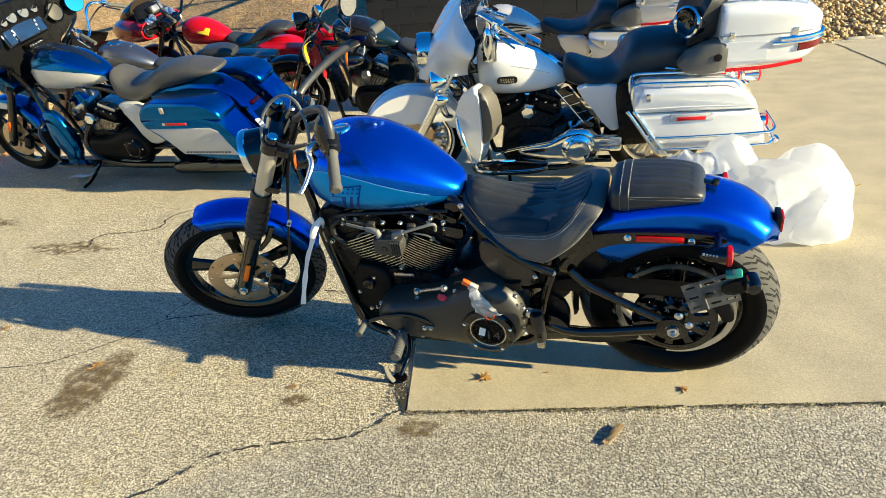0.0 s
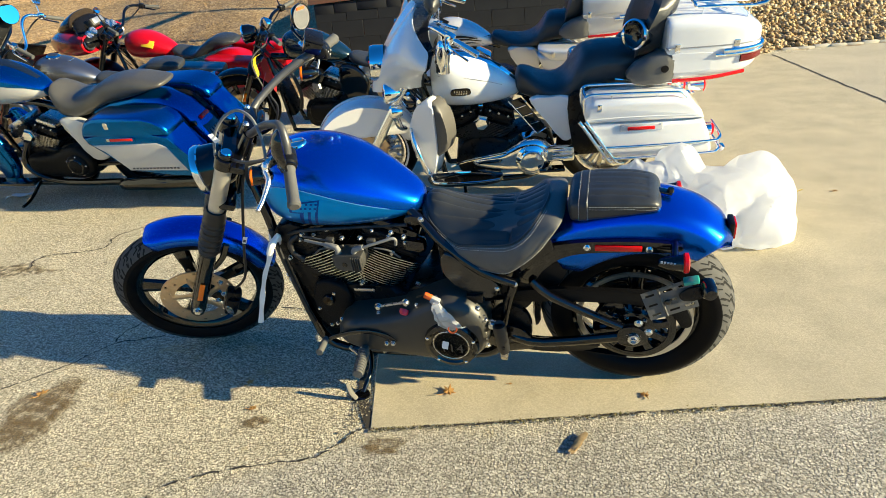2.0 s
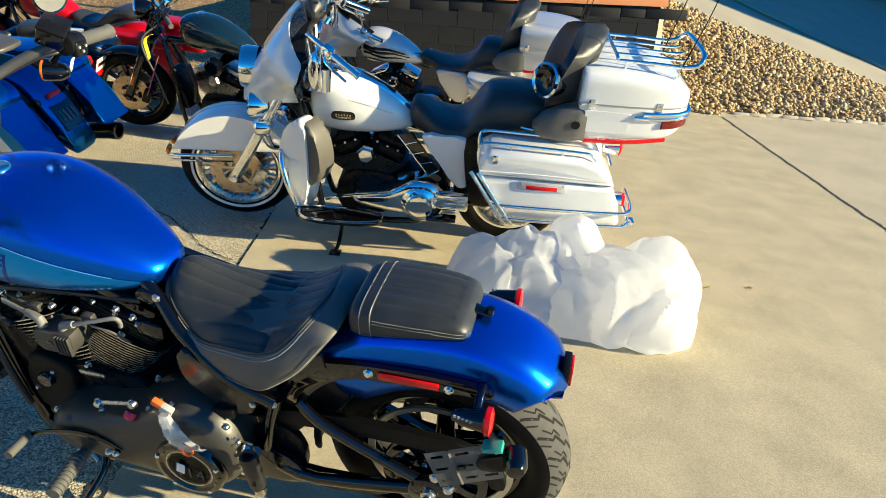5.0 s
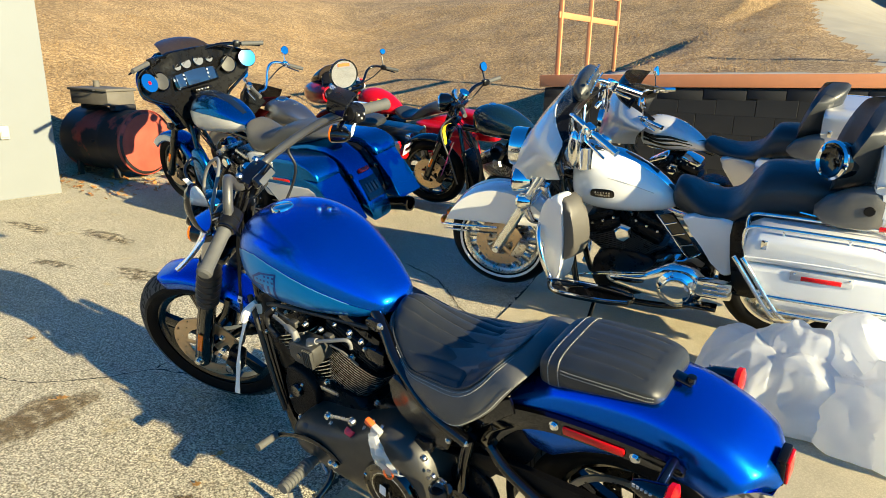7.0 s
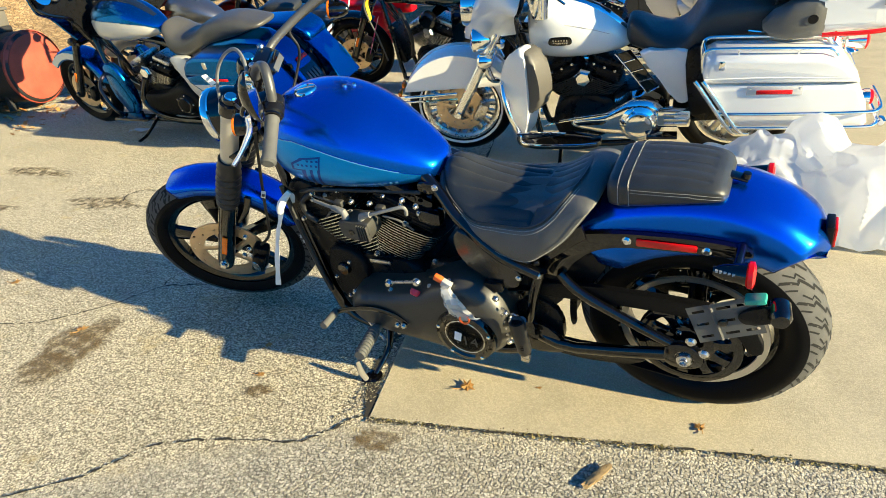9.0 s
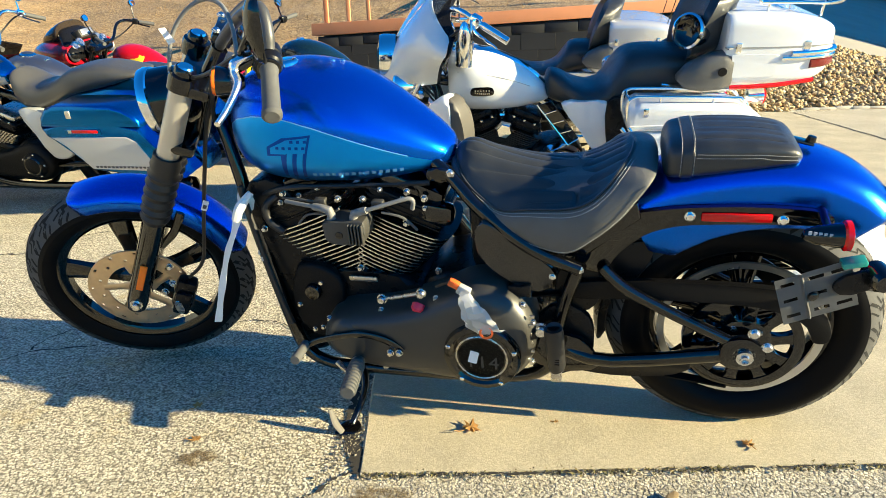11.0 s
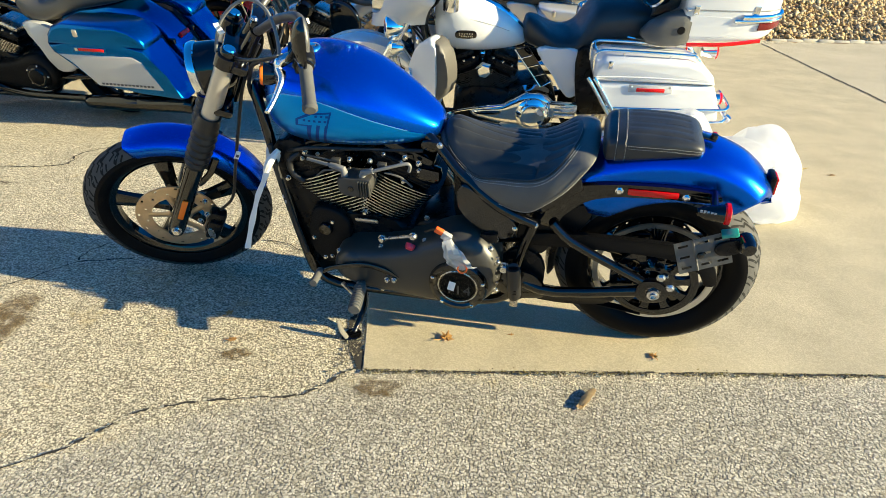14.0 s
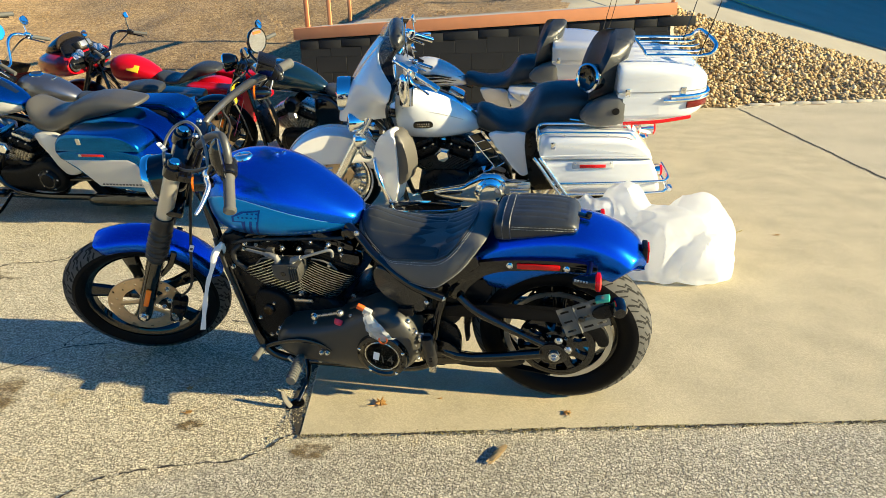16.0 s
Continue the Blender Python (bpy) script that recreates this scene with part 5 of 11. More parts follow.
    # the figure on the panel: outlined shape with stripes below and small stars above
    def patch(corners, material, off, name, parent=tank):
        """A four-cornered patch (x, z) laid on the tank."""
        (ax, az), (bx, bz), (cx, cz), (dx, dz) = corners
        bm = bmesh.new()
        n = 8
        g = []
        for i in range(n + 1):
            u = i / n
            g.append([bm.verts.new(skin((ax + (bx - ax) * u) * (1 - v) + (dx + (cx - dx) * u) * v, (az + (bz - az) * u) * (1 - v) + (dz + (cz - dz) * u) * v, -1, off)) for v in (j / n for j in range(n + 1))])
        for i in range(n):
            for j in range(n):
                bm.faces.new((g[i][j], g[i + 1][j], g[i + 1][j + 1], g[i][j + 1]))
        return P(name, bm, material, parent, sharp=80)
    fig = patch([(-1.105, 0.709), (-1.05, 0.709), (-0.997, 0.86), (-1.07, 0.853)], M_NUMBER, 0.0024, "figure_stem")
    patch([(-1.119, 0.806), (-1.07, 0.808), (-1.066, 0.855), (-1.114, 0.83)], M_NUMBER, 0.0024, "figure_flag")
    patch([(-1.066, 0.815), (-1.018, 0.815), (-1.005, 0.854), (-1.062, 0.848)], M_BLUE2, 0.003, "figure_field", fig)
    patch([(-1.108, 0.812), (-1.066, 0.813), (-1.062, 0.847), (-1.105, 0.828)], M_BLUE2, 0.003, "figure_field", fig)
    for k in range(2):
        x = 0.026 * k
        patch([(-1.098 + x, 0.711), (-1.083 + x, 0.711), (-1.048 + x, 0.815), (-1.063 + x, 0.815)], M_BLUE2, 0.003, "figure_stripe", fig)
    for x0, cnt, z in ((-1.05, 3, 0.845), (-1.09, 5, 0.829)):
        for i in range(cnt):
            x = x0 + i * 0.0165
            patch([(x, z - 0.004), (x + 0.008, z - 0.004), (x + 0.009, z + 0.003), (x + 0.001, z + 0.003)], M_NUMBER, 0.0036, "figure_star", fig)
    for i in range(14):
        x = -1.02 + i * 0.0158
        patch([(x, 0.747), (x + 0.009, 0.747), (x + 0.0115, 0.757), (x + 0.0025, 0.757)], M_LINE, 0.0024, "mark_bar")
    # cap
    cp = Vector((-1.105, -0.03, 0.986))
    P("tank_cap", turned([(0, 0.012), (0.02, 0.0115), (0.03, 0.009), (0.034, 0.004), (0.035, -0.002), (0.037, -0.006)], cp, (-0.03, 0, 1), 30), M_CHROME, tank, "chrome fuel cap")
    P("tank_vent", bolts([(-1.0, 0.02, 0.98), (-0.985, 0.045, 0.973)], 0.006, 0.004, (0.2, 0, 1)), M_CHROME, tank)

    # frame
    for s in (-1, 1):
        P("downtube", tube([(-1.315, s * 0.035, 0.86), (-1.285, s * 0.06, 0.76), (-1.235, s * 0.1, 0.52), (-1.18, s * 0.125, 0.27), (-1.155, s * 0.13, 0.2), (-1.10, s * 0.13, 0.155), (-0.98, s * 0.13, 0.145), (-0.55, s * 0.13, 0.165), (-0.44, s * 0.135, 0.24)], 0.0175, 14), M_GLOSS)
        P("seat_rail", tube([(-0.80, s * 0.045, 0.795), (-0.70, s * 0.085, 0.728), (-0.62, s * 0.13, 0.664), (-0.5, s * 0.162, 0.585), (-0.385, s * 0.165, 0.535)], 0.0165, 14), M_GLOSS)
        P("rear_upright", tube([(-0.385, s * 0.15, 0.54), (-0.42, s * 0.15, 0.42), (-0.45, s * 0.14, 0.26)], 0.017, 12), M_GLOSS)
        P("frame_bracket", slab(smooth_outline([(-0.475, 0.33), (-0.38, 0.33), (-0.33, 0.25), (-0.41, 0.225), (-0.5, 0.25)], 3), s * 0.142, s * 0.162, 0.004), M_GLOSS)
    P("backbone", tube([(-1.33, 0, 0.83), (-1.1, 0, 0.80), (-0.8, 0, 0.76), (-0.66, 0, 0.70)], 0.028, 14), M_GLOSS)
    P("frame_gusset", slab(smooth_outline([(-0.75, 0.745), (-0.715, 0.75), (-0.695, 0.735), (-0.705, 0.715), (-0.75, 0.72)], 3), -0.1, -0.075, 0.004), M_GLOSS)
    many(P, "frame_bolt", ([(-0.694, -0.102, 0.74), (-0.463, -0.172, 0.565), (-0.385, -0.172, 0.537), (-0.647, -0.12, 0.676)], 0.0085, 0.006), M_ZINC)

    # engine
    eb = (-0.955, 0.392)
    v_twin(bike, None, eb, M_FIN, M_SATIN, M_GLOSS, 16, 1.0, 0.118)
    P("crankcase", slab(smooth_outline([(-1.12, 0.33), (-1.09, 0.42), (-1.0, 0.455), (-0.9, 0.455), (-0.8, 0.43), (-0.72, 0.34), (-0.78, 0.22), (-0.95, 0.17), (-1.08, 0.21)], 4), -0.115, 0.13, 0.02), M_SATIN)
    P("transmission", slab(smooth_outline([(-0.78, 0.44), (-0.55, 0.46), (-0.48, 0.38), (-0.5, 0.24), (-0.78, 0.2)], 4), -0.1, 0.12, 0.02), M_SATIN)
    P("cam_cover", turned([(0, 0.035), (0.05, 0.033), (0.07, 0.02), (0.075, 0.0)], (-0.96, 0.125, 0.33), (0, 1, 0), 28), M_GLOSS)
    # primary cover
    out = smooth_outline([(-1.05, 0.32), (-1.03, 0.358), (-0.98, 0.382), (-0.87, 0.40), (-0.76, 0.433), (-0.66, 0.485), (-0.60, 0.495), (-0.54, 0.47), (-0.497, 0.415), (-0.482, 0.345), (-0.497, 0.265), (-0.55, 0.212), (-0.64, 0.196), (-0.8, 0.205), (-0.95, 0.22), (-1.02, 0.245), (-1.05, 0.28)], 4)
    P("primary_cover", domed(out, -0.1, -0.236), M_PRIMARY, label="satin black primary cover", sharp=60)
    P("primary_front", turned([(0, 0.016), (0.045, 0.014), (0.06, 0.004), (0.064, -0.004)], (-0.965, -0.222, 0.315), (0, -1, 0), 30), M_PRIMARY)
    dc = Vector((-0.612, -0.23, 0.312))
    big = Matrix.Translation(dc) @ Matrix.Diagonal((1.18, 1, 1.18, 1)) @ Matrix.Translation(-dc)
    db = P("derby_cover", turned([(0.0, 0.016), (0.062, 0.016), (0.068, 0.022), (0.078, 0.02), (0.082, 0.01), (0.083, -0.004)], dc, (0, -1, 0), 40), M_GLOSS, label="round gloss black derby cover", m=big)
    P("cover_ring", turned([(0.052, 0.0165), (0.054, 0.018), (0.056, 0.0165)], dc, (0, -1, 0), 40), M_STEEL, db, m=big)
    many(P, "cover_bolt", ([dc + Vector((0.086 * math.cos(a), -0.02, 0.086 * math.sin(a))) for a in (0.3, 1.55, 2.8, 4.06, 5.3)], 0.006, 0.004), M_CHROME, db)
    P("cover_film", turned([(0, 0.0178), (0.02, 0.019), (0.05, 0.0182)], dc, (0, -1, 0), 12), M_FILM, db, "wrinkled clear protective film", m=big)
    P("film_label", boxed(dc + Vector((-0.018, -0.0235, 0.006)), (0.022, 0.001, 0.036), 0, Matrix.Rotation(radians(14), 3, 'Y')), M_PAPER, db, "white sticker")
    for i, ch in enumerate("114"):
        lettering(P, ch, 0.052, dc + Vector((-0.026 + 0.029 * i, -0.0205, -0.012)), M_COIL, db, "steel-grey engine size figure")
    many(P, "primary_bolt", ([(-1.03, -0.19, 0.352), (-0.88, -0.19, 0.392), (-0.73, -0.19, 0.44), (-0.655, -0.19, 0.478), (-0.515, -0.19, 0.44), (-0.492, -0.19, 0.39), (-0.495, -0.19, 0.27), (-0.88, -0.212, 0.228)], 0.008, 0.008), M_ZINC)
    for i in range(5):
        P("cover_slot", boxed((-0.497 + 0.003 * abs(i - 2), -0.205, 0.315 + 0.026 * i), (0.012, 0.006, 0.008), 0.002), M_STEEL)
    # oil and ignition details between the cylinders
    coil = P("coil_cover", slab(smooth_outline([(-1.003, 0.638), (-0.998, 0.592), (-0.985, 0.582), (-0.915, 0.582), (-0.90, 0.594), (-0.897, 0.645), (-0.95, 0.642)], 3), -0.19, -0.12, 0.006), M_COIL, label="grey cast coil housing between the cylinders")
    P("coil_badge", turned([(0, 0.002), (0.009, 0.002), (0.010, 0)], (-0.962, -0.19, 0.607), (0, -1, 0), 14), M_GLOSS, coil)
    for i in range(5):
        P("coil_rib", boxed((-0.934 + 0.0085 * i, -0.193, 0.612), (0.004, 0.012, 0.056), 0.0018), M_COIL, coil)
    for pts in ([(-0.985, -0.17, 0.64), (-0.987, -0.17, 0.665), (-1.032, -0.16, 0.668), (-1.116, -0.14, 0.67)], [(-0.925, -0.17, 0.64), (-0.923, -0.17, 0.658), (-0.89, -0.17, 0.669), (-0.832, -0.16, 0.685), (-0.79, -0.15, 0.694), (-0.779, -0.145, 0.685), (-0.784, -0.14, 0.662)]):
        P("plug_lead", tube(pts, 0.0056, 10), M_LEAD, label="grey spark plug lead")
        P("plug_boot", tube([pts[0], pts[1], pts[2]], [0.0115, 0.011, 0.009], 12, 2), M_LEAD)
    many(P, "plug_nut", ([(-0.978, -0.13, 0.677), (-0.912, -0.13, 0.679), (-1.131, -0.12, 0.683), (-0.80, -0.12, 0.698), (-0.758, -0.12, 0.682), (-1.205, -0.12, 0.577), (-0.949, -0.122, 0.475), (-1.065, -0.13, 0.427), (-1.077, -0.13, 0.408), (-0.81, -0.12, 0.613), (-0.739, -0.12, 0.479)], 0.0075, 0.01), M_ZINC)
    P("serial_pad", boxed((-0.946, -0.124, 0.442), (0.08, 0.008, 0.016), 0.005), M_STEEL, label="small stamped metal pad")
    P("shift_rod", tube([(-0.87, -0.20, 0.435), (-0.765, -0.2, 0.46)], 0.0055, 8, 1), M_STEEL)
    many(P, "rod_end", ([(-0.87, -0.2, 0.435), (-0.765, -0.2, 0.46)], 0.011, 0.012), M_ZINC)
    P("drain_cap", turned([(0, 0.02), (0.012, 0.019), (0.017, 0.012), (0.017, 0.0)], (-0.772, -0.205, 0.43), (-0.2, -0.8, -0.6), 10), M_REDPLASTIC, label="red plastic cap")
    P("rear_cover", boxed((-0.735, -0.09, 0.63), (0.085, 0.05, 0.06), 0.02, Matrix.Rotation(radians(8), 3, 'Y')), M_GLOSS)
    P("intake", tube([(-0.95, 0.0, 0.62), (-0.95, 0.12, 0.63)], 0.045, 16, 1), M_SATIN)
    P("air_cleaner", turned([(0, 0.05), (0.07, 0.05), (0.088, 0.038), (0.09, 0)], (-0.95, 0.15, 0.63), (0, 1, 0), 30), M_GLOSS)
    for pts in ([(-1.06, 0.12, 0.56), (-1.12, 0.16, 0.42), (-1.02, 0.18, 0.25), (-0.6, 0.19, 0.22), (-0.1, 0.2, 0.26), (0.2, 0.2, 0.28)], [(-0.79, 0.12, 0.56), (-0.72, 0.17, 0.42), (-0.6, 0.2, 0.31), (-0.1, 0.215, 0.36), (0.2, 0.215, 0.38)]):
        P("exhaust_pipe", tube(pts, 0.034, 16), M_GLOSS)
    # front tubes and regulator
    P("regulator", boxed((-1.13, -0.0, 0.32), (0.05, 0.16, 0.11), 0.01), M_SATIN)
    P("oil_cooler", slab(smooth_outline([(-1.262, 0.66), (-1.14, 0.70), (-1.06, 0.5), (-1.05, 0.24), (-1.14, 0.165), (-1.175, 0.22), (-1.205, 0.38)], 3), -0.105, 0.105, 0.012), M_SATIN, label="black oil cooler between the frame tubes")
    P("side_plate", slab(smooth_outline([(-1.13, 0.47), (-1.04, 0.47), (-1.0, 0.40), (-1.05, 0.27), (-1.12, 0.25), (-1.155, 0.34)], 4), -0.135, -0.1, 0.012, seg=3), M_WRINKLE, label="black engine side plate", sharp=60)
    P("sensor", turned([(0, 0.03), (0.02, 0.03), (0.024, 0.024), (0.024, 0.0)], (-1.09, -0.12, 0.40), (0, -1, 0), 20), M_GLOSS)
    many(P, "plate_bolt", ([(-1.015, -0.14, 0.357), (-0.894, -0.14, 0.385), (-1.141, -0.136, 0.351), (-1.084, -0.136, 0.279), (-1.11, -0.136, 0.27)], 0.006, 0.006), M_ZINC)
    P("hose", tube([(-1.16, -0.1, 0.665), (-1.19, -0.115, 0.64), (-1.185, -0.12, 0.60), (-1.15, -0.12, 0.57)], 0.011, 10), M_BOOT)
    P("wiring_loom", tube([(-1.245, -0.125, 0.70), (-1.225, -0.135, 0.56), (-1.19, -0.15, 0.40), (-1.165, -0.155, 0.30)], 0.009, 8), M_BOOT)
    for k, z in enumerate((0.50, 0.52, 0.46)):
        P("loom_mark", boxed((-1.215 + 0.028 * (0.5 - z) / 0.1, -0.15, z), (0.005, 0.003, 0.012), 0), M_DIALGREY)
    for x, y, z in ((-1.02, -0.14, 0.672), (-0.87, -0.14, 0.672)):
        P("tappet_clip", boxed((x, y, z), (0.03, 0.02, 0.022), 0.004), M_COIL)
    for pts in ([(-1.1, -0.125, 0.60), (-1.06, -0.14, 0.635), (-1.0, -0.15, 0.645), (-0.97, -0.15, 0.66)], [(-0.78, -0.13, 0.60), (-0.81, -0.145, 0.64), (-0.86, -0.15, 0.655)], [(-1.14, -0.11, 0.665), (-1.08, -0.13, 0.672), (-1.03, -0.135, 0.668)]):
        P("thin_wire", tube(pts, 0.0035, 6), M_GRIP)
    P("loom", tube([(-1.215, -0.09, 0.66), (-1.17, -0.11, 0.68), (-1.1, -0.12, 0.70), (-0.95, -0.1, 0.70), (-0.75, -0.09, 0.71)], 0.007, 8), M_BOOT)

    # white strap looped on the downtube
    bm = bmesh.new()
    path = catmull([(-1.25, -0.155, 0.635), (-1.27, -0.165, 0.585), (-1.298, -0.172, 0.53), (-1.324, -0.18, 0.46), (-1.35, -0.186, 0.385), (-1.374, -0.192, 0.31)], 6)
    rings = []
    for i, p in enumerate(path):
        w = 0.012 - 0.003 * i / len(path) + 0.0015 * math.sin(i * 0.7)
        tw = 0.1 + 0.3 * math.sin(i * 0.16)
        d = Vector((math.cos(tw), -math.sin(tw), 0)) * w
        t = Vector((0, 0.0012, 0))
        rings.append([p - d - t, p + d - t, p + d + t, p - d + t])
    ring_faces(bm, rings)
    strap = P("tie_strap", bm, M_STRAP, label="white fabric tie strap hanging from the frame")
    P("strap_loop", turned([(0.021, -0.022), (0.028, -0.016), (0.029, 0.014), (0.023, 0.024)], (-1.253, -0.09, 0.645), (0.25, -0.1, 1), 14), M_STRAP, strap)
    P("strap_knot", tube([(-1.215, -0.13, 0.685), (-1.24, -0.155, 0.655), (-1.258, -0.162, 0.62)], [0.009, 0.014, 0.01], 8), M_STRAP, strap)

    # seat
    rim = catmull([(-0.70, 0, 0.757), (-0.69, -0.045, 0.746), (-0.665, -0.085, 0.716), (-0.62, -0.113, 0.682), (-0.57, -0.136, 0.664), (-0.50, -0.153, 0.676), (-0.412, -0.163, 0.686), (-0.366, -0.16, 0.704), (-0.332, -0.147, 0.734), (-0.312, -0.127, 0.758), (-0.300, -0.104, 0.769), (-0.287, -0.07, 0.779), (-0.28, -0.035, 0.784), (-0.278, 0, 0.786)], 8)
    hem = catmull([(-0.70, 0, 0.735), (-0.692, -0.055, 0.72), (-0.665, -0.09, 0.69), (-0.62, -0.125, 0.66), (-0.564, -0.148, 0.620), (-0.487, -0.168, 0.590), (-0.413, -0.176, 0.580), (-0.352, -0.178, 0.622), (-0.302, -0.172, 0.668), (-0.265, -0.162, 0.716), (-0.240, -0.148, 0.748), (-0.228, -0.11, 0.757), (-0.223, -0.05, 0.763), (-0.222, 0, 0.765)], 8)
    ridge = catmull([Vector(q) for q in ((-0.70, 0.757, 0), (-0.685, 0.782, 0), (-0.65, 0.79, 0), (-0.59, 0.768, 0), (-0.52, 0.748, 0), (-0.45, 0.737, 0), (-0.40, 0.738, 0), (-0.36, 0.750, 0), (-0.325, 0.768, 0), (-0.30, 0.781, 0), (-0.278, 0.786, 0))], 6)

    def seat_top(x, y, off=0.0):
        """The padded top: pleats in the dish, a crease, then the smooth bolster."""
        w, e = [float(np.interp(x, [q.x for q in rim], [v(q) for q in rim])) for v in (lambda q: max(abs(q.y), 1e-4), lambda q: q.z)]
        c = float(np.interp(x, [q.x for q in ridge], [q.y for q in ridge]))
        f = min(1.0, abs(y) / w)
        z = e + (c - e) * (1 - f ** 2.1)
        k = sstep(-0.685 + abs(y) * 0.35, -0.66 + abs(y) * 0.35, x) * sstep(-0.396, -0.404, x) * sstep(w - 0.012, w - 0.03, abs(y)) + 0.7 * sstep(-0.392, -0.384, x) * sstep(-0.29, -0.305, x) * sstep(w - 0.012, w - 0.03, abs(y))
        z -= 0.0075 * k * (1 - abs(math.sin(math.pi * y / 0.035)) ** 0.5)
        z -= 0.008 * math.exp(-((x + 0.398) / 0.005) ** 2) * sstep(w - 0.002, w - 0.02, abs(y))
        return Vector((x, y, z + off))
    bm = bmesh.new()
    rows = []
    xs_top = [p.x for p in rim]
    fine = sorted(set([round(x, 5) for x in xs_top] + [round(-0.42 + 0.004 * i, 5) for i in range(12)]))
    for x in fine:
        w = float(np.interp(x, xs_top, [abs(p.y) for p in rim]))
        rows.append([bm.verts.new(seat_top(x, w * f)) for f in np.linspace(-1, 1, 121)] if w > 1e-3 else [bm.verts.new(seat_top(x, 0))])
    for a, b in zip(rows, rows[1:]):
        for j in range(120):
            q = [a[min(j, len(a) - 1)], a[min(j + 1, len(a) - 1)], b[min(j + 1, len(b) - 1)], b[min(j, len(b) - 1)]]
            q = [v for n, v in enumerate(q) if v not in q[:n]]
            if len(q) > 2:
                bm.faces.new(q)
    bmesh.ops.recalc_face_normals(bm, faces=bm.faces)
    seat = P("seat", bm, M_LEATHER, label="black stitched vinyl solo seat with a deep dish", sharp=80)
    for y in (-0.14, -0.105, -0.07, -0.035, 0.0, 0.035, 0.07, 0.105, 0.14):
        stitches(P, seat, [seat_top(x, y, 0.0012) for x in np.linspace(-0.65 + abs(y) * 0.5, -0.405, 56)], 1, M_THREAD2)
    # grained border from the seam down to the hem, all the way round, in the lightened vinyl
    loops = []
    for k, (f, out) in enumerate(((0.0, -0.002), (0.03, 0.004), (0.12, 0.0085), (0.3, 0.011), (0.5, 0.0115), (0.7, 0.0095), (0.88, 0.005), (0.97, 0.001), (1.0, -0.004), (0.98, -0.016))):
        half = []
        for n, (a, b) in enumerate(zip(rim, hem)):
            p = a.lerp(b, f)
            q = Vector((0.55 * sstep(-0.29, -0.235, p.x) - 0.6 * sstep(-0.66, -0.70, p.x), -1.0 * min(1, abs(p.y) / 0.09), 0.45 * sstep(-0.31, -0.25, p.x)))
            half.append(p + q.normalized() * out)
        loops.append(half + [Vector((p.x, -p.y, p.z)) for p in half[-2:0:-1]])
    bm = bmesh.new()
    ring_faces(bm, loops, cap0=False)
    P("seat_side", bm, M_LEATHER2, seat, "coarse-grained vinyl side of the seat, lightened as if sunlit", sharp=80)
    P("seat_welt", tube([p + Vector((0, 0, 0.004)) for p in rim[::3]], 0.003, 6, 2), M_LEATHER, seat)
    for f in (0.05, 0.13):
        line = [a.lerp(b, f) + Vector((0.002, -0.0088 if f > 0.1 else -0.006, 0.0015)) for a, b in zip(rim, hem)]
        stitches(P, seat, catmull(line[20:88], 2), 1)
    stitches(P, seat, catmull([a.lerp(b, 0.92) + Vector((0, -0.0062, 0)) for a, b in zip(rim, hem)][30:80], 2), 1)
    P("seat_pan", slab([(-0.66, 0.70), (-0.62, 0.67), (-0.5, 0.61), (-0.41, 0.592), (-0.30, 0.66), (-0.25, 0.725), (-0.31, 0.72), (-0.42, 0.655), (-0.52, 0.655), (-0.60, 0.69)], -0.11, 0.11, 0.008), M_SATIN)
    P("seat_bracket", slab([(-0.43, 0.585), (-0.31, 0.68), (-0.265, 0.70), (-0.255, 0.66), (-0.31, 0.615), (-0.375, 0.555)], -0.142, -0.128, 0.005, seg=3), M_GLOSS, label="gloss black bracket under the seat")
    # pillion pad
    pil = [(-0.216, 0.065, 0.757, 0.788), (-0.211, 0.088, 0.738, 0.806), (-0.195, 0.103, 0.730, 0.820), (-0.13, 0.108, 0.738, 0.829), (-0.05, 0.106, 0.752, 0.829), (0.0, 0.102, 0.760, 0.825), (0.036, 0.096, 0.766, 0.817), (0.053, 0.088, 0.771, 0.806), (0.062, 0.07, 0.777, 0.793)]
    pad = P("pillion_pad", pleated(loft_x(pil, 10, 160, 3.6), lambda x, y: sstep(-0.15, -0.14, x) * sstep(0.03, 0.015, x) * sstep(0.09, 0.085, abs(y)), 0.035, 0.0035, 0.785), M_LEATHER, label="black stitched vinyl pillion pad", sharp=70)
    px = [q[0] for q in pil]

    def pil_top(x, y, off=0.001):
        w, lo, hi = [float(np.interp(x, px, [q[i] for q in pil])) for i in (1, 2, 3)]
        f = min(0.98, abs(y) / w)
        return Vector((x, y, (lo + hi) / 2 + (hi - lo) / 2 * (1 - f ** 3.6) ** (1 / 3.6) + off))
    for y in (-0.07, -0.035, 0.0, 0.035, 0.07):
        stitches(P, pad, [pil_top(x, y, -0.002) for x in np.linspace(-0.14, 0.02, 40)], 1, M_THREAD2)
    for s in (-1, 1):
        for dz in (0.0, 0.009):
            stitches(P, pad, [on_body(pil, Vector((x, s * 0.12, 0.792 + dz - 0.008 * max(0, x + 0.02) / 0.07)), 3.6) for x in np.linspace(-0.15, 0.05, 48)], 1)
    band = bmesh.new()
    rings = []
    for x in (-0.182, -0.178, -0.158, -0.154):
        w, lo, hi = [float(np.interp(x, px, [q[i] for q in pil])) for i in (1, 2, 3)]
        e = 0.003 if x in (-0.178, -0.158) else -0.001
        rings.append(oval(x, w + e, lo - e, hi + e, 40, 3.6))
    ring_faces(band, rings)
    P("pad_band", band, M_LEATHER, pad, "stitched vinyl band")
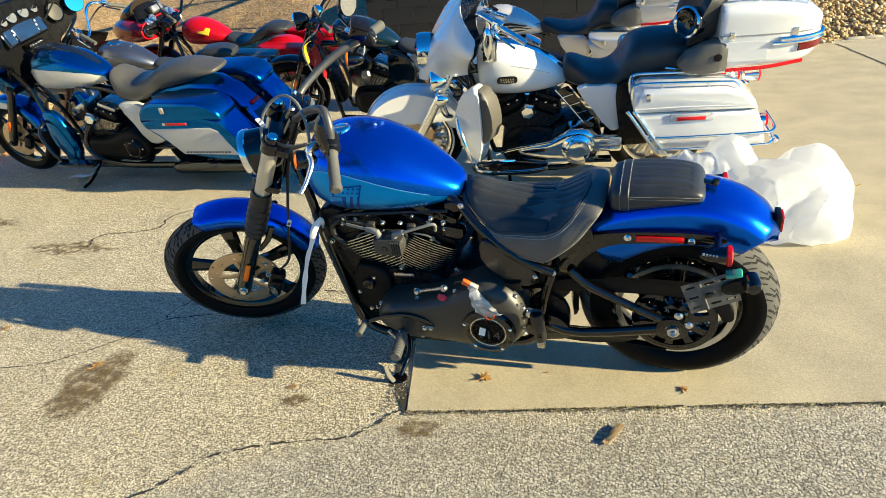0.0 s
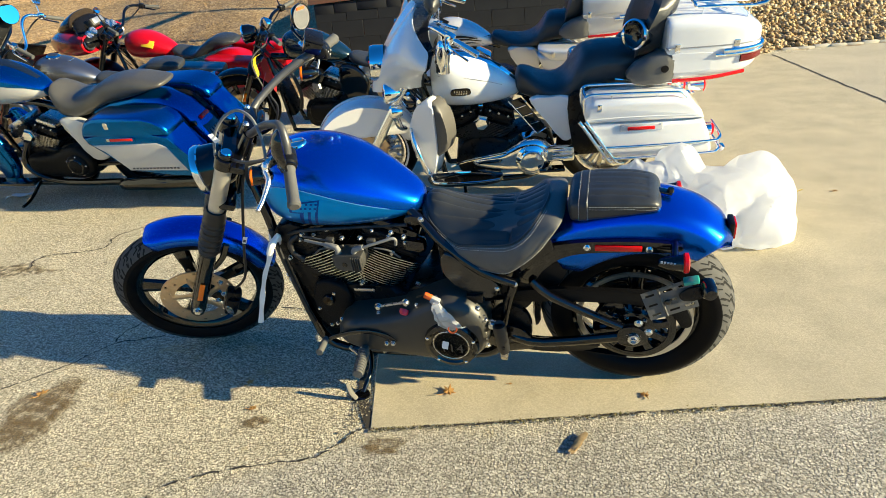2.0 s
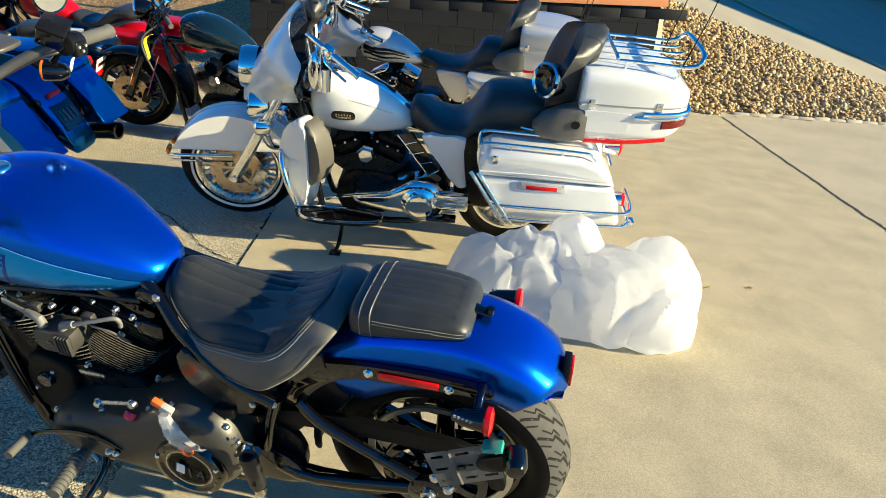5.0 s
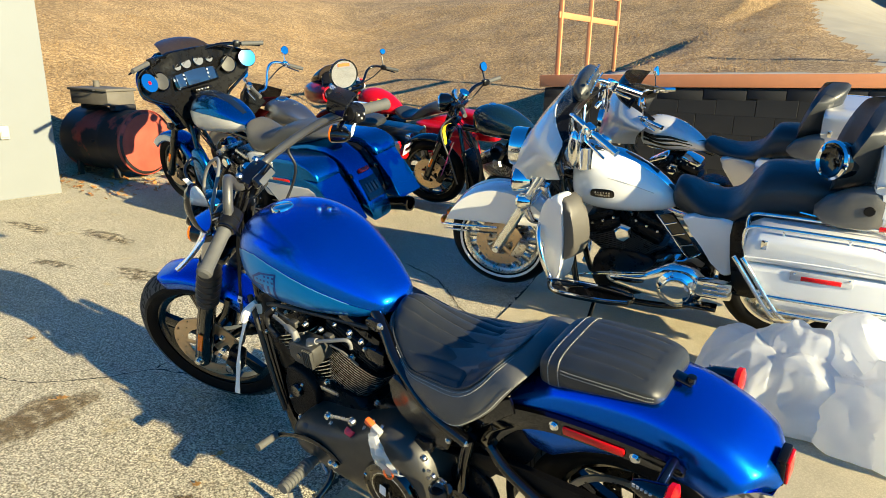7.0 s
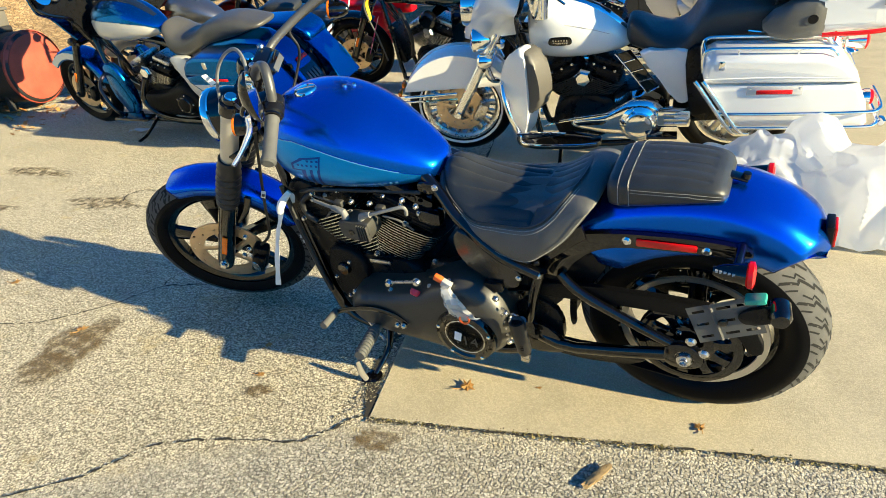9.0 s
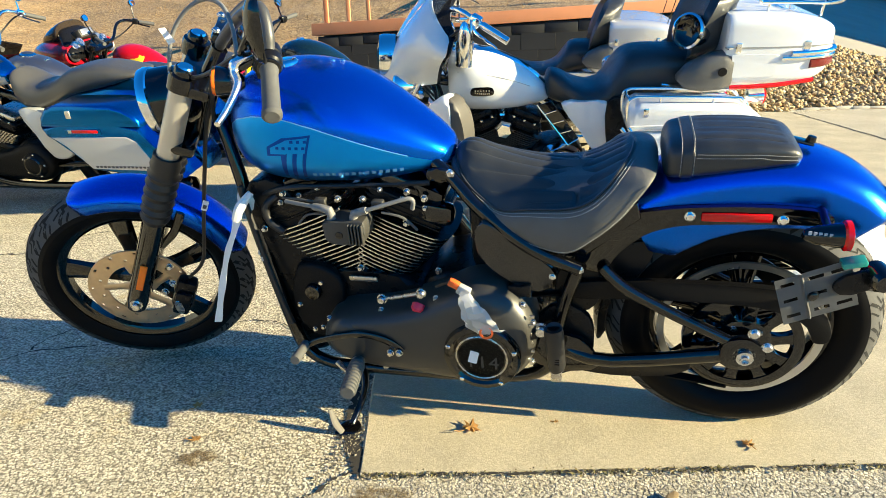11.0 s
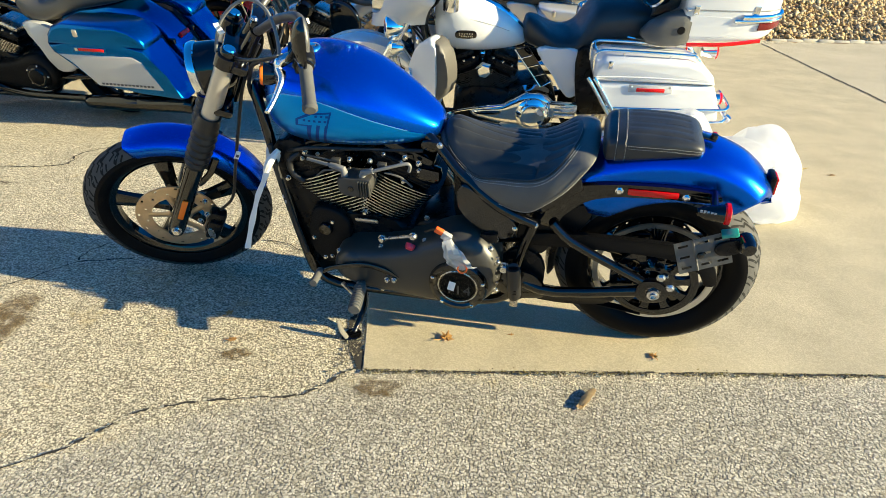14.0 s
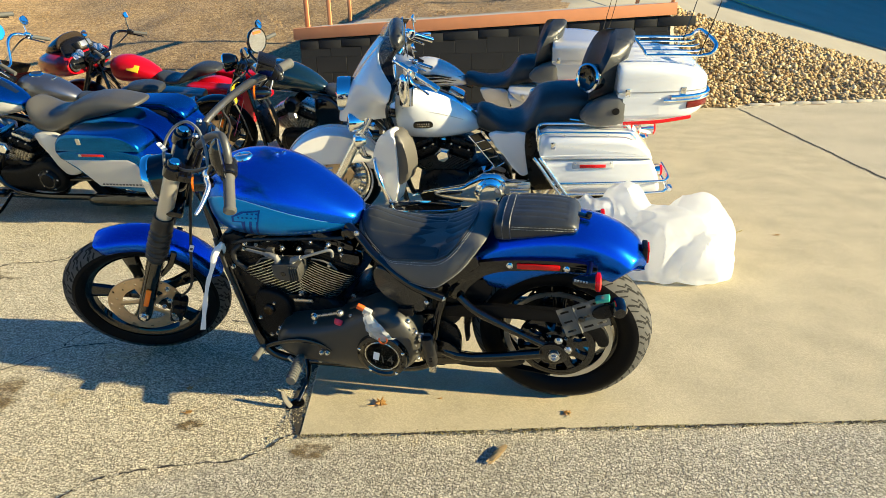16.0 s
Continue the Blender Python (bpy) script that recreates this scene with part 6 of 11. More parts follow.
    for x in (-0.181, -0.155):
        w, lo, hi = [float(np.interp(x, px, [q[i] for q in pil])) for i in (1, 2, 3)]
        stitches(P, pad, [v for v in oval(x, w + 0.003, lo - 0.003, hi + 0.003, 90, 3.6) if v.z > lo + 0.015], 1)
    P("pad_tab", boxed((0.062, 0.0, 0.797), (0.07, 0.03, 0.007), 0.003, Matrix.Rotation(radians(14), 3, 'Y')), M_GLOSS)
    P("tab_knob", turned([(0, 0.014), (0.009, 0.012), (0.011, 0.0)], (0.09, 0, 0.793), (0.2, 0, 1), 14), M_GLOSS)

    # rear fender
    top = catmull([(-0.30, 0, 0.69), (-0.24, 0, 0.722), (-0.16, 0, 0.755), (-0.06, 0, 0.777), (0.03, 0, 0.784), (0.11, 0, 0.774), (0.19, 0, 0.742), (0.245, 0, 0.702), (0.272, 0, 0.673), (0.287, 0, 0.645)], 5)
    n = len(top)
    bm = bmesh.new()
    rings = []
    for i, p in enumerate(top):
        f = i / (n - 1)
        t = (top[min(n - 1, i + 1)] - top[max(0, i - 1)]).normalized()
        nr = Vector((-t.z, 0, t.x))
        if nr.z < 0 and f < 0.5:
            nr = -nr
        w = 0.118 - 0.05 * sstep(0.78, 1.0, f)
        # skirt reaches down to an arch over the tyre
        skirt = float(np.interp(f, [0, 0.08, 0.2, 0.33, 0.5, 0.65, 0.8, 0.92, 1.0], [0.14, 0.175, 0.165, 0.15, 0.142, 0.13, 0.11, 0.07, 0.02]))
        sect = [(-w * 0.985, -skirt), (-w * 1.01, -skirt * 0.65), (-w, -skirt * 0.38), (-w * 0.95, -0.035), (-w * 0.82, -0.016), (-w * 0.6, -0.006), (-w * 0.3, -0.001), (0, 0)]
        sect = sect + [(-y, z) for y, z in reversed(sect[:-1])]
        inner = [(y * 0.965, z - 0.004) for y, z in reversed(sect)]
        rings.append([p + nr * z + Vector((0, y, 0)) for y, z in sect + inner])
    ring_faces(bm, rings)
    P("rear_fender", bm, M_BLUE, label="glossy deep blue bobbed rear fender", sharp=60)
    for s in (-1, 1):
        so = smooth_outline([(-0.42, 0.545), (-0.38, 0.61), (-0.31, 0.658), (-0.22, 0.68), (-0.13, 0.691), (0.0, 0.696), (0.10, 0.69), (0.125, 0.68), (0.12, 0.66), (0.0, 0.656), (-0.10, 0.651), (-0.18, 0.642), (-0.245, 0.617), (-0.30, 0.565), (-0.34, 0.51)], 4)
        P("fender_strut", slab(so, s * 0.121, s * 0.136, 0.005), M_GLOSS, label="gloss black fender strut")
        rf = P("side_reflector", boxed((-0.060, s * 0.1385, 0.671), (0.142, 0.008, 0.02), 0.0038, Matrix.Rotation(radians(-1), 3, 'Y')), M_RED, label="long red side reflector")
        [P("strut_bolt", bolts([q], 0.0095, 0.006, (0, s, 0)), M_CHROME) for q in ([(-0.154, s * 0.137, 0.669), (0.032, s * 0.137, 0.668)])]
        # rear signal and light
        sc = Vector((0.122, s * 0.205, 0.674))
        sg = P("turn_signal", turned([(0.0, -0.07), (0.01, -0.066), (0.019, -0.045), (0.024, -0.01), (0.026, 0.005)], sc, (1, 0, 0.03), 24), M_GLOSS, label="black bullet rear turn signal")
        P("signal_lens", turned([(0.026, 0.003), (0.031, 0.007), (0.031, 0.017), (0.02, 0.021), (0, 0.022)], sc, (1, 0, 0.03), 24), M_RED, sg, "red signal lens")
        P("signal_stem", tube([sc + Vector((-0.02, 0, 0)), (0.105, s * 0.12, 0.685)], 0.011, 10, 1), M_GLOSS, sg)
        bm = bmesh.new()
        for i in range(5):
            box(bm, sc + Vector((-0.058 + 0.009 * i, s * 0.019 - s * 0.004 * (4 - i) * 0.4, 0.009)), (0.006, 0.003, 0.007), 0, None)
        P("lens_mark", bm, M_DIALGREY, sg)
    P("tail_reflector", boxed((0.276, 0, 0.664), (0.018, 0.058, 0.064), 0.004), M_SATIN)
    P("tail_lens", boxed((0.2875, 0, 0.664), (0.007, 0.048, 0.054), 0.002), M_RED, label="red rear reflector")

    # side mounted plate bracket
    pb = pose(0.102, -0.235, 0.558, 0, 0, 0) @ pose(0, 0, 0, 0, 0, 10) @ pose(0, 0, 0, 0, -19, 0)
    gx = [-0.082, -0.072, -0.045, -0.034, -0.030, -0.026, -0.018, 0.012, 0.026, 0.056, 0.066]
    gz = [-0.058, -0.044, -0.036, -0.004, 0.004, 0.036, 0.044, 0.058]
    bm = bmesh.new()
    g = [[bm.verts.new((x, -0.004 if -0.033 < x < -0.027 else 0, z)) for z in gz] for x in gx]
    for i in range(len(gx) - 1):
        for j in range(len(gz) - 1):
            if j in (1, 3, 5) and i in (1, 6, 8):
                continue
            bm.faces.new((g[i][j], g[i + 1][j], g[i + 1][j + 1], g[i][j + 1]))
    bmesh.ops.solidify(bm, geom=list(bm.faces), thickness=0.0025)
    br = P("plate_bracket", bm, M_PLATEGREY, label="dark grey slotted licence plate bracket", m=pb, sharp=25)
    P("bracket_pad", slab(smooth_outline([(0.02, 0.01), (0.035, 0.026), (0.07, 0.028), (0.1, 0.022), (0.1, -0.016), (0.06, -0.02), (0.03, -0.012)], 3), -0.012, -0.004, 0.003), M_SATIN, br, m=pb)
    P("bracket_screw", bolts([(-0.016, -0.003, -0.004)], 0.009, 0.004), M_GLOSS, br, m=pb)
    P("bracket_lamp", turned([(0, 0.055), (0.018, 0.052), (0.025, 0.04), (0.026, 0.0), (0.02, -0.004)], (0.105, 0.012, 0.005), (0, -1, 0), 18), M_GLOSS, br, m=pb)
    P("bracket_arm", tube([(0.085, -0.215, 0.515), (0.085, -0.19, 0.49), (0.09, -0.16, 0.475), (0.09, -0.135, 0.47)], [0.013, 0.014, 0.015, 0.015], 10, 4, 0.6, (0, 1, 0)), M_GLOSS)
    P("green_tape", boxed((0.15, -0.228, 0.628), (0.045, 0.03, 0.014), 0.004, Matrix.Rotation(radians(-15), 3, 'Y')), M_GREEN, label="strip of green tape on the signal mount")

    # swingarm, shock side and belt
    for s in (-1, 1):
        P("swingarm_lower", tube([(-0.41, s * 0.15, 0.285), (-0.3, s * 0.16, 0.27), (0.0, s * 0.148, 0.32)], [0.021, 0.018, 0.021], 14, 3, 0.8, (0, 1, 0)), M_GLOSS)
        P("swingarm_upper", tube([(-0.335, s * 0.14, 0.53), (-0.27, s * 0.15, 0.475), (-0.1, s * 0.152, 0.385), (0.0, s * 0.15, 0.335)], 0.0145, 14), M_GLOSS)
        P("axle_plate", slab(smooth_outline([(-0.05, 0.355), (0.0, 0.372), (0.04, 0.345), (0.042, 0.305), (0.0, 0.282), (-0.05, 0.295)], 3), s * 0.145, s * 0.168, 0.005), M_GLOSS)
        P("axle_nut", turned([(0, 0.012), (0.007, 0.012), (0.008, 0.02), (0.011, 0.02), (0.012, 0.012), (0.019, 0.011), (0.020, 0.0), (0.025, 0.0), (0.025, -0.004)], (-0.002, s * 0.168, 0.325), (0, s, 0), 18), M_ZINC)
    many(P, "axle_adjuster", ([(0.045, -0.165, 0.352), (0.012, -0.165, 0.388)], 0.0115, 0.007), M_ZINC)
    # belt sprocket
    sp = P("belt_sprocket", turned([(0.113, -0.12), (0.13, -0.122), (0.136, -0.12), (0.137, -0.095), (0.113, -0.095)], (0, 0, 0.325), (0, 1, 0), 60, True), M_GLOSS, label="gloss black belt sprocket")
    P("sprocket_hub", turned([(0.0, -0.121), (0.06, -0.121), (0.068, -0.116), (0.068, -0.095), (0.0, -0.095)], (0, 0, 0.325), (0, 1, 0), 40), M_GLOSS, sp)
    P("rim_ring", turned([(0.176, -0.064), (0.194, -0.068), (0.194, -0.06), (0.176, -0.058)], (0, 0, 0.325), (0, 1, 0), 72, True), M_SILVER, label="bright machined ring of the rear rim")
    for k in range(10):
        a = 2 * math.pi * k / 10 + 0.2
        P("sprocket_spoke", slab(smooth_outline([(0.06, -0.017), (0.09, -0.009), (0.117, -0.018), (0.117, 0.018), (0.09, 0.009), (0.06, 0.017)], 3), -0.118, -0.1, 0.003), M_GLOSS, sp, m=Matrix.Translation((0, 0, 0.325)) @ Matrix.Rotation(-a, 4, 'Y'))
        if k % 2:
            P("sprocket_bolt", bolts([(0.05 * math.cos(a), -0.121, 0.325 + 0.05 * math.sin(a))], 0.007, 0.006), M_ZINC, sp)
    P("belt", tube([(-0.5, -0.125, 0.43), (-0.3, -0.118, 0.455), (-0.02, -0.112, 0.462)], 0.014, 6, 4, 0.3, (0, 0, 1)), M_RUBBER)
    P("belt_run", tube([(-0.52, -0.112, 0.25), (-0.3, -0.112, 0.222), (-0.02, -0.112, 0.19)], 0.015, 6, 3, 0.3, (0, 0, 1)), M_RUBBER)
    P("pivot_plate", slab(smooth_outline([(-0.50, 0.20), (-0.50, 0.34), (-0.43, 0.41), (-0.36, 0.375), (-0.345, 0.30), (-0.36, 0.225), (-0.42, 0.19)], 3), -0.13, -0.105, 0.006), M_SATIN, label="black swingarm pivot plate")
    P("frame_gusset", slab(smooth_outline([(-0.44, 0.40), (-0.43, 0.52), (-0.36, 0.53), (-0.33, 0.46), (-0.36, 0.39)], 3), -0.12, -0.1, 0.005), M_SATIN)
    P("belt_guard", slab(smooth_outline([(-0.40, 0.475), (-0.30, 0.49), (-0.1, 0.497), (0.06, 0.492), (0.13, 0.465), (0.172, 0.41), (0.178, 0.36), (0.145, 0.355), (0.128, 0.40), (0.06, 0.437), (-0.1, 0.447), (-0.3, 0.44), (-0.40, 0.432)], 3), -0.137, -0.118, 0.004), M_WRINKLE, label="black belt guard")
    P("lower_guard", slab(smooth_outline([(-0.42, 0.262), (-0.3, 0.258), (-0.15, 0.268), (-0.11, 0.25), (-0.17, 0.222), (-0.3, 0.208), (-0.42, 0.225)], 3), -0.14, -0.115, 0.004), M_SATIN)
    P("inner_fender", fender(0.352, (0, 0, 0.325), 66, 190, 0.085, 0.03, 20), M_SATIN)
    P("fender_plate", slab(smooth_outline([(-0.33, 0.55), (-0.22, 0.58), (-0.24, 0.50), (-0.3, 0.44), (-0.36, 0.46)], 3), -0.1, -0.085, 0.004), M_SATIN)
    # side cover
    P("side_cover", slab(smooth_outline([(-0.632, 0.59), (-0.624, 0.63), (-0.602, 0.648), (-0.545, 0.603), (-0.475, 0.553), (-0.44, 0.515), (-0.458, 0.472), (-0.495, 0.462), (-0.545, 0.488), (-0.60, 0.53)], 4), -0.165, -0.11, 0.007, seg=3), M_COVER, label="satin black side cover", sharp=60)
    P("cover_screw", bolts([(-0.447, -0.166, 0.51)], 0.007, 0.004), M_ZINC)
    P("oil_box", boxed((-0.56, 0.0, 0.57), (0.2, 0.2, 0.2), 0.03), M_SATIN)
    P("clutter_bracket", boxed((-0.525, -0.17, 0.47), (0.055, 0.02, 0.03), 0.004), M_SATIN)

    # foot controls and stand
    for s in (-1, 1):
        fold = 0.0
        pg = tube([(-0.945, s * 0.225, 0.255), (-0.94, s * 0.26, 0.262), (-0.925, s * 0.375, 0.268)], [0.012, 0.018, 0.0175], 16, 1)
        peg = P("rider_peg", pg, M_GRIP, label="ribbed rubber rider footpeg")
        for i in range(9):
            a = Vector((-0.94 + 0.015 * i / 9, s * (0.262 + 0.0125 * i), 0.263 + 0.0005 * i))
            P("peg_rib", turned([(0.0178, -0.003), (0.0212, -0.001), (0.0212, 0.002), (0.0178, 0.0035)], a, (0.12, s, 0.05), 16), M_GRIP, peg)
        P("peg_joint", boxed((-0.948, s * 0.225, 0.253), (0.03, 0.035, 0.028), 0.006), M_STEEL, label="metal peg joint")
        peg2 = P("passenger_peg", tube([(-0.425, s * 0.232, 0.292), (-0.428, s * 0.234, 0.30), (-0.436, s * 0.238, 0.40), (-0.437, s * 0.238, 0.412)], [0.017, 0.021, 0.0235, 0.02], 18, 2, 0.85, (0, 1, 0)), M_BOOT, label="folded rubber passenger footpeg")
        P("peg_cap", turned([(0, 0.004), (0.014, 0.003), (0.0175, -0.002)], (-0.437, s * 0.238, 0.413), (-0.08, 0, 1), 18), M_RUBBER, peg2)
        for i in range(3):
            P("peg_mark", boxed((-0.427, s * 0.252, 0.318 + 0.007 * i), (0.012, 0.004, 0.003), 0.001), M_RUBBER, peg2)
        P("peg_clevis", boxed((-0.43, s * 0.228, 0.268), (0.026, 0.024, 0.035), 0.005), M_STEEL)
        P("peg_mount", tube([(-0.47, s * 0.165, 0.345), (-0.44, s * 0.2, 0.38)], 0.014, 10, 1), M_GLOSS)
        P("mount_nut", bolts([(-0.472, s * 0.182, 0.365)], 0.016, 0.016, (0, s, 0)), M_ZINC)
    P("shift_lever", tube([(-0.82, -0.235, 0.30), (-0.86, -0.24, 0.335), (-0.93, -0.245, 0.35), (-1.03, -0.25, 0.328), (-1.075, -0.26, 0.31)], [0.012, 0.011, 0.01, 0.009, 0.008], 10, 5, 0.6, (0, 1, 0)), M_GLOSS)
    sp = P("shift_peg", tube([(-1.078, -0.255, 0.312), (-1.072, -0.335, 0.322)], 0.0125, 14, 1), M_GRIP, label="rubber shift peg")
    many(P, "lever_bolt", ([(-0.825, -0.248, 0.305), (-0.85, -0.245, 0.3)], 0.008, 0.008), M_ZINC)
    P("stand_leg", tube([(-0.985, -0.135, 0.15), (-0.965, -0.19, 0.11), (-0.975, -0.285, 0.07)], [0.014, 0.011, 0.009], 12, 4), M_GLOSS, label="black side stand leg")
    P("stand_foot", slab(smooth_outline([(-1.008, -0.336), (-0.958, -0.328), (-0.945, -0.302), (-0.962, -0.276), (-0.998, -0.286)], 3), 0.057, 0.067, 0.003, "xy"), M_GLOSS, m=pose(0, 0.005, 0.0, -1.5))
    P("stand_tang", tube([(-0.988, -0.32, 0.072), (-1.008, -0.315, 0.1), (-1.022, -0.30, 0.132)], [0.010, 0.012, 0.008], 10, 3, 0.5), M_OLDGREY, label="grey kick-out tang")
    P("stand_spring", tube([(-1.06, -0.14, 0.16), (-0.99, -0.17, 0.12)], 0.009, 8, 1), M_STEEL)
    # connector and bag of parts hung on the primary
    P("connector", boxed((-0.675, -0.215, 0.505), (0.028, 0.016, 0.018), 0.003, Matrix.Rotation(radians(28), 3, 'Y')), M_ORANGE, label="orange wiring connector")
    P("connector_body", boxed((-0.652, -0.216, 0.488), (0.032, 0.018, 0.024), 0.003, Matrix.Rotation(radians(28), 3, 'Y')), M_DIALGREY)
    P("connector_wire", tube([(-0.675, -0.2, 0.5), (-0.70, -0.19, 0.49), (-0.73, -0.18, 0.47)], 0.004, 6), M_BOOT)
    bm = bmesh.new()
    rng = random.Random(21)
    rings = []
    for i in range(9):
        f = i / 8
        w = 0.013 + 0.034 * f ** 0.8
        c = Vector((-0.645 + 0.045 * f, -0.236 - 0.012 * math.sin(f * 3), 0.492 - 0.10 * f))
        rings.append([c + Vector((w * math.cos(a) * rng.uniform(0.8, 1.15), 0.012 * math.sin(a) * rng.uniform(0.6, 1.3), 0.006 * rng.uniform(-1, 1))) for a in (2 * math.pi * k / 10 for k in range(10))])
    ring_faces(bm, rings)
    pbag = P("parts_bag", bm, M_BAG, label="small crumpled clear plastic bag of parts", sharp=15)
    P("bag_ring", turned([(0.012, -0.002), (0.017, -0.002), (0.017, 0.002), (0.012, 0.002)], (-0.595, -0.252, 0.395), (0.1, -1, 0.1), 18, True), M_ORANGE, pbag, "orange ring in the bag")
    return bike


M_BAG = glass("clear_poly_bag", (0.76, 0.76, 0.75), 0.6, 0.18)


def stitches(P, parent, line, every=1, thread=None):
    """A row of thread dashes along a line, in one mesh."""
    bm = bmesh.new()
    line = [Vector(p) for p in line]
    for i in range(0, len(line) - 1, every):
        a, b = line[i], line[i + 1]
        d = b - a
        if d.length > 1e-5:
            sweep(bm, [a + d * 0.12, a + d * 0.66], 0.0008, 5, 1)
    P("stitching", bm, thread or M_THREAD, parent)


def on_body(st, p, sq, off=0.0015):
    """Pushes p out to the side of a lofted body at its height."""
    xs = [q[0] for q in st]
    w, lo, hi = [float(np.interp(p.x, xs, [q[i] for q in st])) for i in (1, 2, 3)]
    cz, h = (lo + hi) / 2, (hi - lo) / 2
    d = Vector((abs(p.y) / w, 0, (p.z - cz) / h))
    r = (abs(d.x) ** sq + abs(d.z) ** sq) ** (1 / sq)
    k = 1 / max(r, 1e-4)
    return Vector((p.x, math.copysign(abs(p.y) * k + off, p.y if p.y else 1) if p.y else 0.0, cz + (p.z - cz) * k + (off if p.z > cz else 0)))


build_blue_cruiser()


# ---- the other motorcycles ----
def shell(grid, t=0.008):
    """A sheet through a grid of points, given a thickness."""
    bm = bmesh.new()
    vs = [[bm.verts.new(p) for p in row] for row in grid]
    for a, b in zip(vs, vs[1:]):
        for i in range(len(a) - 1):
            bm.faces.new((a[i], a[i + 1], b[i + 1], b[i]))
    bmesh.ops.recalc_face_normals(bm, faces=bm.faces)
    bmesh.ops.solidify(bm, geom=list(bm.faces), thickness=t)
    return bm


def bag_body(x0, x1, y_in, y_out, z0, z1, taper=0.08, drop=0.05, k=28, sq=5.0):
    """A hard saddlebag: stations along x, narrower and lower at the front."""
    bm = bmesh.new()
    rings = []
    for f, e in ((0.0, 0.86), (0.03, 0.96), (0.12, 1.0), (0.5, 1.0), (0.85, 0.98), (0.96, 0.93), (1.0, 0.8)):
        x = x0 + (x1 - x0) * f
        cy, hw = (y_in + y_out) / 2, abs(y_out - y_in) / 2 * e
        lo, hi = z0 + drop * (1 - f) * 0 + 0.02 * (1 - e), z1 - drop * f - 0.03 * (1 - e)
        zc, h = (lo + hi) / 2, (hi - lo) / 2 * (0.6 + 0.4 * e)
        ring = []
        for i in range(k):
            a = 2 * math.pi * i / k
            c, s = math.cos(a), math.sin(a)
            y = hw * math.copysign(abs(c) ** (2 / sq), c)
            z = h * math.copysign(abs(s) ** (2 / sq), s)
            tp = 1 - taper * (0.5 - 0.5 * z / h)
            ring.append(Vector((x + 0.10 * (0.5 - 0.5 * z / h) * (1 - f) * 1.1, cy + y * tp, zc + z)))
        rings.append(ring)
    ring_faces(bm, rings)
    return bm


